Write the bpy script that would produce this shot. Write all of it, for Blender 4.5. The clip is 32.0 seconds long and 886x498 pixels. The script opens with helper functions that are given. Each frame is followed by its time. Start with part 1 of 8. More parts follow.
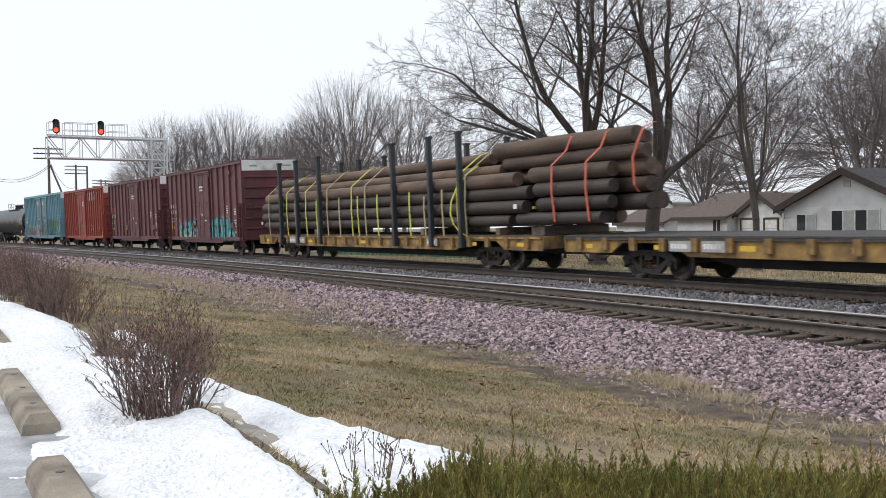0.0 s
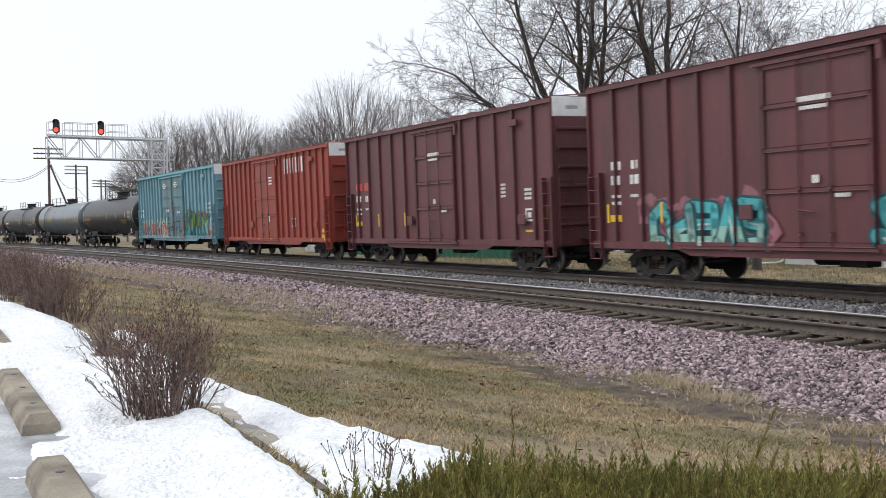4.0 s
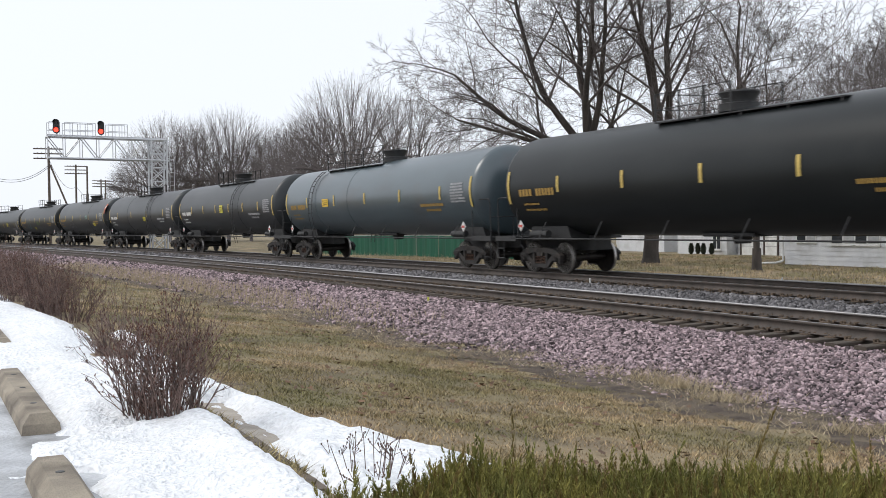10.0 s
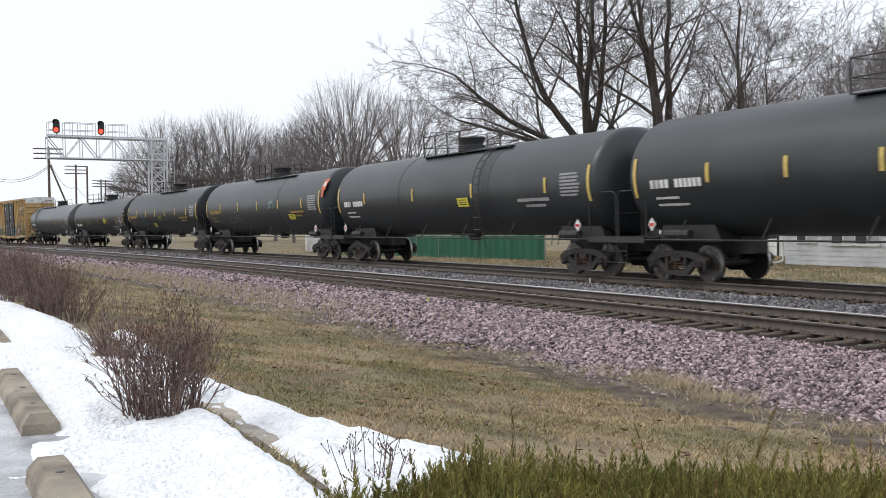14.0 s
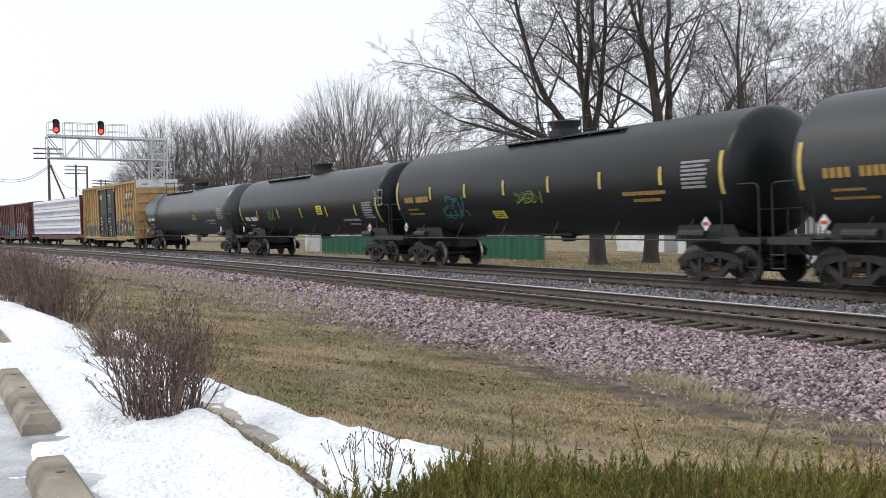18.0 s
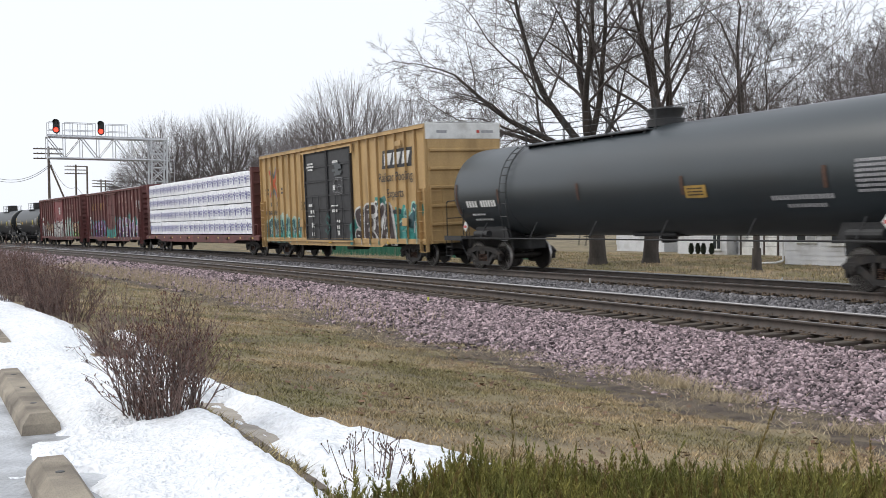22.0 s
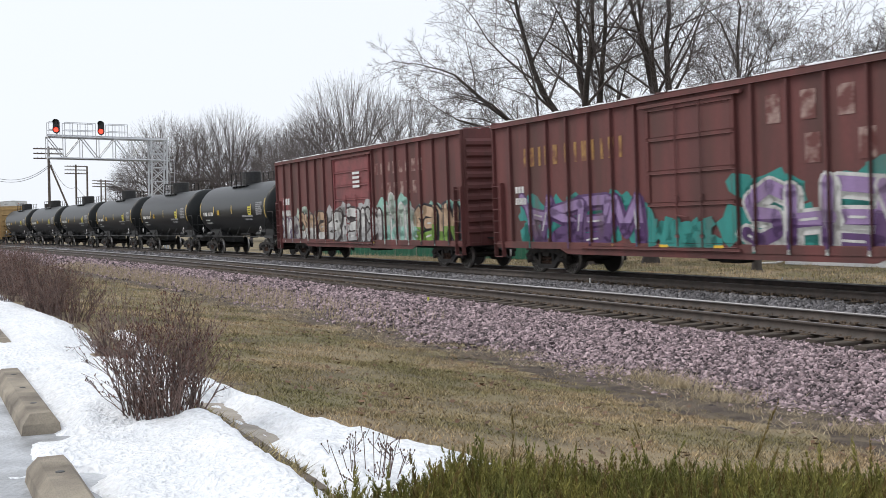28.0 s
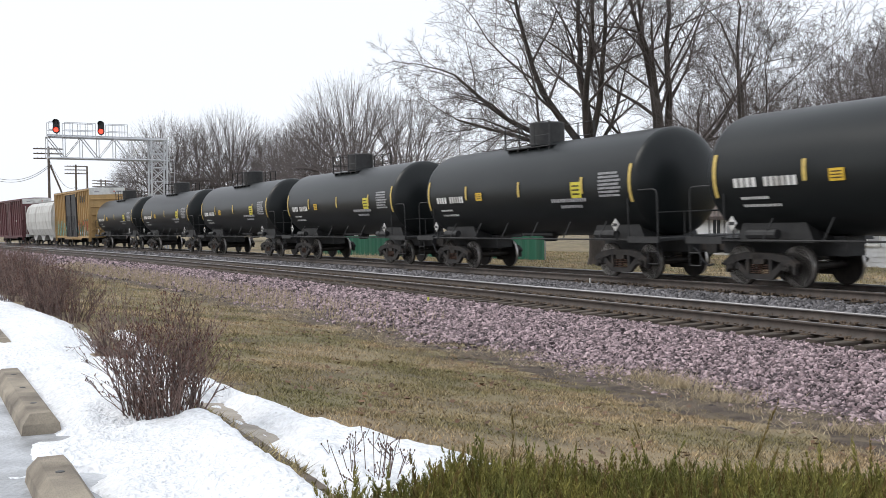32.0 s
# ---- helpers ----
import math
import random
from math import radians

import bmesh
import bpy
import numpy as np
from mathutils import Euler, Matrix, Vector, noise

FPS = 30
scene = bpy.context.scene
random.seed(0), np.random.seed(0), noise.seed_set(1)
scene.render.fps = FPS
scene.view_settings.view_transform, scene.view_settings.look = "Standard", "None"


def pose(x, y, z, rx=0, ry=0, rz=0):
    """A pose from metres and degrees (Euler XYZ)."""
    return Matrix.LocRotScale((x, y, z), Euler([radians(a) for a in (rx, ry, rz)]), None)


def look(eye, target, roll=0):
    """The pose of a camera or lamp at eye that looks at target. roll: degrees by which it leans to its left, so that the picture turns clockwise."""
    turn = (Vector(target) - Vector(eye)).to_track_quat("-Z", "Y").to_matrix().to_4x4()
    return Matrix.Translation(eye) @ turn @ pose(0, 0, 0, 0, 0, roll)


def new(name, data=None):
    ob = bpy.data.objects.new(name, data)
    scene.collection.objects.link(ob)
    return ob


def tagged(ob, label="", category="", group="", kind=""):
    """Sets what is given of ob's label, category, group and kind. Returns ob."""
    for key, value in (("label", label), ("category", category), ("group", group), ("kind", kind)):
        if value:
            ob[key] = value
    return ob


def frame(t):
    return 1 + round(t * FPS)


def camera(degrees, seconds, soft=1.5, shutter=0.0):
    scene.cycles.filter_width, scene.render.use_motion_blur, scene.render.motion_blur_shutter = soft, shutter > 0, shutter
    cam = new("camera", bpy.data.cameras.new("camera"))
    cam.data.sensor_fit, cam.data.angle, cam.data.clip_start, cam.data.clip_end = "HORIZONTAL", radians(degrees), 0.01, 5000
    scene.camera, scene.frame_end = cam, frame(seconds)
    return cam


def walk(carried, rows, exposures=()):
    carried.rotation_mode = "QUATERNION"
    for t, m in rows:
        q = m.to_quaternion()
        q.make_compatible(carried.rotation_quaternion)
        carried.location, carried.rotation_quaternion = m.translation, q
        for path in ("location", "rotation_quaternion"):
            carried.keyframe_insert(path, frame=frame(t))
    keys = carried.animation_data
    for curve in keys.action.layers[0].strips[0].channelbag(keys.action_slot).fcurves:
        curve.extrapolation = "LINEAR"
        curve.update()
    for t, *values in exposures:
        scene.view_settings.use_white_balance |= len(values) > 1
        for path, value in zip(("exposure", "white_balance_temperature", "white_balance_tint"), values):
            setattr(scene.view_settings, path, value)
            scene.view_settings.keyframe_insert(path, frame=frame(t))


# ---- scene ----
SECONDS = 32.0
cam = camera(45.4, SECONDS, 0.7, 0.25)
EYE = Vector((0.0, 0.0, 1.3576))
AIM = Vector((-0.90102, 0.43332, -0.019657))
walk(cam, [(0.0, look(EYE, EYE + AIM, -0.5435)), (SECONDS, look(EYE, EYE + AIM, -0.5435))], [(0.0, 0.05), (3.0, 0.1), (5.0, 0.04), (7.0, -0.02), (9.0, -0.02), (10.5, 0.05), (18.0, 0.1), (21.5, 0.08), (22.3, 0.04), (23.0, -0.03), (24.0, -0.11), (25.0, -0.22), (25.6, -0.25), (26.4, -0.15), (27.4, 0.0), (29.0, 0.0), (30.5, 0.06), (SECONDS, 0.1)])

# ---- world and light: a bright, evenly clouded sky ----
world = bpy.data.worlds.new("overcast_sky")
scene.world = world
world.use_nodes = True
wn = world.node_tree
wn.nodes.clear()
w_out = wn.nodes.new("ShaderNodeOutputWorld")
w_bg = wn.nodes.new("ShaderNodeBackground")
w_sky = wn.nodes.new("ShaderNodeTexSky")
w_sky.sky_type = "NISHITA"
w_sky.sun_disc = False
w_sky.sun_elevation = radians(38)
w_sky.sun_rotation = radians(211)
w_sky.dust_density = 4.0
w_mix = wn.nodes.new("ShaderNodeMix")
w_mix.data_type = "RGBA"
w_mix.inputs["Factor"].default_value = 0.9
w_mix.inputs["B"].default_value = (9.0, 9.45, 10.2, 1)
wn.links.new(w_sky.outputs["Color"], w_mix.inputs["A"])
wn.links.new(w_mix.outputs["Result"], w_bg.inputs["Color"])
w_bg.inputs["Strength"].default_value = 0.11
wn.links.new(w_bg.outputs["Background"], w_out.inputs["Surface"])
sun = new("sun", bpy.data.lights.new("sun", "SUN"))
sun.data.energy = 1.2
sun.data.angle = radians(25)
sun.data.color = (1.0, 0.96, 0.9)
sun.matrix_world = look(Vector((-30, -50, 60)), Vector((0, 0, 0)))

# ---- the line: two tracks on one wide curve ----
RADIUS, D_FAR, GAP = 1128.0, 18.04, 4.54
CANT, DROP = 1.868, -0.18


def on_track(s, v=D_FAR, z=0.0, cant=CANT):
    """The pose of a rail-top point s metres along the curve; v is its distance abreast of the camera."""
    a = s / RADIUS
    r = RADIUS + v - D_FAR
    return pose(r * math.sin(a), D_FAR - RADIUS + r * math.cos(a), z, 0, 0, math.degrees(-a)) @ pose(0, 0, 0, cant)


def abreast(x, y):
    """The curve's own coordinates of a point of the plan: along, abreast."""
    dy = y - (D_FAR - RADIUS)
    return math.atan2(x, dy) * RADIUS, math.hypot(x, dy) - RADIUS + D_FAR


def odometer(t):
    return 11.5864 * (t - 16) - 0.010234 * (t - 16) ** 2

# ---- materials ----
def mat(name, a, b=None, rough=0.8, metal=0.0, scale=6.0, mix=(0.35, 0.65), bump=0.0, fine=60.0, dirt=None, dirt_amount=0.5,
        dirt_scale=1.2, rnd=0.0, island=0.0, spec=0.5, stretch=(1, 1, 1), trans=0.0, depth=0.02):
    """A surface with two colours mixed by a coarse and a fine grain, with streaked dirt, relief and a shift from piece to piece."""
    m = bpy.data.materials.new(name)
    m.use_nodes = True
    t = m.node_tree
    bs = t.nodes["Principled BSDF"]
    bs.inputs["Roughness"].default_value = rough
    bs.inputs["Metallic"].default_value = metal
    bs.inputs["Specular IOR Level"].default_value = spec
    co = t.nodes.new("ShaderNodeTexCoord")
    mp = t.nodes.new("ShaderNodeMapping")
    mp.inputs["Scale"].default_value = stretch
    t.links.new(co.outputs["Object"], mp.inputs["Vector"])

    def grain(sc, detail=4.0, lo=0.35, hi=0.65):
        n = t.nodes.new("ShaderNodeTexNoise")
        n.inputs["Scale"].default_value = sc
        n.inputs["Detail"].default_value = detail
        t.links.new(mp.outputs["Vector"], n.inputs["Vector"])
        r = t.nodes.new("ShaderNodeMapRange")
        r.inputs["From Min"].default_value, r.inputs["From Max"].default_value = lo, hi
        t.links.new(n.outputs["Fac"], r.inputs["Value"])
        return r.outputs["Result"], n.outputs["Fac"]

    def blend(fac, x, y, how="MIX"):
        k = t.nodes.new("ShaderNodeMix")
        k.data_type, k.blend_type = "RGBA", how
        for sock, v in (("Factor", fac), ("A", x), ("B", y)):
            if isinstance(v, (tuple, list)):
                k.inputs[sock].default_value = (*v[:3], 1)
            elif isinstance(v, (int, float)):
                k.inputs[sock].default_value = v
            else:
                t.links.new(v, k.inputs[sock])
        return k.outputs["Result"]

    b = b or tuple(c * 0.75 for c in a)
    f1, _ = grain(scale, 4.0, *mix)
    f2, raw = grain(fine, 3.0, 0.3, 0.7)
    col = blend(f1, a, b)
    fine_col = blend(f2, (0.8, 0.8, 0.8), (1.18, 1.18, 1.18))
    col = blend(0.6, col, fine_col, "MULTIPLY")
    if dirt:
        d, _ = grain(dirt_scale, 6.0, 0.62 - 0.35 * dirt_amount, 0.85 - 0.2 * dirt_amount)
        col = blend(d, col, dirt)
    if rnd or island:
        src = t.nodes.new("ShaderNodeObjectInfo").outputs["Random"] if rnd else t.nodes.new("ShaderNodeNewGeometry").outputs["Random Per Island"]
        amount = rnd or island
        r = t.nodes.new("ShaderNodeMapRange")
        r.inputs["To Min"].default_value, r.inputs["To Max"].default_value = 1 - amount, 1 + amount
        t.links.new(src, r.inputs["Value"])
        h = t.nodes.new("ShaderNodeHueSaturation")
        t.links.new(r.outputs["Result"], h.inputs["Value"])
        t.links.new(col, h.inputs["Color"])
        col = h.outputs["Color"]
    t.links.new(col, bs.inputs["Base Color"])
    if bump:
        bm_ = t.nodes.new("ShaderNodeBump")
        bm_.inputs["Strength"].default_value = bump
        bm_.inputs["Distance"].default_value = depth
        t.links.new(raw, bm_.inputs["Height"])
        t.links.new(bm_.outputs["Normal"], bs.inputs["Normal"])
    if trans:
        bs.inputs["Transmission Weight"].default_value = trans
    return m


def glow(name, colour, strength):
    m = bpy.data.materials.new(name)
    m.use_nodes = True
    bs = m.node_tree.nodes["Principled BSDF"]
    bs.inputs["Base Color"].default_value = (*colour, 1)
    bs.inputs["Emission Color"].default_value = (*colour, 1)
    bs.inputs["Emission Strength"].default_value = strength
    return m


M_asphalt = mat("asphalt", (0.06, 0.06, 0.062), (0.1, 0.1, 0.1), 0.7, scale=3, bump=0.4, fine=120)
M_snow = mat("snow", (0.93, 0.94, 0.96), (0.85, 0.87, 0.9), 0.6, scale=3.5, bump=0.9, fine=26, spec=0.4, depth=0.05)
M_concrete = mat("concrete", (0.36, 0.31, 0.24), (0.26, 0.225, 0.18), 0.9, scale=5, bump=0.5, fine=90, dirt=(0.12, 0.1, 0.08), dirt_amount=0.45, dirt_scale=3)
M_gutter = mat("wet_pale_concrete", (0.42, 0.37, 0.31), (0.3, 0.26, 0.21), 0.6, scale=4, bump=0.4, fine=60, dirt=(0.2, 0.17, 0.14), dirt_amount=0.35, dirt_scale=2)
M_kerb = mat("kerb_stone", (0.2, 0.165, 0.13), (0.11, 0.088, 0.068), 0.9, scale=6, bump=0.6, fine=80)
M_ground = mat("winter_turf", (0.28, 0.215, 0.13), (0.165, 0.145, 0.075), 0.95, scale=0.55, bump=0.8, fine=30, dirt=(0.085, 0.065, 0.045), dirt_amount=0.5, dirt_scale=0.9)
M_blade = mat("grass_blade", (0.43, 0.325, 0.195), (0.215, 0.19, 0.088), 0.9, scale=0.55, mix=(0.38, 0.6), fine=3, island=0.65)
M_soil = mat("damp_soil", (0.12, 0.09, 0.068), (0.06, 0.044, 0.034), 0.95, scale=2.6, bump=1.0, fine=34, dirt=(0.19, 0.15, 0.1), dirt_amount=0.5, dirt_scale=3.5, depth=0.05)
M_straw = mat("dry_straw", (0.52, 0.43, 0.29), (0.4, 0.32, 0.2), 0.9, scale=3, island=0.25)
M_ballast = mat("ballast_bed", (0.15, 0.118, 0.122), (0.055, 0.044, 0.046), 0.95, scale=14, bump=1.0, fine=24)
M_stone = mat("ballast_stone", (0.35, 0.268, 0.28), (0.185, 0.136, 0.145), 0.85, scale=9, mix=(0.42, 0.58), fine=60, island=0.9)
M_darkbed = mat("dark_ballast_bed", (0.19, 0.183, 0.186), (0.085, 0.082, 0.083), 0.95, scale=14, bump=1.0, fine=24)
M_darkstone = mat("dark_ballast_stone", (0.22, 0.21, 0.218), (0.12, 0.115, 0.12), 0.85, scale=1.5, fine=40, island=0.6)
M_tie = mat("creosoted_tie", (0.085, 0.068, 0.054), (0.15, 0.125, 0.1), 0.9, scale=4, bump=0.6, fine=50, rnd=0.3, stretch=(1, 0.15, 1))
M_rail = mat("rusty_rail", (0.105, 0.085, 0.074), (0.07, 0.06, 0.054), 0.75, 0.2, scale=5, bump=0.2)
M_railhead = mat("polished_railhead", (0.5, 0.49, 0.49), (0.38, 0.37, 0.37), 0.5, 1.0, scale=3, stretch=(0.1, 1, 1))
M_plate = mat("tie_plate", (0.16, 0.115, 0.08), (0.1, 0.075, 0.055), 0.8, 0.2, scale=9, rnd=0.3)
M_truck = mat("cast_truck_steel", (0.033, 0.029, 0.027), (0.02, 0.0185, 0.018), 0.75, 0.1, scale=5, bump=0.2, dirt=(0.08, 0.062, 0.048), dirt_amount=0.3, dirt_scale=3)
M_wheel = mat("wheel_steel", (0.05, 0.042, 0.038), (0.03, 0.027, 0.025), 0.6, 0.4, scale=6)
M_tread = mat("wheel_tread", (0.5, 0.48, 0.46), (0.35, 0.33, 0.31), 0.4, 0.9, scale=6)
M_under = mat("underframe_black", (0.03, 0.028, 0.027), (0.018, 0.017, 0.017), 0.8, scale=3)
M_bark = mat("grey_bark", (0.095, 0.08, 0.07), (0.05, 0.043, 0.038), 0.95, scale=2, bump=0.8, fine=20, stretch=(1, 1, 0.25))
# far trees: aerial haze put into the colour, paler than near bark and twigs
M_hazewood = mat("haze_paled_wood", (0.205, 0.18, 0.177), (0.14, 0.122, 0.119), 0.95, scale=0.3)
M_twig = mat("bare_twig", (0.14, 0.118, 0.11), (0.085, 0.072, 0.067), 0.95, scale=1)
# ---- mesh tools ----
class Shape:
    """Collects points and faces, face by face with a material slot, for one mesh."""

    def __init__(self):
        self.v, self.f, self.m, self.slot = [], [], [], 0

    def add(self, verts, faces):
        k = len(self.v)
        self.v += [tuple(p) for p in verts]
        self.f += [tuple(i + k for i in f) for f in faces]
        self.m += [self.slot] * len(faces)
        return self

    def box(self, x0, x1, y0, y1, z0, z1, c=0.0):
        """A box; c chamfers the edges along its longest side."""
        if c <= 0:
            v = [(x, y, z) for x in (x0, x1) for y in (y0, y1) for z in (z0, z1)]
            return self.add(v, [(0, 1, 3, 2), (4, 6, 7, 5), (0, 4, 5, 1), (2, 3, 7, 6), (0, 2, 6, 4), (1, 5, 7, 3)])
        d = (x1 - x0, y1 - y0, z1 - z0)
        ax = d.index(max(d))
        lo, hi = [(x0, x1), (y0, y1), (z0, z1)], None
        a, b = [i for i in range(3) if i != ax]
        (a0, a1), (b0, b1) = lo[a], lo[b]
        poly = [(a0 + c, b0), (a1 - c, b0), (a1, b0 + c), (a1, b1 - c), (a1 - c, b1), (a0 + c, b1), (a0, b1 - c), (a0, b0 + c)]
        return self.prism(poly, ax, lo[ax][0], lo[ax][1])

    def prism(self, poly, axis, a, b):
        """A polygon of the two other axes, in their order, drawn out along one axis."""
        def at(p, w):
            q = list(p)
            q.insert(axis, w)
            return tuple(q)
        n = len(poly)
        v = [at(p, a) for p in poly] + [at(p, b) for p in poly]
        f = [(i, (i + 1) % n, n + (i + 1) % n, n + i) for i in range(n)]
        return self.add(v, f + [tuple(range(n - 1, -1, -1)), tuple(range(n, 2 * n))])

    def tube(self, p, q, r, n=6, r2=None, caps=True):
        p, q = Vector(p), Vector(q)
        d = (q - p)
        if d.length < 1e-6:
            return self
        d.normalize()
        u = d.orthogonal().normalized()
        w = d.cross(u)
        r2 = r if r2 is None else r2
        ring = [(math.cos(6.2832 * i / n), math.sin(6.2832 * i / n)) for i in range(n)]
        v = [p + (u * c + w * s) * r for c, s in ring] + [q + (u * c + w * s) * r2 for c, s in ring]
        f = [(i, (i + 1) % n, n + (i + 1) % n, n + i) for i in range(n)]
        if caps:
            f += [tuple(range(n - 1, -1, -1)), tuple(range(n, 2 * n))]
        return self.add(v, f)

    def path(self, pts, r, n=6):
        for p, q in zip(pts, pts[1:]):
            self.tube(p, q, r, n)
        return self

    def lathe(self, prof, axis=0, n=32, centre=(0, 0, 0)):
        """A profile of (along, radius) turned about an axis through centre."""
        v = []
        for a, r in prof:
            for i in range(n):
                c, s = math.cos(6.2832 * i / n), math.sin(6.2832 * i / n)
                q = [c * r, s * r]
                q.insert(axis, a)
                v.append((q[0] + centre[0], q[1] + centre[1], q[2] + centre[2]))
        f = [(k * n + i, k * n + (i + 1) % n, (k + 1) * n + (i + 1) % n, (k + 1) * n + i) for k in range(len(prof) - 1) for i in range(n)]
        return self.add(v, f + [tuple(range(n - 1, -1, -1)), tuple(range((len(prof) - 1) * n, len(prof) * n))])

    def mesh(self, name, *mats, smooth=False):
        me = bpy.data.meshes.new(name)
        me.from_pydata(self.v, [], self.f)
        for m in mats:
            me.materials.append(m)
        if len(mats) > 1:
            me.polygons.foreach_set("material_index", self.m)
        bm = bmesh.new()
        bm.from_mesh(me)
        bmesh.ops.recalc_face_normals(bm, faces=bm.faces)
        bm.to_mesh(me)
        bm.free()
        if smooth:
            me.polygons.foreach_set("use_smooth", [True] * len(me.polygons))
            me.set_sharp_from_angle(angle=radians(35))
        return me


def part(name, shape, material, parent=None, label="", at=None, smooth=False):
    """One mesh object under a thing or a part; shape may be a mesh that is shared."""
    mats = material if isinstance(material, (list, tuple)) else [material]
    me = shape.mesh(name, *mats, smooth=smooth) if isinstance(shape, Shape) else shape
    ob = new(name, me)
    ob.parent = parent
    if at is not None:
        ob.matrix_basis = at
    return tagged(ob, label)


def thing(name, at, label, category, group="", kind=""):
    """An empty at a thing's base, which parents its parts."""
    ob = new(name)
    ob.empty_display_size = 0.2
    ob.matrix_basis = at
    return tagged(ob, label, category, group, kind)


def fast_mesh(name, verts, quads, *mats, tris=None):
    """A large mesh from arrays of points and faces."""
    me = bpy.data.meshes.new(name)
    verts = np.asarray(verts, np.float32)
    faces = np.asarray(quads, np.int32)
    k = faces.shape[1]
    me.vertices.add(len(verts))
    me.vertices.foreach_set("co", verts.ravel())
    me.loops.add(faces.size)
    me.loops.foreach_set("vertex_index", faces.ravel())
    me.polygons.add(len(faces))
    me.polygons.foreach_set("loop_start", np.arange(0, faces.size, k, dtype=np.int32))
    me.polygons.foreach_set("loop_total", np.full(len(faces), k, np.int32))
    for m in mats:
        me.materials.append(m)
    me.update(calc_edges=True)
    return me

# ---- ground, one sheet to the horizon, with the banks of the line in it ----
PROFILE = [(-400, 0.02), (1.6, 0.02), (1.9, -0.02), (3.0, -0.13), (5.0, -0.42), (7.5, -0.74), (8.8, -0.82), (9.3, -0.8), (11.4, -0.56), (12.1, -0.525),
           (14.9, -0.44), (15.5, -0.38), (16.5, -0.3), (16.74, -0.285), (19.34, -0.2), (20.0, -0.24), (21.6, -0.55), (24, -0.62), (30, -0.5), (40, -0.4), (900, 0.5)]


def height(v):
    for (a, za), (b, zb) in zip(PROFILE, PROFILE[1:]):
        if v <= b:
            return za + (zb - za) * max(0.0, (v - a) / (b - a))
    return PROFILE[-1][1]


def rough(x, y, k=1.0):
    return k * (0.05 * noise.noise(Vector((x * 0.35, y * 0.35, 1.7))) + 0.02 * noise.noise(Vector((x * 1.6, y * 1.6, 4.2))))


def turf(x, y):
    """The ground's height at a point of the plan."""
    v = abreast(x, y)[1]
    k = 0.0 if v < 2.2 else min(1.0, (v - 2.2) / 1.0)
    k *= 1.0 if v < 8.8 else max(0.15, 1 - (v - 8.8) / 0.8) if v < 20 else 1.0
    return height(v) + rough(x, y, k)


def ribbon_sheet(name, along, across, lift, *mats, jitter=0.0):
    """A sheet laid on the ground between given stations along and abreast of the line."""
    sh = []
    for s in along:
        for v in across:
            p = on_track(s, v, 0, 0).translation
            sh.append((p.x, p.y, turf(p.x, p.y) + lift))
    n = len(across)
    f = [(i * n + j, i * n + j + 1, (i + 1) * n + j + 1, (i + 1) * n + j) for i in range(len(along) - 1) for j in range(n - 1)]
    return fast_mesh(name, sh, f, *mats)


def stations(pieces):
    out = []
    for a, b, n in pieces:
        out += [a + (b - a) * i / n for i in range(n)]
    return out + [pieces[-1][1]]


ALONG = stations([(-1600, -400, 12), (-400, -130, 27), (-130, -45, 120), (-45, 2, 190), (2, 60, 30), (60, 600, 12)])
ACROSS = stations([(-600, -60, 6), (-60, -6, 12), (-6, 1.6, 12), (1.6, 12.2, 62), (12.2, 15.4, 8), (15.4, 17, 6), (17, 20, 6), (20, 30, 20), (30, 90, 20), (90, 1100, 10)])
ground = new("ground", ribbon_sheet("ground", ALONG, ACROSS, 0.0, M_ground))
tagged(ground, "brownish winter turf sloping down to the railway ballast", "ground", kind="structure")

# the beds of broken stone
STRETCH = stations([(-400, -130, 20), (-130, -45, 85), (-45, 2, 150), (2, 40, 10)])
bed = new("ballast", ribbon_sheet("ballast", STRETCH, stations([(9.15, 12.0, 16), (12.0, 14.9, 8)]), 0.012, M_ballast))
tagged(bed, "pinkish grey crushed stone shoulder beside the track", "ballast", kind="structure")
bed2 = new("ballast", ribbon_sheet("ballast", STRETCH, stations([(14.9, 16.4, 6), (16.4, 20.0, 8), (20, 21.4, 5)]), 0.012, M_darkbed))
tagged(bed2, "sooty dark grey crushed stone between and beneath the tracks", "ballast", kind="structure")

# bare soil between turf and stone
sxs, sys_ = np.concatenate([np.arange(-70, -30, 0.5), np.arange(-30, -2, 0.16)]), np.arange(7.0, 10.0, 0.12)
spots = []
for s in sxs:
    for v in sys_:
        p = on_track(s, v, 0, 0).translation
        n1, n2 = noise.noise(Vector((p.x * 0.7, p.y * 0.7, 21))), noise.noise(Vector((p.x * 2.6, p.y * 2.6, 5)))
        d = 0.05 - 0.055 * abs(v - 8.4) / 0.95 + 0.045 * n1 + 0.035 * n2 + 0.02 * noise.noise(Vector((p.x * 7, p.y * 7, 9)))
        spots.append((p.x, p.y, turf(p.x, p.y) + max(-0.05, min(0.02, d))))
ns = len(sys_)
soil_f = [(i * ns + j, i * ns + j + 1, (i + 1) * ns + j + 1, (i + 1) * ns + j) for i in range(len(sxs) - 1) for j in range(ns - 1)]
tagged(new("soil", fast_mesh("soil", spots, soil_f, M_soil)), "bare damp soil at the foot of the ballast", "soil", kind="structure")

# ---- tracks ----
RAIL = [(-0.07, -0.186), (0.07, -0.186), (0.07, -0.17), (0.012, -0.15), (0.012, -0.05), (0.036, -0.038), (0.036, -0.006), (0.028, -0.001), (-0.028, -0.001),
        (-0.036, -0.006), (-0.036, -0.038), (-0.012, -0.05), (-0.012, -0.15), (-0.07, -0.17)]


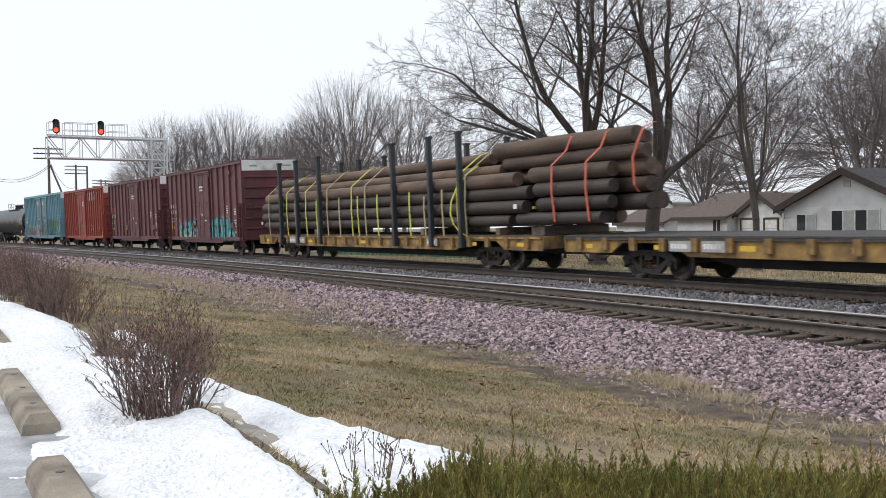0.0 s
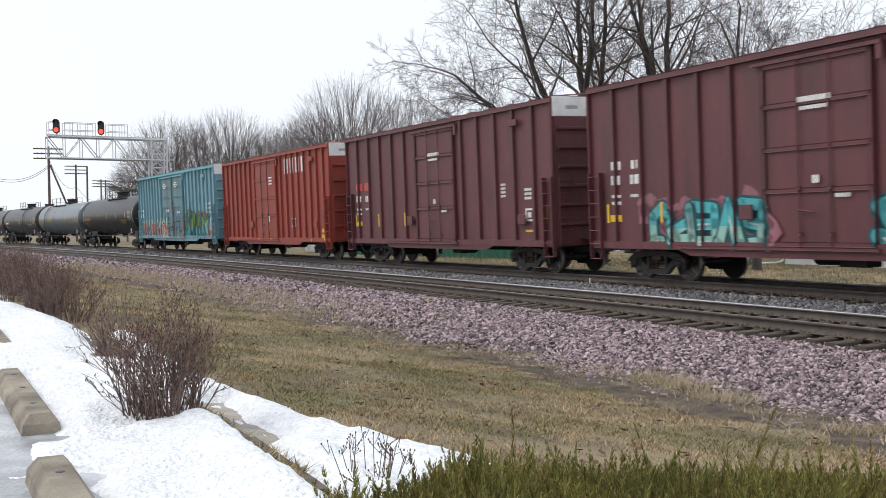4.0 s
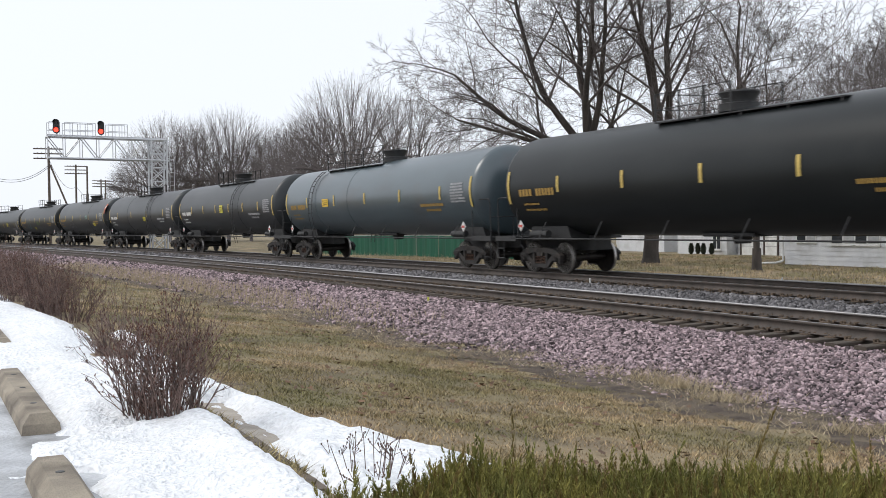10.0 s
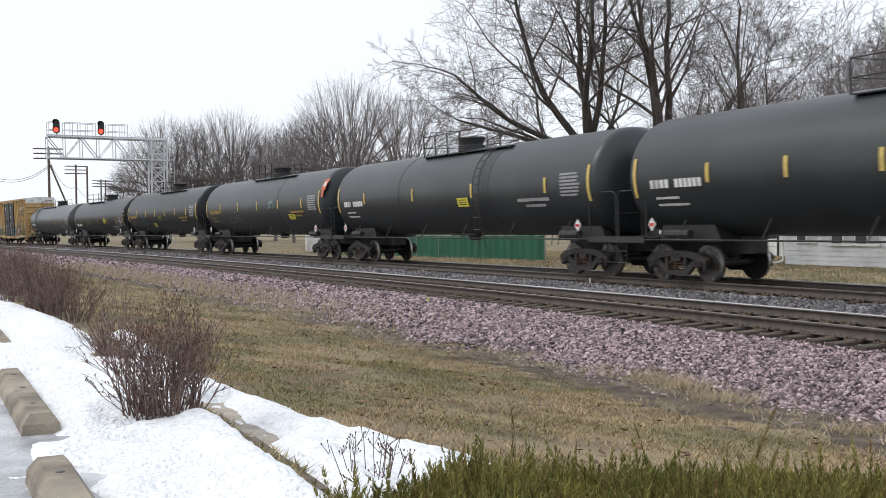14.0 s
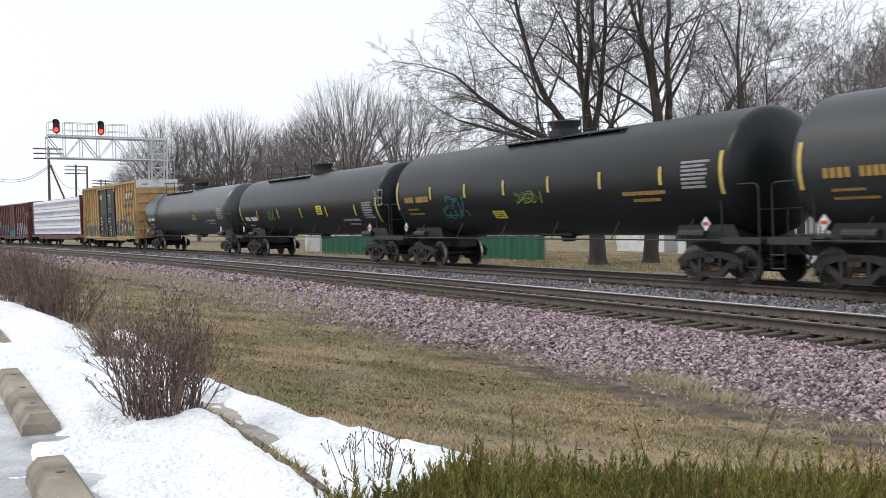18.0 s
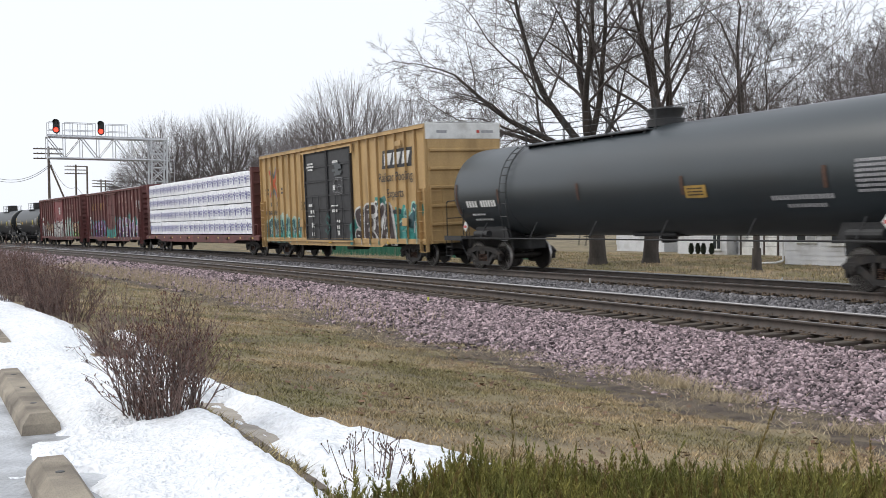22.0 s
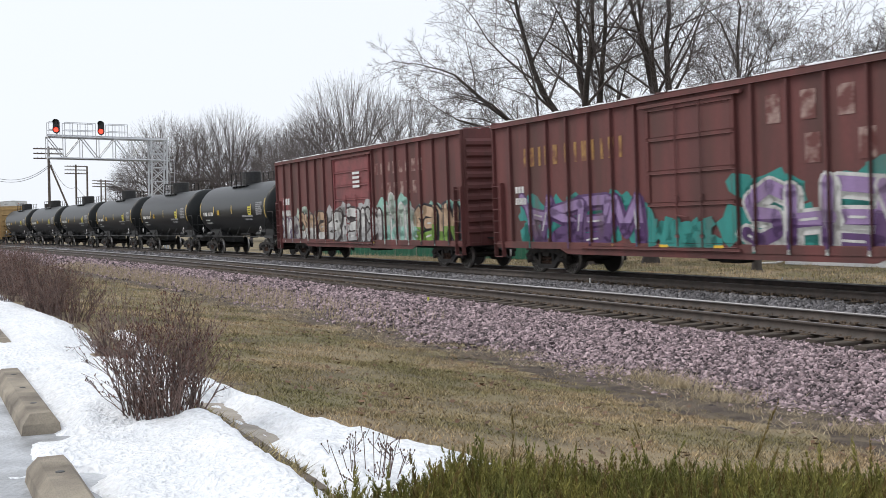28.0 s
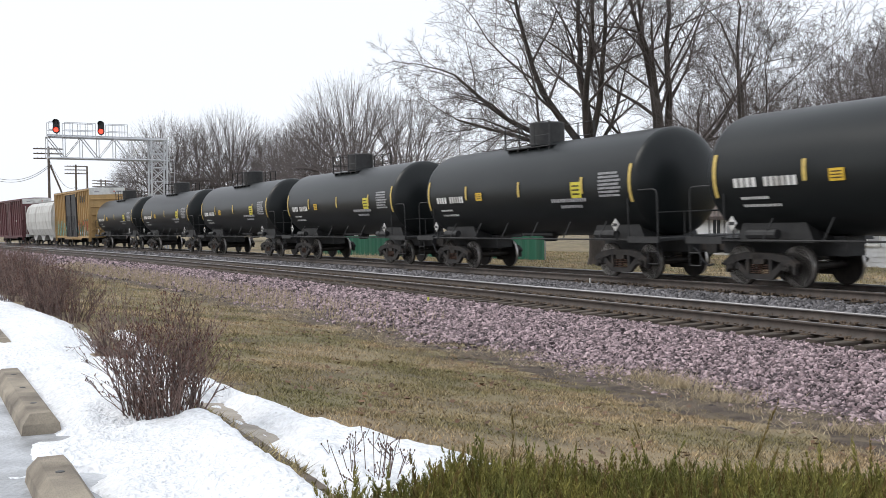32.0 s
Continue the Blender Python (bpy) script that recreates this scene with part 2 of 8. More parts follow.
def rail_mesh(v, drop, side):
    sts = stations([(-420, -130, 30), (-130, 30, 64)])
    verts, faces, slots = [], [], []
    n = len(RAIL)
    for s in sts:
        m = on_track(s, v, drop)
        verts += [tuple(m @ Vector((0, side * 0.7535 + a, b))) for a, b in RAIL]
    for i in range(len(sts) - 1):
        for j in range(n):
            faces.append((i * n + j, i * n + (j + 1) % n, (i + 1) * n + (j + 1) % n, (i + 1) * n + j))
            slots.append(1 if j in ((7, 8, 9) if side > 0 else (5, 6, 7)) else 0)
    me = fast_mesh("rail", verts, faces, M_rail, M_railhead)
    me.polygons.foreach_set("material_index", slots)
    return me


def build_track(name, v, drop, label, ties, plates):
    track = thing(name, pose(0, 0, 0), label, "railway track", "tracks", "structure")
    for side in (-1, 1):
        part("rail", rail_mesh(v, drop, side), M_rail, track, "rusty steel rail with a polished head")
    tie = Shape().box(-0.115, 0.115, -1.3, 1.3, -0.37, -0.197, 0.012).mesh("tie", M_tie)
    plate = Shape().box(-0.09, 0.09, -0.19, 0.19, -0.2, -0.183, 0.006)
    for dx in (-0.06, 0.06):
        for dy in (-0.1, 0.1):
            plate.box(dx - 0.012, dx + 0.012, dy - 0.022, dy + 0.022, -0.186, -0.15, 0.006)
    for dx in (-0.15, 0.15):
        plate.box(dx - 0.02, dx + 0.02, -0.1, 0.1, -0.19, -0.145, 0.01)
    plate = plate.mesh("tie_plate", M_plate)
    rng = random.Random(5)
    for i in range(ties):
        s = 4 - i * 0.51
        at = on_track(s + rng.uniform(-0.02, 0.02), v, drop) @ pose(0, rng.uniform(-0.05, 0.05), 0, 0, 0, rng.uniform(-0.8, 0.8))
        part("tie", tie, M_tie, track, at=at)
        if i < plates:
            for side in (-1, 1):
                part("tie_plate", plate, M_plate, track, at=at @ pose(0, side * 0.7535, 0))
    return track


build_track("track_near", D_FAR - GAP, DROP, "empty main track with rusty rails on dark wooden ties", 265, 110)
build_track("track_far", D_FAR, 0.0, "main track under the passing freight train", 240, 60)

# ---- the freight train ----
TRAIN, WHEELSETS = [], []
M_white = mat("white_paint", (0.78, 0.78, 0.76), (0.68, 0.68, 0.66), 0.6, scale=4, dirt=(0.35, 0.33, 0.3), dirt_amount=0.3)
M_yellow = mat("yellow_marking", (0.78, 0.5, 0.04), (0.66, 0.42, 0.04), 0.5, scale=8)
M_redmark = mat("red_marking", (0.55, 0.07, 0.05), (0.45, 0.06, 0.05), 0.5, scale=8)
M_black = mat("black_paint", (0.02, 0.02, 0.022), (0.03, 0.03, 0.032), 0.55, scale=5)
M_maroon = mat("maroon_paint", (0.132, 0.04, 0.045), (0.102, 0.033, 0.038), 0.55, scale=2, dirt=(0.07, 0.03, 0.028), dirt_amount=0.3, stretch=(1, 1, 0.3))
M_red = mat("orange_red_paint", (0.3, 0.05, 0.034), (0.25, 0.045, 0.031), 0.55, scale=2, dirt=(0.17, 0.05, 0.035), dirt_amount=0.25, stretch=(1, 1, 0.3))
M_teal = mat("faded_teal_paint", (0.14, 0.29, 0.36), (0.19, 0.35, 0.41), 0.6, scale=2, dirt=(0.1, 0.17, 0.19), dirt_amount=0.4, stretch=(1, 1, 0.25))
M_tealdoor = mat("teal_door_paint", (0.125, 0.25, 0.3), (0.1, 0.2, 0.24), 0.6, scale=2, dirt=(0.1, 0.12, 0.115), dirt_amount=0.4, stretch=(1, 1, 0.3))
M_tan = mat("tan_yellow_paint", (0.5, 0.33, 0.145), (0.42, 0.275, 0.12), 0.6, scale=2, dirt=(0.24, 0.15, 0.06), dirt_amount=0.3, stretch=(1, 1, 0.25))
M_oldred = mat("weathered_red_paint", (0.165, 0.052, 0.048), (0.115, 0.042, 0.04), 0.7, scale=1.6, dirt=(0.085, 0.04, 0.034), dirt_amount=0.5, stretch=(1, 1, 0.2))
M_pinkdoor = mat("faded_red_door", (0.26, 0.07, 0.075), (0.19, 0.055, 0.055), 0.65, scale=2, dirt=(0.12, 0.05, 0.05), dirt_amount=0.4)
M_flat = mat("worn_yellow_flatcar", (0.48, 0.29, 0.07), (0.28, 0.17, 0.06), 0.75, scale=2.5, dirt=(0.075, 0.048, 0.034), dirt_amount=0.75, dirt_scale=2.2)
M_rust = mat("rusty_steel", (0.11, 0.06, 0.04), (0.07, 0.04, 0.03), 0.8, 0.1, scale=4, bump=0.2)
M_deck = mat("dark_deck", (0.07, 0.065, 0.06), (0.045, 0.042, 0.04), 0.85, scale=3, bump=0.3)
M_roof = mat("galvanised_roof", (0.42, 0.42, 0.4), (0.3, 0.3, 0.29), 0.5, 0.3, scale=3)
M_tank = mat("black_tank_paint", (0.009, 0.0112, 0.0118), (0.013, 0.0155, 0.016), 0.36, spec=0.26, scale=0.8, dirt=(0.021, 0.0235, 0.023), dirt_amount=0.2, dirt_scale=0.7, stretch=(0.5, 1, 1))
M_tankdull = mat("dull_black_tank_paint", (0.017, 0.0205, 0.0225), (0.024, 0.0285, 0.0305), 0.4, spec=0.5, scale=0.8, dirt=(0.036, 0.04, 0.041), dirt_amount=0.3, dirt_scale=0.7, stretch=(0.5, 1, 1))
M_tealtrim = mat("bright_teal_trim", (0.16, 0.42, 0.47), (0.13, 0.36, 0.4), 0.6, scale=3)
M_tankgrey = mat("blue_grey_tank_paint", (0.062, 0.09, 0.104), (0.048, 0.07, 0.082), 0.3, spec=1.0, scale=0.8, dirt=(0.06, 0.06, 0.062), dirt_amount=0.25, dirt_scale=0.7, stretch=(0.5, 1, 1))
M_ttxgrey = mat("slate_tank_paint", (0.022, 0.031, 0.036), (0.017, 0.025, 0.029), 0.36, scale=0.8, dirt=(0.022, 0.026, 0.028), dirt_amount=0.25, dirt_scale=0.7, stretch=(0.5, 1, 1), spec=0.8)
M_lemon = mat("lemon_label", (0.68, 0.6, 0.05), (0.55, 0.47, 0.05), 0.5, scale=6)
M_fitting = mat("black_fitting", (0.02, 0.02, 0.021), (0.03, 0.03, 0.03), 0.6, scale=6)
M_stripe = mat("faded_reflector", (0.62, 0.46, 0.12), (0.5, 0.36, 0.1), 0.55, scale=8)
M_amber = mat("amber_lettering", (0.42, 0.26, 0.06), (0.3, 0.19, 0.05), 0.6, scale=8)
M_grey = mat("grey_lettering", (0.4, 0.4, 0.41), (0.3, 0.3, 0.31), 0.6, scale=8)

# trucks: cast side frames, bolster, springs and two turning wheelsets
SF = Shape()
SF.prism([(-1.16, 0.55), (-0.92, 0.7), (-0.45, 0.77), (0.45, 0.77), (0.92, 0.7), (1.16, 0.55), (1.12, 0.47), (0.74, 0.55), (0.4, 0.63), (-0.4, 0.63), (-0.74, 0.55), (-1.12, 0.47)], 1, -0.07, 0.07)
SF.prism([(-0.84, 0.52), (-0.4, 0.17), (0.4, 0.17), (0.84, 0.52), (0.68, 0.56), (0.3, 0.29), (-0.3, 0.29), (-0.68, 0.56)], 1, -0.06, 0.06)
for k in (-1, 1):
    SF.box(k * 0.36 - 0.05, k * 0.36 + 0.05, -0.065, 0.065, 0.25, 0.66, 0.01)
    SF.box(k * 0.89 - 0.13, k * 0.89 + 0.13, -0.08, 0.05, 0.5, 0.62, 0.015)
    SF.box(k * 1.06 - 0.04, k * 1.06 + 0.04, -0.06, 0.06, 0.3, 0.55, 0.01)
    SF.box(k * 0.74 - 0.04, k * 0.74 + 0.04, -0.06, 0.06, 0.38, 0.55, 0.01)
ME_side = SF.mesh("side_frame", M_truck)
SP = Shape()
for dx in (-0.2, 0, 0.2):
    for k in range(5):
        SP.lathe([(0.295 + k * 0.045, 0.05), (0.31 + k * 0.045, 0.085), (0.325 + k * 0.045, 0.05)], 2, 10, (dx, 0, 0))
ME_spring = SP.mesh("spring_nest", M_rust)
BO = Shape().box(-0.17, 0.17, -1.1, 1.1, 0.52, 0.72, 0.03)
BO.lathe([(0.7, 0.2), (0.85, 0.2)], 2, 14)
BO.box(-0.7, -0.62, -0.75, 0.75, 0.33, 0.5, 0.02).box(0.62, 0.7, -0.75, 0.75, 0.33, 0.5, 0.02)
ME_bolster = BO.mesh("truck", M_truck)
WS = Shape()
WS.tube((0, -0.95, 0), (0, 0.95, 0), 0.085, 12)
for k in (-1, 1):
    WS.slot = 0
    WS.lathe([(k * 0.66, 0.1), (k * 0.665, 0.486), (k * 0.7, 0.486), (k * 0.715, 0.462)], 1, 32)
    WS.slot = 1
    WS.lathe([(k * 0.715, 0.462), (k * 0.79, 0.457), (k * 0.8, 0.45)], 1, 32)
    WS.slot = 0
    WS.lathe([(k * 0.8, 0.45), (k * 0.795, 0.39), (k * 0.755, 0.37), (k * 0.765, 0.16), (k * 0.81, 0.15), (k * 0.81, 0.05)], 1, 32)
    WS.lathe([(k * 0.92, 0.11), (k * 1.08, 0.115), (k * 1.1, 0.1), (k * 1.13, 0.09), (k * 1.135, 0.02)], 1, 16)
    for j in range(3):
        c, s = math.cos(j * 2.094) * 0.06, math.sin(j * 2.094) * 0.06
        WS.box(c - 0.018, c + 0.018, k * 1.145 - 0.015, k * 1.145 + 0.015, s - 0.018, s + 0.018)
ME_wheels = WS.mesh("wheelset", M_wheel, M_tread, smooth=True)
ME_coupler = Shape().box(0, 0.5, -0.1, 0.1, 0.72, 0.94, 0.03).prism([(0.42, -0.18), (0.62, -0.18), (0.78, -0.02), (0.78, 0.1), (0.62, 0.04), (0.56, 0.2), (0.42, 0.2)], 2, 0.68, 0.97).mesh("coupler", M_truck)
ME_hose = Shape().path([(0.1, -0.32, 0.8), (0.28, -0.34, 0.72), (0.4, -0.3, 0.5), (0.56, -0.24, 0.36), (0.66, -0.16, 0.4)], 0.028, 6).mesh("brake_hose", M_black)


def add_trucks(car, half, spread, end):
    """Two trucks spread apart, and couplers and hoses at both ends of the car."""
    for k in (-1, 1):
        tr = part("truck", ME_bolster, M_truck, car, "cast steel truck with roller bearings", pose(k * spread, 0, 0))
        for side in (-1, 1):
            part("side_frame", ME_side, M_truck, tr, at=pose(0, side * 1.03, 0, 0, 0, 0 if side < 0 else 180))
            part("spring_nest", ME_spring, M_rust, tr, at=pose(0, side * 1.03, 0))
        for dx in (-0.89, 0.89):
            w = part("wheelset", ME_wheels, M_wheel, tr, "steel wheels with bright worn treads")
            w.matrix_parent_inverse = pose(dx, 0, 0.457)
            WHEELSETS.append(w)
        part("coupler", ME_coupler, M_truck, car, at=pose(k * end, 0, 0, 0, 0, 0 if k > 0 else 180))
        part("brake_hose", ME_hose, M_black, car, at=pose(k * end, 0, 0, 0, 0, 0 if k > 0 else 180))


def start_car(name, left, right, label, category, group):
    """A car between two ends along the train; they are its stations when the clip is half over."""
    car = thing(name, on_track((left + right) / 2 + odometer(0)), label, category, group)
    TRAIN.append((car, (left + right) / 2))
    return car, (right - left) / 2


# paint laid on a car's side: polygons cut where the surface steps in or out
def clip_x(poly, a, keep_right):
    out = []
    for p, q in zip(poly, poly[1:] + poly[:1]):
        pin, qin = (p[0] >= a) == keep_right or p[0] == a, (q[0] >= a) == keep_right or q[0] == a
        if pin:
            out.append(p)
        if pin != qin:
            t = (a - p[0]) / (q[0] - p[0])
            out.append((a, p[1] + t * (q[1] - p[1])))
    return out


def paint(name, polys, material, parent, skin, layer=1, label=""):
    """skin(x0, x1) lists (from, to, depth function of z) of the side facing -y."""
    sh = Shape()
    for poly in polys:
        xs = [p[0] for p in poly]
        for a, b, depth in skin(min(xs), max(xs)):
            c = clip_x(clip_x(list(poly), a, True), b, False)
            if len(c) >= 3:
                sh.add([(x, depth(z) - 0.003 * layer, z) for x, z in c], [tuple(range(len(c)))])
    if sh.f:
        ob = part(name, sh, material, parent, label)
        if name in ("lettering", "data_panel") or name.startswith("graffiti"):
            ob["kind"] = "stuff"
        return ob


def rect(x, z, w, h):
    return [(x - w / 2, z - h / 2), (x + w / 2, z - h / 2), (x + w / 2, z + h / 2), (x - w / 2, z + h / 2)]


def cut_rect(x, z, w, h, step=0.15):
    """A rectangle in strips, for curved sides."""
    n = max(1, round(h / step))
    return [rect(x, z - h / 2 + h * (i + 0.5) / n, w, h / n) for i in range(n)]


def bars(x, z, n, w, h, gap=0.25, step=9):
    """n characters as plain bars, from x to the right."""
    out = []
    for i in range(n):
        out += cut_rect(x + i * w * (1 + gap) + w / 2, z, w, h, step)
    return out


def stroke(pts, w):
    """A thick line in convex pieces."""
    out = []
    for (x, z), (u, v) in zip(pts, pts[1:]):
        l = math.hypot(u - x, v - z) or 1
        a, b = (v - z) / l * w / 2, (u - x) / l * w / 2
        out.append([(x - a, z + b), (x + a, z - b), (u + a, v - b), (u - a, v + b)])
    for x, z in pts:
        out.append([(x + w / 2 * math.cos(k * 0.785), z + w / 2 * math.sin(k * 0.785)) for k in range(8)])
    return out


GLYPHS = {
    "S": [[(0.92, 0.84), (0.5, 1), (0.1, 0.8), (0.22, 0.58), (0.8, 0.42), (0.9, 0.18), (0.5, 0), (0.05, 0.12)]], "E": [[(0.92, 1), (0.12, 0.95), (0.1, 0.05), (0.92, 0)], [(0.1, 0.5), (0.75, 0.52)]],
    "K": [[(0.12, 0), (0.1, 1)], [(0.92, 1), (0.2, 0.48), (0.95, 0)]], "A": [[(0, 0), (0.42, 1), (0.55, 1), (0.98, 0)], [(0.2, 0.32), (0.75, 0.32)]], "U": [[(0.05, 1), (0.08, 0.22), (0.45, 0), (0.85, 0.22), (0.9, 1)]],
    "R": [[(0.1, 0), (0.1, 1), (0.7, 0.96), (0.85, 0.72), (0.2, 0.5), (0.95, 0)]], "V": [[(0, 1), (0.4, 0), (0.9, 1)]], "D": [[(0.1, 0), (0.1, 1), (0.7, 0.85), (0.92, 0.5), (0.7, 0.1), (0.1, 0)]],
    "Y": [[(0, 1), (0.45, 0.5), (0.92, 1)], [(0.45, 0.5), (0.4, 0)]], "C": [[(0.92, 0.8), (0.5, 1), (0.1, 0.7), (0.1, 0.3), (0.5, 0), (0.92, 0.18)]], "H": [[(0.1, 0), (0.12, 1)], [(0.9, 0), (0.85, 1)], [(0.1, 0.5), (0.88, 0.55)]],
    "O": [[(0.5, 1), (0.1, 0.7), (0.1, 0.3), (0.5, 0), (0.9, 0.3), (0.9, 0.7), (0.5, 1)]], "I": [[(0.5, 0), (0.52, 1)]], "N": [[(0.1, 0), (0.1, 1), (0.85, 0), (0.9, 1)]], "T": [[(0, 0.94), (1, 1)], [(0.5, 0.97), (0.46, 0)]],
    "P": [[(0.15, 0), (0.1, 1), (0.75, 0.95), (0.88, 0.68), (0.2, 0.45)]], "B": [[(0.1, 0), (0.1, 1), (0.75, 0.88), (0.25, 0.54), (0.9, 0.28), (0.1, 0)]], "M": [[(0.02, 0), (0.15, 1), (0.48, 0.35), (0.82, 1), (0.98, 0)]],
    "W": [[(0, 1), (0.22, 0), (0.5, 0.7), (0.75, 0), (1, 1)]], "L": [[(0.12, 1), (0.1, 0.04), (0.92, 0)]],
}


def spray(parent, skin, x0, x1, z0, z1, colours, seed, n=None, weight=0.3, cloud=True, bulbs=False, word=""):
    """A sprayed piece: a ragged cloud of colour, then crowded abstract blades and bulbs with an outline. colours: cloud, outline, fill, second fill."""
    rng = random.Random(seed)
    bulbs = bulbs or bool(word)
    n = len(word) or n or max(2, round((x1 - x0) / ((z1 - z0) * 0.85)))
    w, h = (x1 - x0) / n, z1 - z0
    k = weight * h * 0.62
    clouds, forms, owner = [], [], []
    for i in range(n):
        cx = x0 + (i + 0.5) * w
        for _ in range(7):
            r = h * rng.uniform(0.14, 0.34)
            u, v = cx + rng.uniform(-0.75, 0.75) * w, z0 + h * rng.uniform(0.12, 0.9)
            spikes = [1.0 + rng.uniform(-0.3, 0.35) for _ in range(11)]
            clouds.append([(u + r * 1.25 * q * math.cos(m * 0.571), v + r * q * math.sin(m * 0.571)) for m, q in enumerate(spikes)])
        if word:
            lean, drop_, swell = rng.uniform(-0.1, 0.16), rng.uniform(0, 0.1), rng.uniform(0.92, 1.12)
            odd = word[i].islower()
            for line in GLYPHS[word[i].upper()]:
                line = [((1 - gx) * 1.12 - 0.06, 1 - gz) for gx, gz in line] if odd else line
                if len(line) > 2 and weight > 0.25 and rng.random() < 0.6:
                    gx, gz = line[-1]
                    fin = (cx + (gx - 0.45) * w, z0 + k * 0.5 + (h - k) * gz)
                    owner.append(i)
                    forms.append([fin, (fin[0] + rng.uniform(-0.3, 0.45) * w, fin[1] + rng.uniform(-0.2, 0.25) * h)])
                owner.append(i)
                forms.append([(cx + ((gx - 0.48) * 1.06 * swell + lean * (gz - 0.5) + rng.uniform(-0.07, 0.07)) * (w - k * 0.25), rng.uniform(-0.05, 0.05) * h + z0 + k * 0.5 + (h - k) * (gz * (1 - drop_) + drop_ * 0.4)) for gx, gz in line])
            continue
        if bulbs:
            for q in range(2):
                u = cx + (q - 0.5) * 0.5 * w + rng.uniform(-0.06, 0.06) * w
                top = z1 - k * 0.5 - rng.uniform(0, 0.14) * h
                forms.append([(u, z0 + k * 0.4), (u + rng.uniform(-0.1, 0.1) * w, z0 + h * 0.5), (u + rng.uniform(-0.1, 0.15) * w, top)])
            mid = z0 + h * rng.uniform(0.25, 0.75)
            forms.append([(cx - 0.25 * w, mid), (cx + 0.25 * w, mid + rng.uniform(-0.12, 0.12) * h)])
            continue
        for q in range(4):
            ang = (1.45, 1.75, 0.55, 2.5)[q] + rng.uniform(-0.45, 0.45)
            l = h * (0.42, 0.4, 0.27, 0.24)[q] * rng.uniform(0.85, 1.1)
            u, v = cx + (-0.26, 0.26, 0.0, 0.1)[q] * w + rng.uniform(-0.1, 0.1) * w, z0 + h * (0.5, 0.5, 0.72, 0.24)[q] + rng.uniform(-0.08, 0.08) * h
            forms.append([(u - l * math.cos(ang), v - l * math.sin(ang)), (u + l * math.cos(ang), v + l * math.sin(ang))])

    def shape(f, g):
        """The outline of one form, grown or shrunk: a bulb, or a blade with slanted ends."""
        if bulbs:
            return stroke(f, k * g)
        (ax, az), (bx, bz) = f
        l = math.hypot(bx - ax, bz - az)
        dx, dz = (bx - ax) / l, (bz - az) / l
        e, wa, wb = k * (g - 0.8) * 0.5, k * g * 0.42, k * g * 0.68
        skew = 0.35 * k
        return [[(ax - dx * (e + skew) - dz * wa, az - dz * (e + skew) + dx * wa), (ax - dx * e + dz * wa, az - dz * e - dx * wa),
                 (bx + dx * (e + skew) + dz * wb, bz + dz * (e + skew) - dx * wb), (bx + dx * e - dz * wb, bz + dz * e + dx * wb)][::-1]]

    def under(poly, level, keep=1):
        """The piece of a convex outline below a level, or with keep -1 above it."""
        out = []
        for p, q in zip(poly, poly[1:] + poly[:1]):
            if keep * p[1] <= keep * level:
                out.append(p)
            if (keep * p[1] <= keep * level) != (keep * q[1] <= keep * level):
                t = (level - p[1]) / (q[1] - p[1])
                out.append((p[0] + t * (q[0] - p[0]), level))
        return out
    def trim(polys):
        return [c for c in (under(q, z0 - 0.02, -1) for q in polys) if len(c) > 2]
    if cloud:
        paint("graffiti_cloud", trim(clouds), colours[0], parent, skin, 1)
    for turn in ((0, 1) if word else (0,)):
        mine = [f for f, who in zip(forms, owner) if who % 2 == turn] if word else forms
        up = 4 * turn
        edge = [q for f in mine for q in shape(f, 1.2)]
        if word and weight > 0.25:
            edge += [[(x + 0.07 * h, z - 0.05 * h) for x, z in q] for q in edge]
        paint("graffiti_outline", trim(edge), colours[1], parent, skin, 2 + up)
        paint("graffiti_fill", trim([q for f in mine for q in shape(f, 0.8)]), colours[2], parent, skin, 3 + up)
        if len(colours) > 3:
            low = []
            for f in mine:
                level = z0 + h * rng.uniform(0.32, 0.5)
                low += [c for c in (under(q, level) for q in shape(f, 0.8)) if len(c) > 2]
            paint("graffiti_accent", trim(low), colours[3], parent, skin, 4 + up)
            if cloud:
                shine = []
                for f in mine:
                    p, q = f[0], f[1]
                    shine += stroke([(p[0] + (q[0] - p[0]) * 0.3 - k * 0.14, p[1] + (q[1] - p[1]) * 0.3), (p[0] + (q[0] - p[0]) * 0.75 - k * 0.14, p[1] + (q[1] - p[1]) * 0.75)], k * 0.14)
                paint("graffiti_highlight", shine, S_whitish, parent, skin, 5 + up)


def spray_paint(name, c):
    return mat("spray_" + name, c, tuple(v * 0.8 for v in c), 0.6, scale=3, dirt=(0.12, 0.09, 0.08), dirt_amount=0.22, stretch=(1, 1, 0.4))


S_cyan, S_mint, S_green = spray_paint("cyan", (0.08, 0.45, 0.48)), spray_paint("mint", (0.3, 0.55, 0.47)), spray_paint("green", (0.2, 0.36, 0.06))
S_black, S_whitish, S_orange = spray_paint("black", (0.025, 0.025, 0.035)), spray_paint("white", (0.66, 0.66, 0.64)), spray_paint("orange", (0.55, 0.11, 0.04))
S_purple, S_violet, S_teal = spray_paint("purple", (0.11, 0.05, 0.16)), spray_paint("violet", (0.33, 0.22, 0.42)), spray_paint("teal", (0.03, 0.27, 0.24))
S_peach, S_pale, S_pink = spray_paint("peach", (0.58, 0.4, 0.26)), spray_paint("pale_green", (0.45, 0.55, 0.47)), spray_paint("pink", (0.5, 0.15, 0.15))
S_umber = spray_paint("umber", (0.07, 0.05, 0.05))
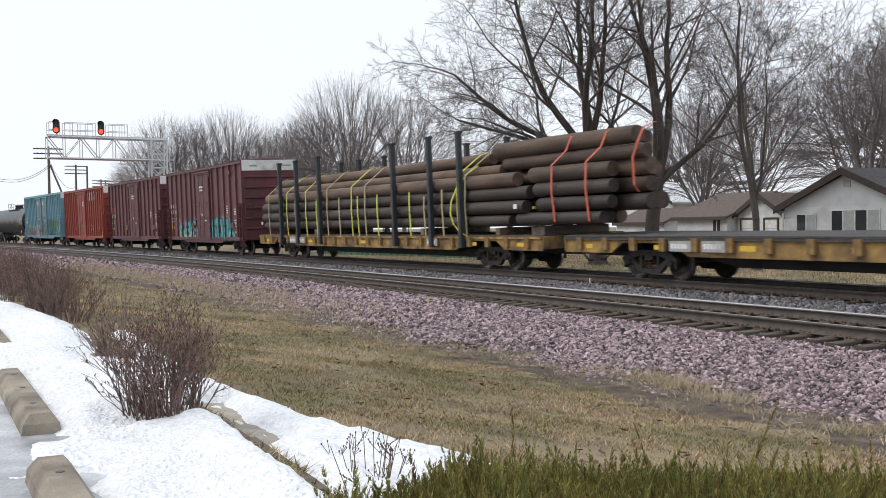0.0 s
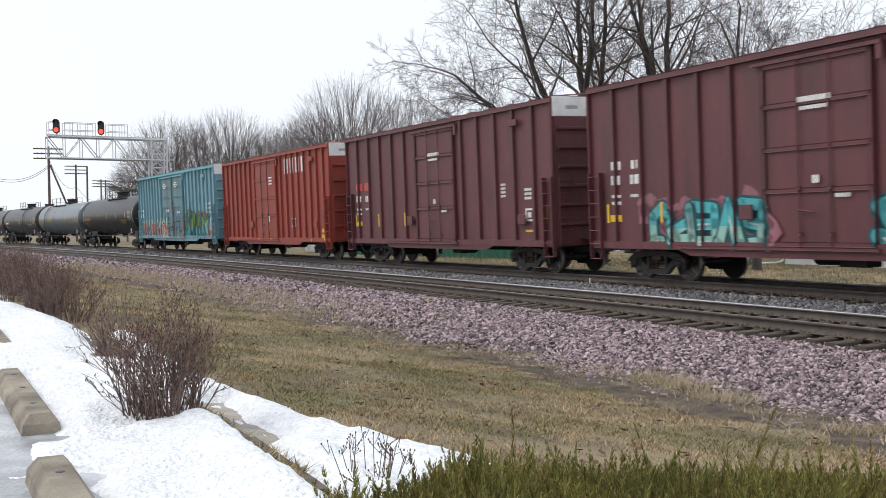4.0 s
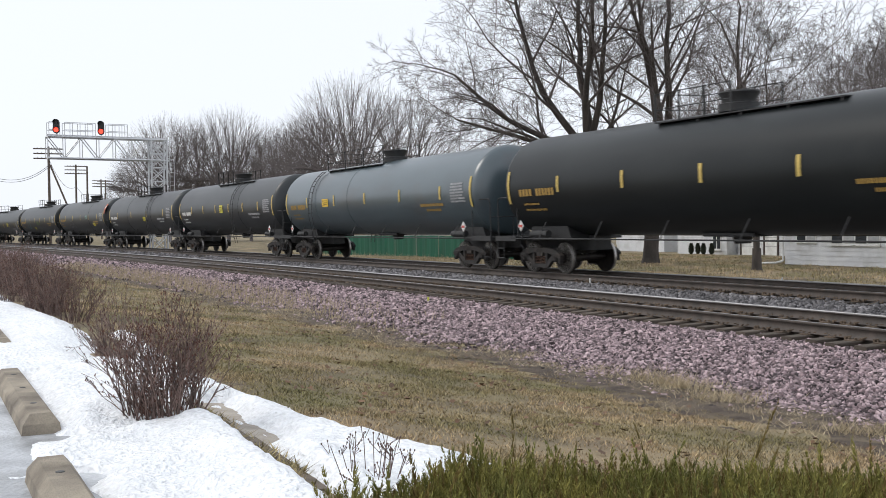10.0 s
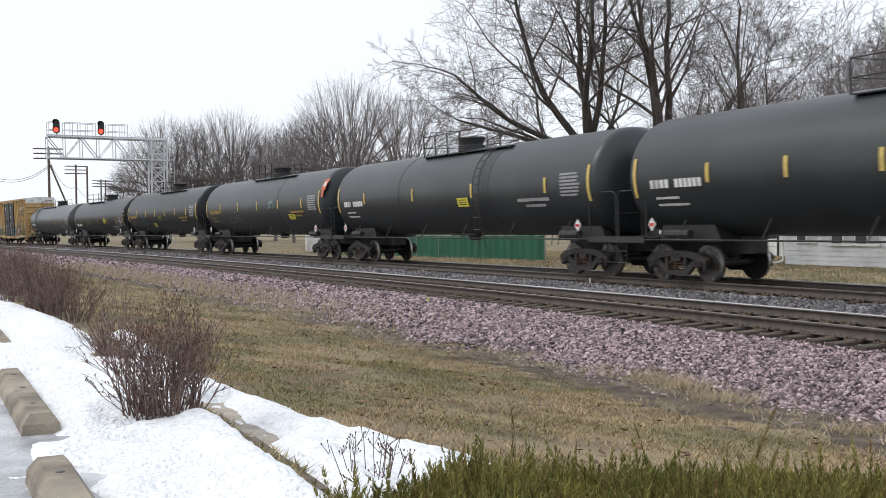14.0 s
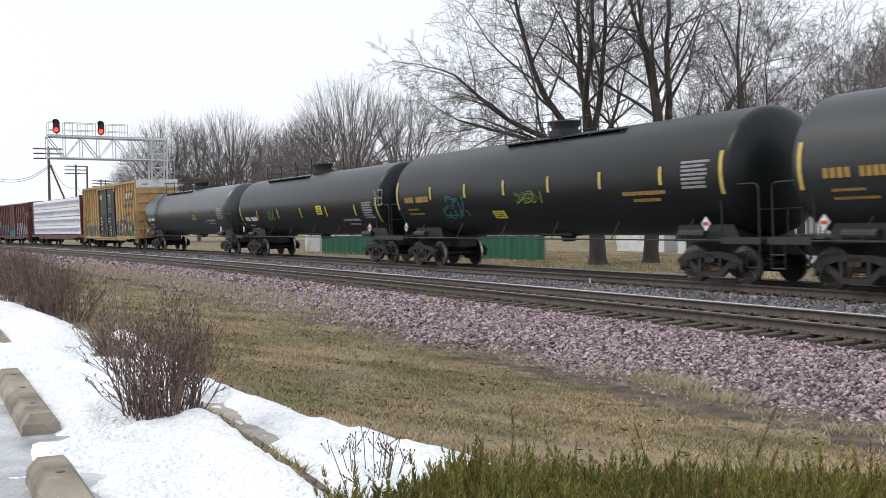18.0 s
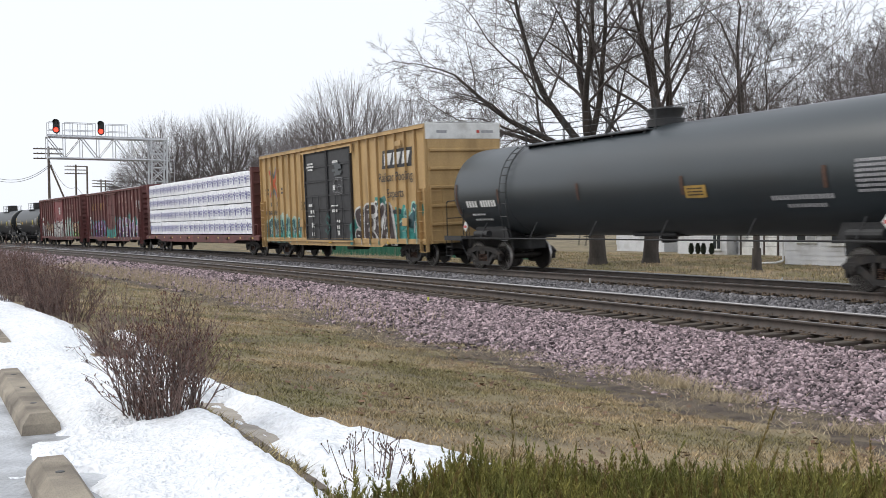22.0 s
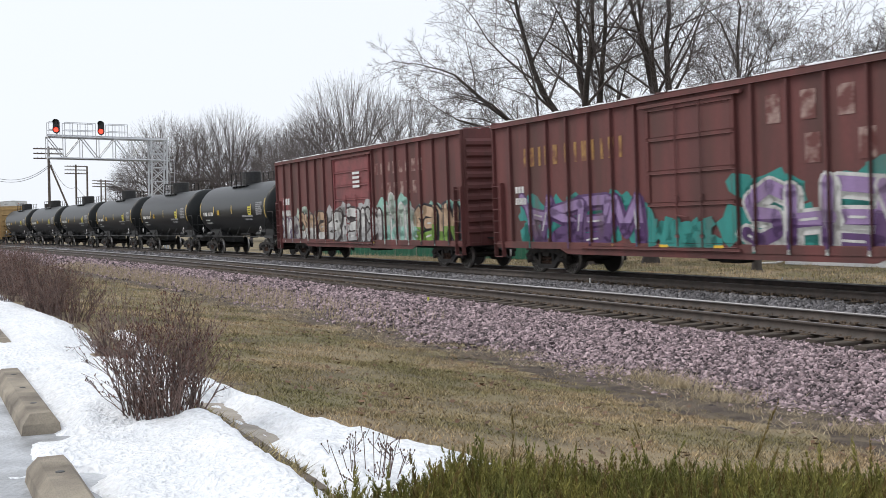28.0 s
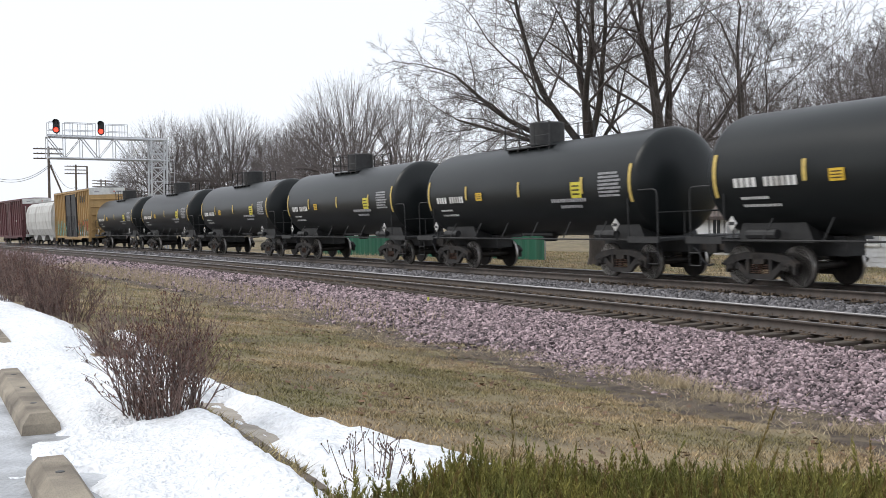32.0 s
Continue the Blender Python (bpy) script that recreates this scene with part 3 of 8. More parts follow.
S_rose, S_deep = spray_paint("rose", (0.32, 0.13, 0.16)), spray_paint("deep_teal", (0.015, 0.1, 0.12))
S_silverw = spray_paint("silver", (0.46, 0.46, 0.46))
def box_skin(half, ribs, rib_w, wall, proud, door=None, door_y=0.0):
    """The steps of a boxcar's side: flat panels, proud ribs, and the door."""
    cuts = []
    for r in ribs:
        cuts.append((r - rib_w / 2, r + rib_w / 2, proud))
    if door:
        cuts = [c for c in cuts if c[1] < door[0] or c[0] > door[1]] + [(door[0], door[1], door_y)]
    cuts.sort()

    def skin(a, b):
        out, x = [], -half
        for c0, c1, d in cuts:
            if x < c0:
                out.append((x, c0, wall))
            out.append((c0, c1, d))
            x = c1
        out.append((x, half, wall))
        return [(p, q, (lambda z, d=d: -d)) for p, q, d in out if q > a and p < b]
    return skin


def boxcar(left, right, label, paintwork, sill=0.85, top=5.15, ribs=(), rib_w=0.13, doors=(), door_paint=None, door_style="panel", end_white=True, roof=None,
           end_ribs=5, spread=None, low_sill=True, chord=None):
    """A boxcar: two walls with ribs, sliding doors on both sides, corrugated ends, roof, ladders, sills and trucks. Returns the car and its near side's skin."""
    car, half = start_car("boxcar", left, right, label, "boxcar", "freight cars")
    wall, proud, ry = 1.49, 1.585, 1.49
    door_paint = door_paint or paintwork
    roof = roof or paintwork
    chord = chord or paintwork
    d0, d1 = (min(d[0] for d in doors), max(d[1] for d in doors)) if doors else (0, 0)
    for side in (-1, 1):
        sh = Shape().box(-half, half, side * wall, side * (wall - 0.08), sill, top - 0.05)
        part("side_wall", sh, paintwork, car)
        sh = Shape().prism([(side * (wall - 0.06), sill - 0.02), (side * 1.56, sill - 0.02), (side * 1.56, sill + 0.16), (side * (wall - 0.06), sill + 0.2)], 0, -half, half)
        if low_sill:
            a = spread or half - 2.2
            sh.prism([(-a + 1.4, sill), (a - 1.4, sill), (a - 1.9, sill - 0.16), (-a + 1.9, sill - 0.16)], 1, side * 1.5, side * 1.54)
        part("side_sill", sh, paintwork, car)
        part("top_chord", Shape().box(-half, half, side * 1.46, side * 1.6, top - 0.14, top, 0.015), chord, car)
        for k in (-1, 1):
            part("corner_post", Shape().box(k * half - 0.07 * (k > 0), k * half + 0.07 * (k < 0), side * 1.48, side * 1.575, sill, top - 0.1, 0.012), paintwork, car)
    rib = Shape().prism([(-rib_w * 0.45, -1.48), (rib_w * 0.45, -1.48), (rib_w * 0.36, -proud), (-rib_w * 0.36, -proud)], 2, sill + 0.19, top - 0.15).mesh("rib", paintwork)
    for r in ribs:
        if not doors or r < d0 - 0.05 or r > d1 + 0.05:
            part("rib", rib, paintwork, car, at=pose(r, 0, 0))
            part("rib", rib, paintwork, car, at=pose(r, 0, 0, 0, 0, 180))
    for a, b in doors:
        for side in (-1, 1):
            z0, z1 = sill + 0.12, top - 0.32
            ob = part("door", Shape().box(a + 0.02, b - 0.02, side * 1.5, side * 1.555, z0, z1, 0.01), door_paint, car, "sliding plug door")
            sh = Shape()
            if door_style == "panel":
                for i in range(7):
                    z = z0 + (z1 - z0) * i / 6
                    sh.box(a + 0.02, b - 0.02, side * 1.55, side * 1.59, z - 0.035, z + 0.035, 0.012)
            else:
                for z in (z0 + 0.03, z0 + (z1 - z0) * 0.3, z0 + (z1 - z0) * 0.53, z0 + (z1 - z0) * 0.77, z1 - 0.04):
                    sh.box(a + 0.02, b - 0.02, side * 1.55, side * 1.595, z - 0.05, z + 0.05, 0.015)
            for x in (a + 0.06, b - 0.06):
                sh.box(x - 0.05, x + 0.05, side * 1.55, side * 1.595, z0, z1, 0.012)
            part("door_frame", sh, door_paint, ob)
            rod = Shape()
            for f in (0.36, 0.64):
                x = a + (b - a) * f
                rod.tube((x, side * 1.62, z0), (x, side * 1.62, z1 if door_style != "panel" else z0 + 1.9), 0.018, 6)
                for z in (z0 + 0.25, z0 + 1.2):
                    rod.box(x - 0.05, x + 0.05, side * 1.6, side * 1.64, z - 0.04, z + 0.04, 0.01)
            rod.tube((a + (b - a) * 0.36, side * 1.64, z0 + 0.75), (a + (b - a) * 0.36 + 0.4, side * 1.64, z0 + 0.7), 0.02, 6)
            part("lock_rod", rod, M_truck if door_style == "bands" and end_ribs < 6 else door_paint, ob)
    if doors:
        slide = d1 - d0
        for side in (-1, 1):
            sh = Shape().box(d0 - slide * 0.95, d1 + 0.1, side * 1.55, side * 1.62, sill + 0.02, sill + 0.09, 0.01)
            part("door_track", sh, paintwork, car)
            part("door_track", Shape().box(d0 - 0.25, d1 + 0.25, side * 1.56, side * 1.64, top - 0.31, top - 0.22, 0.012), chord, car)
        if end_white:
            for x, z, w, h in ((d0 - 0.5, sill + 0.85, 0.4, 0.34), (half - 1.75, sill + 0.8, 0.42, 0.3), (half - 2.1, top - 0.55, 0.5, 0.2), (d1 + 0.2, top - 0.45, 0.16, 0.3)):
                part("bracket", Shape().box(x - w / 2, x + w / 2, -1.635, -1.59, z - h / 2, z + h / 2, 0.012), chord, car, "bolted steel bracket")
    # roof with cross corrugations
    sh = Shape().prism([(-1.55, top - 0.03), (1.55, top - 0.03), (1.55, top), (0, top + 0.09), (-1.55, top)], 0, -half, half)
    n = max(6, round(2 * half / 1.2))
    for i in range(n + 1):
        x = -half + 2 * half * i / n
        x = min(max(x, -half + 0.05), half - 0.05)
        for k in (-1, 1):
            sh.add([(x - 0.05, k * 1.56, top), (x + 0.05, k * 1.56, top), (x + 0.05, 0, top + 0.13), (x - 0.05, 0, top + 0.13), (x, k * 1.56, top + 0.05), (x, 0, top + 0.15)], [(0, 4, 5, 3), (4, 1, 2, 5), (0, 1, 4), (3, 5, 2)])
    part("roof", sh, roof, car)
    # ends with pressed horizontal ribs
    for k in (-1, 1):
        base = Shape().box(k * half - 0.04, k * half + 0.04, -1.49, 1.49, sill, top - 0.02)
        part("end_wall", base, paintwork, car)
        z0, z1 = sill + 0.35, top - (0.62 if end_white else 0.25)
        step = (z1 - z0) / end_ribs
        for i in range(end_ribs):
            z = z0 + step * (i + 0.5)
            x = k * (half + 0.03)
            if end_ribs < 8:
                prof = [(x, z - step * 0.5), (x + k * 0.02, z - step * 0.12), (x + k * 0.1, z - step * 0.04), (x + k * 0.1, z + step * 0.06), (x, z + step * 0.12)]
            else:
                prof = [(x, z - step * 0.42), (x + k * 0.1, z - step * 0.2), (x + k * 0.1, z + step * 0.12), (x, z + step * 0.42)]
            sh = Shape().prism([(q[0], q[1]) for q in prof], 1, -1.42, 1.42)
            part("end_rib", sh, paintwork, car)
        if end_white:
            part("end_cap", Shape().box(k * half - 0.03, k * (half + 0.05), -1.54, 1.54, top - 0.55, top + 0.015, 0.01), M_white, car, "white reflective band at the top of the end")
            for y, wy, m in ((-1.1, 0.42, M_grey), (0.75, 0.5, M_grey), (0.55, 0.12, M_redmark)):
                part("end_lettering", Shape().box(k * (half + 0.052), k * (half + 0.056) , y, y + wy, top - 0.34, top - 0.24), m, car)
        lad = Shape()
        for i in range(6):
            z = sill + 0.1 + i * 0.36
            lad.tube((k * (half - 0.06), -1.63, z), (k * (half - 0.52), -1.63, z), 0.014, 5)
            lad.tube((k * (half + 0.13), -1.45, z), (k * (half + 0.13), -1.0, z), 0.014, 5)
        for x in (half - 0.05, half - 0.53):
            lad.box(k * x - 0.012, k * x + 0.012, -1.64, -1.5, sill - 0.3, sill + 2.0)
        lad.tube((k * (half - 0.05), -1.62, sill - 0.3), (k * (half - 0.53), -1.62, sill - 0.3), 0.016, 5)
        for y in (-1.46, -0.99):
            lad.box(k * (half + 0.13) - 0.012, k * (half + 0.13) + 0.012, y - 0.012, y + 0.012, sill, sill + 2.0)
        part("ladder", lad, paintwork, car)
    part("underframe", Shape().box(-half - 0.25, half + 0.25, -0.3, 0.3, 0.62, sill + 0.1, 0.02).box(-half + 0.3, half - 0.3, -1.2, 1.2, sill - 0.05, sill + 0.02), M_under, car)
    gear = Shape().tube((-1.6, 0.4, 0.62), (-0.6, 0.4, 0.62), 0.2, 12).box(0.2, 0.9, -0.9, -0.45, 0.5, 0.8, 0.02).tube((-half * 0.6, -0.6, 0.7), (half * 0.6, -0.6, 0.66), 0.02, 5)
    part("brake_gear", gear, M_under, car)
    plat = Shape().box(half + 0.04, half + 0.42, -0.7, 0.7, 1.02, 1.06)
    plat.lathe([(half + 0.14, 0.2), (half + 0.17, 0.22), (half + 0.2, 0.2)], 0, 18, (0, 0.55, 1.75))
    plat.box(half + 0.1, half + 0.14, 0.5, 0.6, 1.05, 1.75)
    part("brake_wheel", plat, M_under, car)
    spread = spread or half - 2.2
    add_trucks(car, half, spread, half + 0.05)
    skin = box_skin(half, ribs, rib_w * 0.8, wall, proud, (d0, d1) if doors else None, 1.597)
    return car, half, skin


def sill_marks(car, skin, half, z, n, material=None, w=0.32, h=0.11):
    for i in range(n):
        x = -half + 0.5 + (2 * half - 1.0) * i / (n - 1)
        pieces("reflector", [rect(x, z, w, h)], material or M_yellow, car, skin, 5)


def pieces(name, polys, material, car, skin, layer, label=""):
    for q in polys:
        paint(name, [q], material, car, skin, layer, label)


def roof_snow(car, half, top, seed):
    """A ragged rim of frozen snow left along the eaves."""
    rr = random.Random(seed)
    sh, x = Shape(), -half + 0.1
    while x < half - 0.4:
        l = rr.uniform(0.15, 0.55)
        if rr.random() < 0.8:
            sh.box(x, x + l, -1.6, -1.5 + rr.uniform(0.0, 0.25), top - 0.01, top + rr.uniform(0.015, 0.05), 0.015)
        x += l
    part("roof_snow", sh, M_snow, car, "thin rim of frozen snow")["kind"] = "stuff"


def fan(half, n, skip=0.0):
    return [-half + 2 * half * (i + 0.5) / n for i in range(n)]


# two maroon cars, each with one broad door
for i, (a, b) in enumerate(((116.15, 131.85), (98.75, 114.35))):
    hl = (b - a) / 2
    rb = [-hl + 2 * hl * k / 14 for k in range(1, 14)]
    words = "maroon steel boxcar with cyan graffiti and one plug door" if i == 0 else "clean maroon steel boxcar with white lettering"
    car, half, skin = boxcar(a, b, words, M_maroon, ribs=rb, rib_w=0.16, doors=[(-1.25, 1.75)], door_style="bands", end_ribs=6, chord=M_maroon)
    paint("lettering", bars(-half + 1.0, 2.62, 2, 0.14, 0.24) + bars(-half + 1.75, 2.62, 3, 0.14, 0.24) + bars(-half + 1.0, 2.2, 4, 0.07, 0.08) + bars(-half + 1.75, 2.2, 4, 0.07, 0.08)
          + bars(-half + 1.0, 2.02, 4, 0.07, 0.08) + [q for j in range(4) for q in bars(half - 3.1, 2.75 - j * 0.12, 4, 0.06, 0.07)] + [q for j in range(3) for q in bars(half - 1.7, 2.55 - j * 0.13, 5, 0.08, 0.08)]
          + [rect(half - 1.46, 1.95, 0.46, 0.06), rect(half - 1.46, 1.62, 0.46, 0.06), rect(half - 1.66, 1.785, 0.06, 0.28), rect(half - 1.26, 1.785, 0.06, 0.28), rect(half - 1.46, 1.78, 0.2, 0.16)], M_white, car, skin, 5)
    paint("lettering", bars(-0.15, 4.0, 9, 0.08, 0.11) + bars(-0.1, 3.82, 8, 0.08, 0.08) + bars(0.2, 2.35, 2, 0.08, 0.16) + bars(0.8, 2.0, 4, 0.08, 0.08), M_white, car, skin, 6)
    if i:
        pieces("railroad_mark", [rect(-half + 1.2, 3.1, 0.55, 0.3), rect(-half + 2.0, 3.1, 0.6, 0.3)], M_redmark, car, skin, 4)
    else:
        pieces("railroad_mark", bars(-half + 1.05, 3.0, 2, 0.12, 0.22, 0.6) + bars(-half + 1.8, 3.0, 2, 0.14, 0.22, 0.5), M_white, car, skin, 4)
    pieces("reflector", [rect(-half + 1.1, 1.62, 0.5, 0.18), rect(half - 1.45, 1.3, 0.5, 0.07)] + [rect(x, 1.75, 0.1, 0.5) for x in (-half + 0.75, -half + 3.0, -2.2, half - 0.55)], M_yellow, car, skin, 5)
    if i == 0:
        spray(car, skin, -5.3, -1.3, 0.85, 2.05, [S_rose, S_deep, S_cyan, S_mint], 11, 5, 0.44, word="upeve")
        spray(car, skin, 1.75, 5.9, 0.8, 2.1, [S_rose, S_deep, S_cyan, S_cyan], 12, 5, 0.48, word="sdey")

# orange-red car
hl = 15.8 / 2
rb = [-hl + 2 * hl * k / 20 for k in range(1, 20)]
car, half, skin = boxcar(81.0, 96.8, "orange-red steel boxcar with large white block lettering", M_red, ribs=rb, rib_w=0.12, doors=[(-2.35, 1.0)], door_style="bands", end_ribs=5)
big = []
for k in range(4):
    x = 2.35 + k * 0.74
    big += [rect(x, 4.45, 0.46, 0.7)]
pieces("company_mark", big, M_white, car, skin, 5, "white block company mark")
pieces("company_mark", [rect(0.25, z, 0.5, 0.07) for z in (4.0, 3.85, 3.7)] + [rect(-0.1, 1.95, 0.14, 0.3), rect(3.1, 1.75, 0.55, 0.4)], M_white, car, skin, 5)
paint("data_panel", [rect(3.1, 1.75, 0.46, 0.31)], M_black, car, skin, 6)
paint("lettering", bars(-half + 0.8, 2.2, 4, 0.12, 0.22) + bars(-half + 0.8, 1.85, 5, 0.1, 0.2) + bars(half - 1.3, 2.2, 4, 0.1, 0.1) + bars(half - 1.3, 2.0, 3, 0.1, 0.3), M_pinkdoor, car, skin, 5)
sill_marks(car, skin, half, 0.92, 9)
pieces("reflector", [rect(half - 1.0, 1.05, 0.55, 0.25), rect(half - 1.0, 1.35, 0.5, 0.16)], M_yellow, car, skin, 6)

# teal car with two doors and a long painted piece
hl = 18.4 / 2
rb = [-hl + 2 * hl * k / 24 for k in range(1, 24)]
car, half, skin = boxcar(60.8, 79.2, "faded teal boxcar with double doors and orange graffiti", M_teal, ribs=rb, rib_w=0.1, top=5.22, sill=0.92, doors=[(-2.75, -0.1), (-0.1, 2.55)], door_paint=M_tealdoor, chord=M_tealtrim,
                         end_ribs=6, end_white=True)
paint("graffiti_cloud", [rect(-8.2 + 0.28 * q, 1.55 + 0.1 * math.sin(q * 1.9), 0.29, 1.15 + 0.16 * math.sin(q * 2.7)) for q in range(26)], S_pale, car, skin, 1)
spray(car, skin, -8.3, -1.2, 0.98, 2.0, [S_mint, S_whitish, S_orange, S_pink], 21, 9, 0.46, word="amsbeok")
spray(car, skin, -8.2, -1.2, 0.95, 1.5, [S_pale, S_pale, S_mint], 22, 9, 0.4)
spray(car, skin, 2.5, 7.6, 0.92, 2.55, [S_orange, S_black, S_green, S_cyan], 23, 6, 0.44, word="smack")
spray(car, skin, 7.2, 8.9, 0.95, 2.1, [S_whitish, S_whitish, S_whitish, S_orange], 25, 3, 0.4)
paint("lettering", bars(-2.0, 4.52, 6, 0.08, 0.08) + bars(-2.15, 4.39, 9, 0.08, 0.08) + bars(-2.0, 4.26, 6, 0.08, 0.08) + bars(0.7, 4.52, 6, 0.08, 0.08) + bars(0.55, 4.39, 9, 0.08, 0.08) + bars(0.7, 4.26, 6, 0.08, 0.08) + bars(-1.5, 2.75, 6, 0.1, 0.16) + bars(1.2, 2.6, 5, 0.1, 0.14), M_white, car, skin, 6)
paint("lettering", bars(-half + 0.7, 2.85, 3, 0.12, 0.18) + bars(-half + 0.7, 2.5, 3, 0.12, 0.3) + bars(half - 1.6, 3.0, 5, 0.11, 0.12) + bars(half - 1.6, 2.75, 5, 0.11, 0.12) + bars(half - 1.6, 2.5, 4, 0.13, 0.1), M_white, car, skin, 6)
rr = random.Random(15)
rust = [rect(0.1 + rr.uniform(-0.1, 0.12), 1.2 + i * 0.085, rr.uniform(0.08, 0.3), 0.1) for i in range(26)]
paint("rust_patch", rust, M_rust, car, skin, 5, "rusted scar where the doors meet")["kind"] = "stuff"
paint("rust_patch", [rect(-1.2 + rr.uniform(-1.2, 3.2), 1.3 + rr.uniform(0, 0.9), rr.uniform(0.3, 1.1), rr.uniform(0.03, 0.08)) for i in range(14)], M_rust, car, skin, 4)["kind"] = "stuff"
sill_marks(car, skin, half, 1.0, 8)
pieces("reflector", [rect(half - 0.5, 1.45, 0.45, 0.24), rect(-half + 0.4, 1.4, 0.32, 0.22)], M_yellow, car, skin, 6)

# tan car with black doors
hl = 18.6 / 2
rb = [-hl + 2 * hl * k / 22 for k in range(1, 22)]
car, half, skin = boxcar(-122.2, -103.6, "tan-yellow boxcar with two black doors and silver graffiti", M_tan, ribs=rb, rib_w=0.1, doors=[(-2.9, -0.15), (-0.15, 2.5)], door_paint=M_black, end_ribs=5, roof=M_roof)
pieces("company_mark", [[(5.45, 3.72), (8.05, 3.72), (8.15, 4.42), (5.55, 4.42)]], M_black, car, skin, 4)
pieces("company_mark", [[(5.65 + k * 0.78, 3.84), (6.18 + k * 0.78, 3.84), (6.4 + k * 0.78, 4.3), (5.8 + k * 0.78, 4.3)] for k in range(3)], M_white, car, skin, 5)
paint("company_mark", stroke([(-8.05, 4.3), (-6.75, 3.1)], 0.2) + stroke([(-8.05, 3.1), (-6.75, 4.3)], 0.2), S_orange, car, skin, 5)
paint("company_mark", stroke([(-7.85, 4.5), (-7.4, 4.0), (-6.95, 4.5)], 0.15) + stroke([(-7.85, 2.9), (-7.4, 3.4), (-6.95, 2.9)], 0.15), M_tankgrey, car, skin, 6)
spray(car, skin, -8.8, -4.0, 0.8, 2.0, [S_pale, S_mint, S_deep, S_teal], 31, 6, 0.42, word="bueash")
spray(car, skin, 2.75, 6.3, 0.78, 2.45, [S_teal, S_whitish, S_umber, S_umber], 32, 6, 0.44, word="SEKA")
spray(car, skin, 6.7, 8.3, 0.85, 2.2, [S_teal, S_mint, S_deep, S_teal], 33, 2, 0.48, word="pb")
spray(car, skin, -3.7, -2.95, 2.3, 2.7, [S_black, S_black, S_black], 34, 2, 0.14, cloud=False, word="bu")
spray(car, skin, 0.6, 1.6, 2.9, 3.6, [S_black, M_grey, M_black], 35, 2, 0.16, cloud=False, word="se")
paint("graffiti_cloud", [cut_rect(1.1 + 0.2 * math.sin(q * 2.3), 3.75 + 0.09 * q, 0.7, 0.1)[0] for q in range(6)], M_ttxgrey, car, skin, 5)
spray(car, skin, -0.5, 0.0, 1.2, 2.1, [S_black, S_teal, M_black], 37, 2, 0.14, cloud=False, word="s")
paint("lettering", bars(-2.4, 4.35, 8, 0.07, 0.08) + bars(-2.5, 4.22, 10, 0.07, 0.08) + bars(-2.35, 4.09, 7, 0.07, 0.08) + bars(0.6, 4.3, 5, 0.1, 0.1) + bars(-2.4, 2.5, 4, 0.1, 0.12) + bars(-2.2, 2.2, 2, 0.2, 0.14) + bars(-2.1, 1.6, 2, 0.1, 0.24, 0.8) + bars(-2.1, 1.2, 2, 0.1, 0.16, 0.8)
      + bars(0.4, 2.2, 4, 0.12, 0.12) + bars(0.6, 3.2, 2, 0.1, 0.2) + bars(0.9, 1.75, 2, 0.12, 0.12, 0.8) + bars(0.9, 1.5, 2, 0.1, 0.14, 0.8) + bars(0.95, 1.25, 2, 0.08, 0.2, 0.8) + bars(0.3, 2.42, 9, 0.07, 0.06) + bars(-2.5, 2.0, 9, 0.07, 0.06), M_white, car, skin, 6)
paint("lettering", bars(-8.0, 2.68, 2, 0.16, 0.22) + bars(-7.1, 2.68, 2, 0.16, 0.22) + bars(-8.6, 2.25, 6, 0.17, 0.22, 0.8) + bars(6.0, 2.05, 7, 0.12, 0.18) + bars(-8.6, 3.4, 3, 0.1, 0.1) + bars(-6.4, 3.4, 4, 0.1, 0.1) + bars(-8.6, 3.2, 3, 0.1, 0.1) + bars(-6.4, 3.2, 4, 0.1, 0.1), M_black, car, skin, 6)
sill_marks(car, skin, half, 0.86, 7)
for words, x, z, size in (("Railcar Pooling", 5.3, 3.22, 0.5), ("Experts", 6.0, 2.6, 0.48)):
    curve = bpy.data.curves.new("slogan", "FONT")
    curve.body, curve.size, curve.extrude = words, size, 0.002
    tmp = new("slogan", curve)
    me = bpy.data.meshes.new_from_object(tmp.evaluated_get(bpy.context.evaluated_depsgraph_get()))
    bpy.data.objects.remove(tmp)
    me.materials.clear()
    part("slogan", me, M_black, car, "black painted slogan", pose(x, -1.592, z, 90))["kind"] = "stuff"
    me.materials.append(M_black)

# weathered red cars with bold pieces along the foot
M_wornamber = mat("worn_amber_lettering", (0.36, 0.2, 0.06), (0.17, 0.065, 0.04), 0.65, scale=3, mix=(0.45, 0.6))
M_fadedmark = mat("faded_pale_lettering", (0.36, 0.25, 0.22), (0.14, 0.045, 0.04), 0.65, scale=3.5, mix=(0.38, 0.56))
hl = 18.9 / 2
rb = [-hl + 2 * hl * k / 18 for k in range(1, 18)]
car, half, skin = boxcar(-167.2, -148.3, "weathered brown-red boxcar with purple and teal graffiti", M_oldred, ribs=rb, rib_w=0.08, top=4.66, sill=0.8, doors=[(-1.6, 1.6)], end_white=False, end_ribs=9,
                         door_style="bands")
spray(car, skin, -7.7, -2.0, 0.82, 2.3, [S_teal, S_purple, S_violet, S_purple], 41, 8, 0.36, word="abew")
spray(car, skin, 1.7, 8.1, 0.8, 2.45, [S_teal, S_whitish, S_violet, S_purple], 42, 9, 0.38, word="sheah")
spray(car, skin, -2.3, 1.0, 0.85, 1.6, [S_teal, S_teal, S_teal], 43, 3, 0.4)
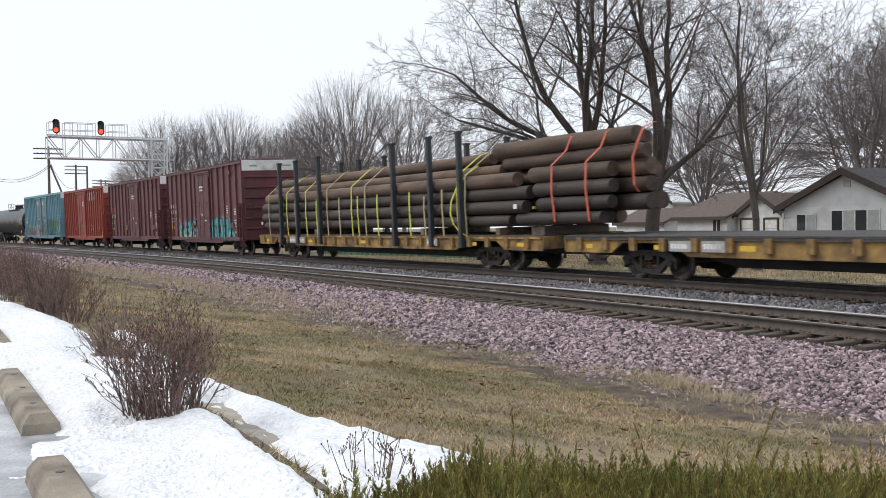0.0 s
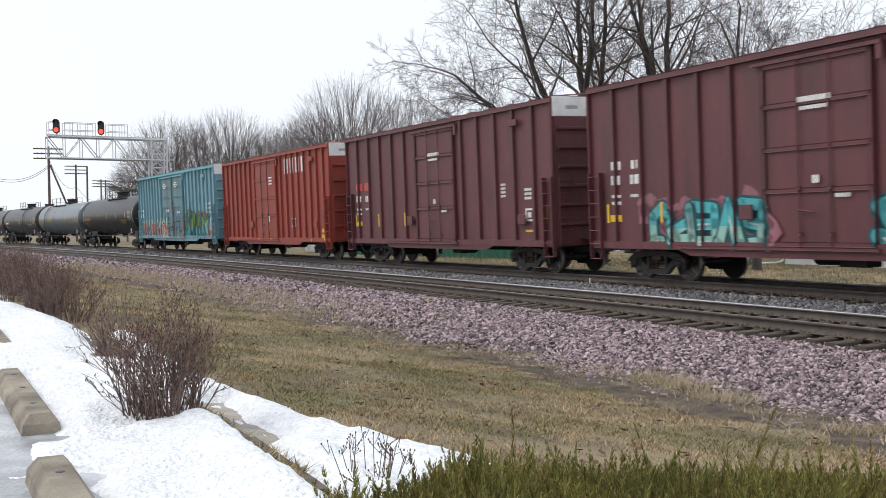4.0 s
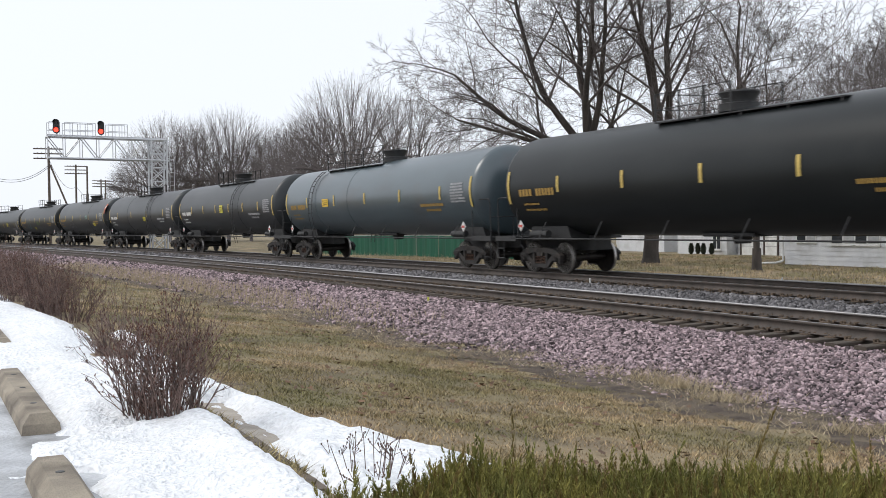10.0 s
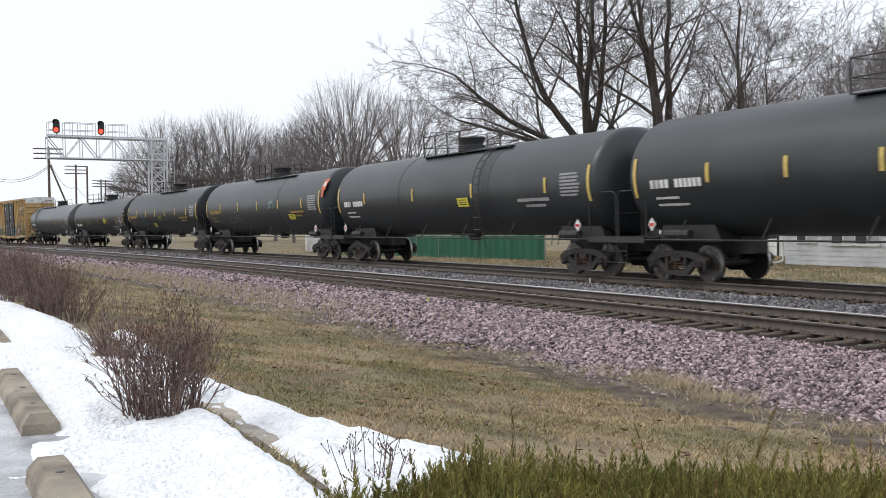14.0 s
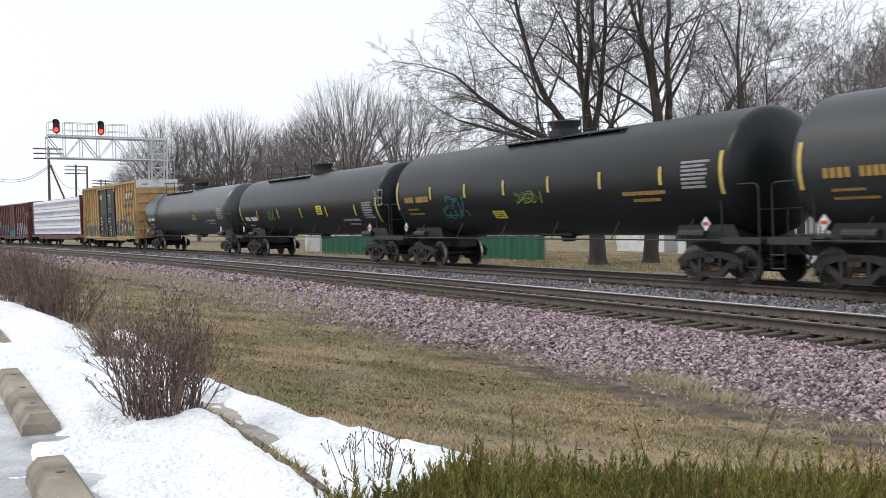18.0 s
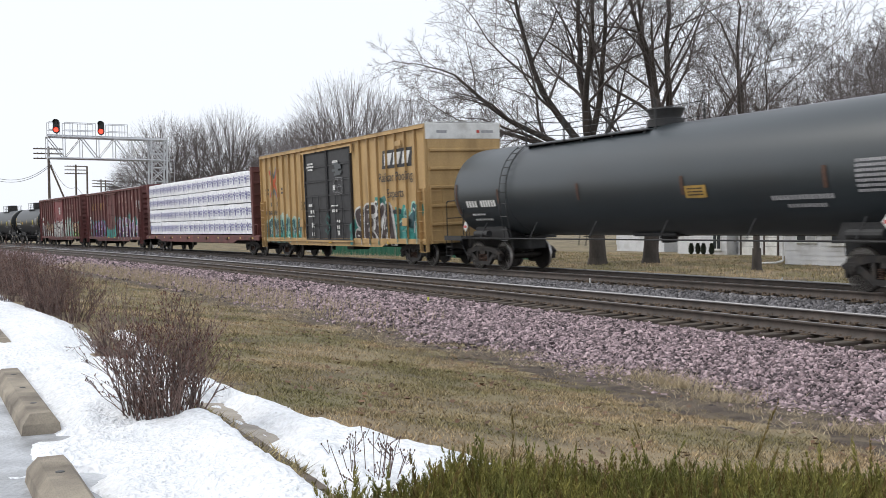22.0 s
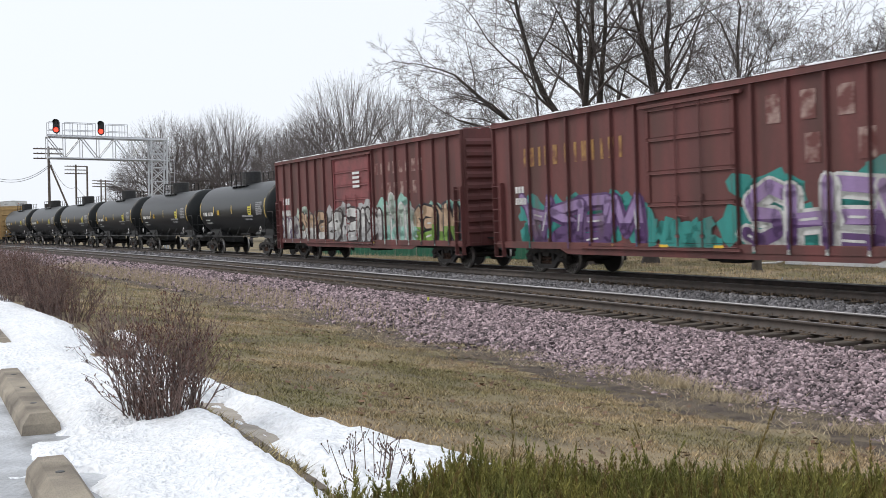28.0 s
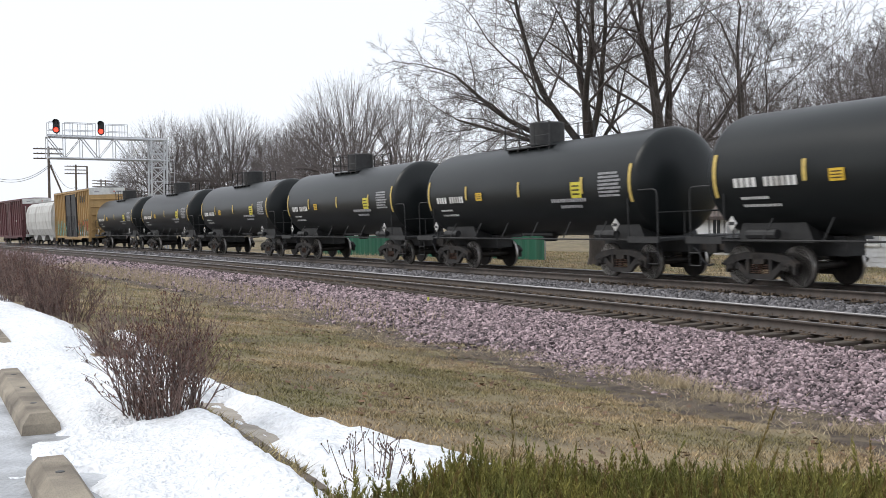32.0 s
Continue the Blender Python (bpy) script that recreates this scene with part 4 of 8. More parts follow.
paint("lettering", [rect(-7.6 + k * 0.42 + 0.2 * (k > 4), 3.5, 0.12 + 0.1 * (k % 3 == 1), 0.56) for k in range(12)], M_wornamber, car, skin, 5)
paint("lettering", [q for cx, cz in ((2.7, 3.9), (3.7, 3.9), (3.8, 3.0), (5.2, 3.0), (4.7, 3.9), (6.6, 3.9)) for q in cut_rect(cx, cz, 0.42, 0.62, 0.2)], M_fadedmark, car, skin, 5)
paint("lettering", bars(-8.2, 2.55, 3, 0.14, 0.2) + bars(-8.2, 2.2, 5, 0.1, 0.2), M_white, car, skin, 6)
spray(car, skin, 7.7, 8.8, 3.0, 3.7, [S_whitish, M_fadedmark, S_silverw], 44, 3, 0.14, cloud=False)
sill_marks(car, skin, half, 0.9, 10)
roof_snow(car, half, 4.66, 6)
car, half, skin = boxcar(-188.3, -169.3, "weathered red boxcar with pale graffiti and pinkish door", M_oldred, ribs=rb, rib_w=0.08, top=4.7, sill=0.8, doors=[(-1.9, 1.9)], door_paint=M_pinkdoor, end_white=False, end_ribs=9)
spray(car, skin, -9.0, -6.6, 0.85, 2.0, [S_whitish, S_purple, S_whitish, S_silverw], 51, 5, 0.44, word="kvo")
spray(car, skin, -6.5, -3.2, 0.82, 2.25, [S_pale, S_umber, S_peach, S_whitish], 52, 6, 0.48, word="crie")
spray(car, skin, -3.2, 2.6, 0.82, 2.3, [S_silverw, S_umber, S_whitish, S_silverw], 53, 7, 0.48, word="psaeik")
spray(car, skin, 2.8, 5.6, 0.82, 2.4, [S_mint, S_whitish, S_pale, S_mint], 55, 7, 0.5, word="iku")
spray(car, skin, 5.6, 8.9, 0.82, 2.3, [S_mint, S_black, S_peach, S_green], 54, 7, 0.5, word="sern")
paint("lettering", [rect(x_ + k * 0.55, z, 0.3, 0.46) for z, x_, m in ((3.75, 2.4, 8), (2.95, 3.0, 6)) for k in range(m)], M_fadedmark, car, skin, 1)
pieces("company_mark", [rect(0.6, z, 0.7, 0.1) for z in (3.7, 3.52, 3.34, 3.16)], M_white, car, skin, 6)
paint("lettering", [rect(-8.5, 1.95, 1.1, 2.0)], M_pinkdoor, car, skin, 1)
paint("lettering", bars(-8.4, 2.75, 2, 0.26, 0.3) + bars(-8.9, 2.2, 6, 0.16, 0.26), M_white, car, skin, 6)
paint("graffiti_cloud", [rect(-8.8 + k * 0.8 + 0.4, 0.95, 0.8, 0.26 + 0.05 * math.sin(k * 2.1)) for k in range(22)], S_silverw, car, skin, 1)
sill_marks(car, skin, half, 0.88, 9)
roof_snow(car, half, 4.7, 7)

# at the tail: a tan car, and a maroon car behind the hopper
hl = 14.9 / 2
rb = [-hl + 2 * hl * k / 20 for k in range(1, 20)]
car, half, skin = boxcar(-294.3, -279.4, "tan-yellow boxcar with dark doors near the train's tail", M_tan, ribs=rb, rib_w=0.1, doors=[(-2.3, 0), (0, 2.3)], door_paint=M_black, end_ribs=5, roof=M_roof)
spray(car, skin, 2.6, 6.4, 0.9, 2.4, [S_teal, S_black, S_orange, S_whitish], 61, 3, 0.28)
spray(car, skin, -6.8, -2.5, 0.9, 2.2, [S_mint, S_teal, S_mint], 62, 3, 0.28)
pieces("company_mark", [rect(4.6, 4.3, 2.2, 0.6)], M_black, car, skin, 4)
car, half, skin = boxcar(-327.0, -311.2, "maroon boxcar at the tail with white lettering", M_maroon, ribs=[-7.9 + 15.8 * k / 14 for k in range(1, 14)], rib_w=0.16, doors=[(-1.75, 1.2)], door_style="bands", end_ribs=5)
paint("lettering", bars(-6.8, 2.7, 3, 0.16, 0.3) + bars(3.2, 2.7, 6, 0.14, 0.2), M_white, car, skin, 5)


# ---- tank cars ----
def tank_skin(cz, r, half):
    def skin(a, b):
        return [(-half - 2, half + 2, lambda z: -math.sqrt(max(0.0, r * r - (z - cz) ** 2)))]
    return skin


def tank_car(left, right, label, shell, r=1.53, strips=6, letter=None, dome="round", warn=None, seed=0, stripes=M_stripe, rings=(), manway=0.0, long_walk=True, ladder_at=None, walk=None, drop=0.0, ladder=True):
    """left and right are the seams of the tank's heads."""
    left += 0.6 if long_walk else 0.35
    car, half = start_car("tank_car", left, right, label, "tank car", "freight cars")
    letter = letter or M_white
    cz = 1.12 + r
    rng = random.Random(seed)
    head = 0.55
    prof = [(-half - head * math.cos(a), r * math.sin(a)) for a in [0.02 + i * 0.1725 for i in range(10)]]
    prof = [(x, max(q, 0.02)) for x, q in prof]
    prof += [(x, r) for x in np.linspace(-half, half, 9)]
    prof += [(-x, q) for x, q in reversed(prof[:10])]
    part("tank_shell", Shape().lathe(prof, 0, 48, (0, 0, cz)), shell, car, smooth=True)
    for x in rings:
        part("weld_band", Shape().lathe([(x - 0.06, r), (x - 0.05, r + 0.012), (x + 0.05, r + 0.012), (x + 0.06, r)], 0, 48, (0, 0, cz)), shell, car, smooth=True)
    skin = tank_skin(cz, r + 0.014, half)
    end = half + 1.0
    for k in (-1, 1):
        part("stub_sill", Shape().box(k * (half - 2.9), k * (end - 0.05), -0.28, 0.28, 0.68, 1.12, 0.03).prism([(k * (half - 2.6), 1.0), (k * (half - 0.2), 1.0), (k * (half - 0.6), 1.75), (k * (half - 2.3), 1.6)], 1, -0.9, 0.9), M_fitting, car)
        plat = Shape().box(k * (half - 0.3), k * (end - 0.02), -1.42, 1.42, 1.02, 1.1, 0.01)
        plat.box(k * (half - 0.3), k * (end - 0.02), -1.44, -1.38, 0.98, 1.14)
        part("end_platform", plat, M_fitting, car)
        rail_ = Shape()
        xr, xi = end - 0.12, half - 0.32
        for y in (-1.36, 1.36):
            rail_.path([(k * xi, y, 1.1), (k * xi, y, 2.22), (k * (xi + 0.06), y, 2.31), (k * (xi + 0.15), y, 2.34), (k * (xr - 0.15), y, 2.34), (k * (xr - 0.05), y, 2.31), (k * xr, y, 2.22), (k * xr, y, 1.1)], 0.019, 6)
        rail_.tube((k * xr, -1.36, 1.75), (k * xr, 1.36, 1.75), 0.016, 5)
        for y in (-0.5, 0.5):
            rail_.tube((k * xr, y, 1.1), (k * xr, y, 1.75), 0.014, 5)
        part("end_railing", rail_, M_fitting, car)["kind"] = "stuff"
        step = Shape()
        for z in (0.45, 0.75):
            step.tube((k * (end - 0.1), -1.4, z), (k * (end - 0.5), -1.4, z), 0.016, 5)
        for x in (end - 0.1, end - 0.5):
            step.tube((k * x, -1.4, 0.44), (k * x, -1.4, 1.05), 0.016, 5)
        part("step", step, M_fitting, car)
        # the diamond placard on its bracket
        pl = Shape().add([(k * (half - 0.72), -1.5, 1.28), (k * (half - 0.72) + 0.15, -1.5, 1.45), (k * (half - 0.72), -1.5, 1.62), (k * (half - 0.72) - 0.15, -1.5, 1.45),
                          (k * (half - 0.72), -1.47, 1.28), (k * (half - 0.72) + 0.15, -1.47, 1.45), (k * (half - 0.72), -1.47, 1.62), (k * (half - 0.72) - 0.15, -1.47, 1.45)],
                         [(0, 1, 2, 3), (7, 6, 5, 4), (0, 4, 5, 1), (1, 5, 6, 2), (2, 6, 7, 3), (3, 7, 4, 0)])
        ob = part("placard", pl, M_white, car, "white diamond hazard placard")
        part("placard_mark", Shape().box(k * (half - 0.72) - 0.1, k * (half - 0.72) + 0.1, -1.504, -1.501, 1.41, 1.49), warn or M_redmark, ob)
        part("placard_bracket", Shape().tube((k * (half - 0.72), -1.46, 1.05), (k * (half - 0.72), -1.46, 1.35), 0.02, 5), M_fitting, car)
        part("jacking_pad", Shape().tube((k * (half - 1.0), -1.25, 1.2), (k * (half - 1.9), -1.25, 1.2), 0.11, 10), M_fitting, car)
    # side hand rail and running board along the foot
    hr = Shape()
    for side in (-1, 1):
        hr.tube((-half + 0.2, side * 1.42, 1.06), (half - 0.2, side * 1.42, 1.06), 0.022, 6)
        n = 6
        for i in range(n):
            x = -half + 1.6 + (2 * half - 3.2) * i / (n - 1)
            hr.tube((x, side * 1.42, 1.06), (x + 0.1, side * 1.2, 1.55), 0.018, 5)
    part("hand_rail", hr, M_fitting, car)
    # manway with its fittings box, walkway and railing
    x = manway
    if dome == "round":
        sh = Shape().lathe([(cz + r - 0.05, 0.5), (cz + r + 0.14, 0.5), (cz + r + 0.16, 0.42), (cz + r + 0.22, 0.42), (cz + r + 0.4, 0.52), (cz + r + 0.44, 0.5), (cz + r + 0.46, 0.1)], 2, 20, (x, 0, 0))
    else:
        sh = Shape().lathe([(cz + r - 0.05, 0.55), (cz + r + 0.62, 0.55), (cz + r + 0.66, 0.5), (cz + r + 0.68, 0.1)], 2, 20, (x, 0, 0))
    part("manway", sh, M_fitting, car, smooth=True)
    w0, w1 = (x - 2.2, x + 4.0) if long_walk else (x - 1.2, x + 1.4)
    w0, w1 = walk or (w0, w1)
    sh = Shape()
    for side in (-1, 1):
        sh.box(w0, w1, side * 0.56, side * 0.82, cz + r - 0.15, cz + r - 0.12)
        for i in range(5):
            u = w0 + 0.1 + (w1 - w0 - 0.2) * i / 4
            sh.box(u - 0.02, u + 0.02, side * 0.58, side * 0.8, cz + r - 0.25, cz + r - 0.13)
    part("walkway", sh, M_fitting, car)
    sh = Shape()
    g0, g1 = w0, w1 if dome != "round" else x + 0.6
    for side in (-1, 1):
        for z in (0.34, 0.74):
            sh.tube((g0, side * 0.82, cz + r - 0.14 + z), (g1, side * 0.82, cz + r - 0.14 + z), 0.012, 5)
        for i in range(4):
            u = g0 + (g1 - g0) * i / 3
            sh.box(u - 0.02, u + 0.02, side * 0.82 - 0.02, side * 0.82 + 0.02, cz + r - 0.15, cz + r + 0.62)
    for u in (g0,):
        for z in (0.34, 0.74):
            sh.tube((u, -0.82, cz + r - 0.14 + z), (u, 0.82, cz + r - 0.14 + z), 0.012, 5)
    part("walkway_railing", sh, M_fitting, car)
    lx = ladder_at if ladder_at is not None else w1 + 0.1
    for side in (-1, 1):
        sh = Shape()
        for dx in (-0.2, 0.2):
            pts = [(lx + dx, side * (r + 0.1) * math.sin(a), cz + (r + 0.1) * math.cos(a)) for a in [0.55 + 0.2 * i for i in range(6)]]
            pts.append((lx + dx, side * (r + 0.12), cz - 0.6))
            pts.append((lx + dx, side * (r - 0.12), 0.7))
            sh.path(pts, 0.016, 5)
        for i in range(7):
            a = 0.6 + 0.17 * i
            sh.tube((lx - 0.2, side * (r + 0.1) * math.sin(a), cz + (r + 0.1) * math.cos(a)), (lx + 0.2, side * (r + 0.1) * math.sin(a), cz + (r + 0.1) * math.cos(a)), 0.014, 5)
        for z in (1.0, 1.35, 1.75, 2.15):
            sh.tube((lx - 0.2, side * (r + 0.08), z), (lx + 0.2, side * (r + 0.08), z), 0.014, 5)
        if ladder:
            part("ladder", sh, M_fitting, car)
    part("outlet_valve", Shape().lathe([(cz - r - 0.2, 0.2), (cz - r, 0.26), (cz - r + 0.2, 0.5)], 2, 14, (x, 0, 0)).box(x - 0.9, x + 0.9, -0.5, 0.5, cz - r - 0.02, cz - r + 0.1, 0.03), M_fitting, car)
    # stripes, data panels and lettering
    cz -= drop
    for k in (-1, 1):
        paint("reflector_strip", cut_rect(k * (half - 0.12), cz - 0.02, 0.12, 1.0), stripes, car, skin, 1)
    for i in range(strips):
        u = -half + 2.9 + (2 * half - 5.2) * i / max(1, strips - 1)
        paint("reflector_strip", cut_rect(u, cz, 0.12, 0.46), stripes, car, skin, 1)
    paint("lettering", bars(-half + 0.75, cz - 0.2, 4, 0.14, 0.21, 0.35) + bars(-half + 1.7, cz - 0.2, 6, 0.125, 0.21, 0.35), letter, car, skin, 2)
    paint("lettering", bars(-half + 0.9, cz - 0.55, 9, 0.07, 0.06, 0.4) + bars(-half + 0.9, cz - 0.72, 12, 0.07, 0.06, 0.4), letter, car, skin, 2)
    paint("lettering", bars(half - 3.9, cz - 0.4, 16, 0.085, 0.1, 0.3) + bars(half - 3.5, cz - 0.58, 10, 0.085, 0.08, 0.3), M_grey if letter == M_white else letter, car, skin, 2)
    rows = []
    for j in range(7):
        rows += bars(half - 1.5, cz + 0.28 - j * 0.1, rng.randint(11, 13), 0.06, 0.06, 0.3)
    paint("data_panel", rows, M_grey, car, skin, 2)
    spread = half - 1.1
    add_trucks(car, half, spread, end - 0.1)
    return car, half, skin


def warning(car, skin, x, z, w, h, tint=None):
    paint("warning_label", cut_rect(x, z - 0.28, w, h), tint or M_lemon, car, skin, 3, "yellow warning label")
    paint("lettering", [q for j in range(3) for q in bars(x - w * 0.38, z - 0.28 + (j - 1) * h * 0.25, 6, w * 0.1, h * 0.1)], M_under, car, skin, 4)


c, h, sk = tank_car(40.4, 58.5, "black tank car with amber lettering", M_tank, strips=5, letter=M_amber, seed=1, manway=0.0, ladder=False)
c, h, sk = tank_car(19.7, 38.7, "blue-grey tank car with amber lettering and grimy belly", M_tankgrey, r=1.515, strips=5, letter=M_amber, seed=2, rings=(-5.3, -1.6), manway=0.2, walk=(-5.2, 0.5), ladder_at=-5.6)
warning(c, sk, -4.0, 2.85, 0.7, 0.34, M_yellow)
c, h, sk = tank_car(0.1, 18.4, "dull black tank car with white lettering and yellow label", M_tankdull, strips=6, seed=3, rings=(3.2,), manway=-0.1, ladder_at=2.4)
warning(c, sk, 0.2, 2.9, 0.6, 0.42)
c, h, sk = tank_car(-20.4, -1.2, "dull black tank car with faded white lettering", M_tankdull, r=1.515, strips=4, seed=4, rings=(3.6, -3.2), manway=0.0, ladder_at=3.0)
warning(c, sk, 1.9, 2.55, 0.75, 0.3)
c, h, sk = tank_car(-40.6, -21.9, "dull black tank car with a small painted badge", M_tankdull, strips=5, letter=M_amber, seed=5, rings=(3.4,), manway=0.2, ladder=False)
warning(c, sk, 5.2, 2.3, 0.8, 0.25)
spray(c, sk, -4.9, -2.6, 1.75, 2.5, [S_black, M_grey, M_tankdull], 71, 3, 0.14, cloud=False, word="pem")
spray(c, sk, 2.1, 2.9, 2.5, 2.85, [S_black, S_mint, M_tankdull], 76, 2, 0.3, cloud=False, word="ul")
paint("painted_badge", cut_rect(h + 0.3, 3.4, 0.5, 0.5, 0.1) + cut_rect(h + 0.3, 3.0, 0.26, 0.3, 0.1), S_orange, c, sk, 3, "orange painted badge")
paint("painted_badge", cut_rect(h + 0.3, 3.42, 0.3, 0.2, 0.1), S_whitish, c, sk, 4)
c, h, sk = tank_car(-60.8, -42.2, "black tank car with amber lettering and blue graffiti", M_tank, strips=6, letter=M_amber, seed=6, manway=0.3, ladder=False)
spray(c, sk, -5.4, -3.6, 1.75, 2.5, [S_black, S_cyan, M_tank], 72, 4, 0.16, cloud=False, word="pecy")
spray(c, sk, -0.3, 1.1, 2.15, 2.5, [S_black, S_green, M_tank], 73, 3, 0.28, cloud=False, word="ksn")
warning(c, sk, -1.6, 2.1, 0.75, 0.25)
c, h, sk = tank_car(-80.8, -62.2, "black tank car with white lettering and white graffiti", M_tank, r=1.47, strips=5, seed=7, dome="round", manway=-0.2, walk=(-5.9, -0.2), ladder=False, drop=0.4)
warning(c, sk, 2.7, 2.55, 0.65, 0.4)
spray(c, sk, h - 0.3, h + 0.5, 2.3, 3.0, [S_black, S_whitish, M_tank], 74, 2, 0.12, cloud=False, word="ke")
spray(c, sk, -4.5, -3.6, 1.9, 2.4, [S_black, S_green, M_tank], 75, 2, 0.3, cloud=False, word="sk")
c, h, sk = tank_car(-102.2, -83.0, "slate-grey tank car with white lettering", M_ttxgrey, r=1.47, strips=4, seed=8, rings=(-5.9,), dome="round", manway=0.2, walk=(-5.6, 0.4), ladder_at=-5.9, stripes=M_rust, drop=0.2)
warning(c, sk, 3.0, 2.5, 0.75, 0.3, M_amber)
for i in range(6):
    a = -190.4 - i * 14.98
    c, h, sk = tank_car(a - 12.3, a, "short glossy black tank car with white lettering", M_tank, r=1.44, strips=3, seed=20 + i, dome="box", manway=-0.2, long_walk=False, warn=M_black, ladder=False)
    warning(c, sk, 3.4, 2.72, 0.5, 0.45)
    warning(c, sk, -2.2, 2.7, 0.4, 0.26, M_yellow)

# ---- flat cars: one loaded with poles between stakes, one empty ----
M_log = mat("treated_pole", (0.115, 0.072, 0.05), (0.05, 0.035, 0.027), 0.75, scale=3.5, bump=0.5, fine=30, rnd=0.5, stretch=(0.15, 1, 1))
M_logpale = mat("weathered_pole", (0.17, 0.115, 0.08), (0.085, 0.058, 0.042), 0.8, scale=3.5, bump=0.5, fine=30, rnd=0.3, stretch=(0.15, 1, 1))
M_logdark = mat("dark_pole", (0.055, 0.04, 0.033), (0.03, 0.024, 0.021), 0.7, scale=3.5, bump=0.5, fine=30, rnd=0.3, stretch=(0.15, 1, 1))
M_strapy = mat("yellow_strap", (0.62, 0.66, 0.08), (0.5, 0.52, 0.06), 0.6, scale=8)
M_strapp = mat("faded_strap", (0.42, 0.38, 0.22), (0.34, 0.3, 0.16), 0.7, scale=8)
M_straporange = mat("orange_strap", (0.62, 0.13, 0.07), (0.5, 0.1, 0.06), 0.6, scale=8)
M_stake = mat("steel_stake", (0.03, 0.036, 0.042), (0.02, 0.024, 0.028), 0.6, scale=4)


def flat_car(left, right, label, stakes=False):
    car, half = start_car("flat_car", left, right, label, "flat car", "freight cars")
    part("deck", Shape().box(-half, half, -1.5, 1.5, 1.1, 1.17, 0.01), M_deck, car)
    for side in (-1, 1):
        sh = Shape().prism([(-half, 1.1), (half, 1.1), (half, 0.7), (half - 2.2, 0.7), (half - 2.7, 0.98), (half - 4.7, 0.98), (half - 5.4, 0.66), (-half + 5.4, 0.66), (-half + 4.7, 0.98), (-half + 2.7, 0.98), (-half + 2.2, 0.7), (-half, 0.7)], 1, side * 1.44, side * 1.5)
        part("side_sill", sh, M_flat, car, "chipped yellow side sill")
        lip = Shape().box(-half, half, side * 1.46, side * 1.56, 1.06, 1.13, 0.01)
        part("sill_flange", lip, M_flat if stakes else M_deck, car)
        pocket = Shape().prism([(-0.12, side * 1.5), (0.12, side * 1.5), (0.1, side * 1.6), (-0.1, side * 1.6)], 2, 0.78, 1.12).mesh("stake_pocket", M_flat)
        n = 22
        for i in range(n):
            part("stake_pocket", pocket, M_flat, car, at=pose(-half + 0.8 + (2 * half - 1.6) * i / (n - 1), 0, 0))
    part("centre_sill", Shape().box(-half - 0.2, half + 0.2, -0.35, 0.35, 0.55, 1.05, 0.03).prism([(-half + 4.6, 0.62), (half - 4.6, 0.62), (half - 6, 0.36), (-half + 6, 0.36)], 1, -0.5, 0.5), M_under, car)
    for k in (-1, 1):
        part("end_sill", Shape().box(k * half - 0.05, k * half + 0.05, -1.5, 1.5, 0.75, 1.14, 0.015), M_flat, car)
    add_trucks(car, half, half - (3.65 if stakes else 3.3), half + 0.05)

    def skin(a, b):
        return [(-half, half, lambda z: -1.605)]
    rng = random.Random(int(half * 10) + stakes)
    for i in range(9):
        x = -half + 1.2 + (2 * half - 2.4) * i / 8
        paint("reflector", [rect(x, 0.88, 0.5 if i % 3 else 0.3, 0.12)], M_yellow, car, lambda a, b: [(-half, half, lambda z: -1.501)], 1)
    for x in (-half + 5.2, -half + 6.4, half - 7.0):
        paint("data_panel", [rect(x, 0.92, 0.8, 0.26)], M_grey, car, skin, 1)
        paint("lettering", bars(x - 0.34, 0.92, 5, 0.1, 0.12), M_white, car, skin, 2)
    return car, half


flat_car(162.2, 189.5, "empty yellow flat car with a dark worn deck")
car, half = flat_car(134.25, 160.95, "yellow flat car with steel stakes carrying poles", True)
stake = Shape().box(-0.09, 0.09, -0.09, 0.09, 0.8, 4.55, 0.02).box(-0.12, 0.12, -0.11, 0.11, 4.55, 4.64, 0.02).box(-0.11, 0.11, -0.1, 0.1, 0.75, 1.3, 0.02).mesh("stake", M_stake)
STAKES = (-9.6, -7.3, -4.4, 3.35, 6.4, 8.6)
for x in STAKES:
    for side in (-1, 1):
        part("stake", stake, M_stake, car, "dark steel stake", pose(x, side * 1.62, 0))



def band(pts, w, thick=0.008):
    """A flat strap along a line of points, in one piece."""
    v, n = [], len(pts)
    for x, y, z in pts:
        v += [(x - w, y, z), (x + w, y, z), (x + w, y - thick, z + thick * 0.6), (x - w, y - thick, z + thick * 0.6)]
    f = [(4 * i + j, 4 * i + (j + 1) % 4, 4 * i + 4 + (j + 1) % 4, 4 * i + 4 + j) for i in range(n - 1) for j in range(4)]
    return Shape().add(v, f + [(3, 2, 1, 0), (4 * n - 4, 4 * n - 3, 4 * n - 2, 4 * n - 1)])


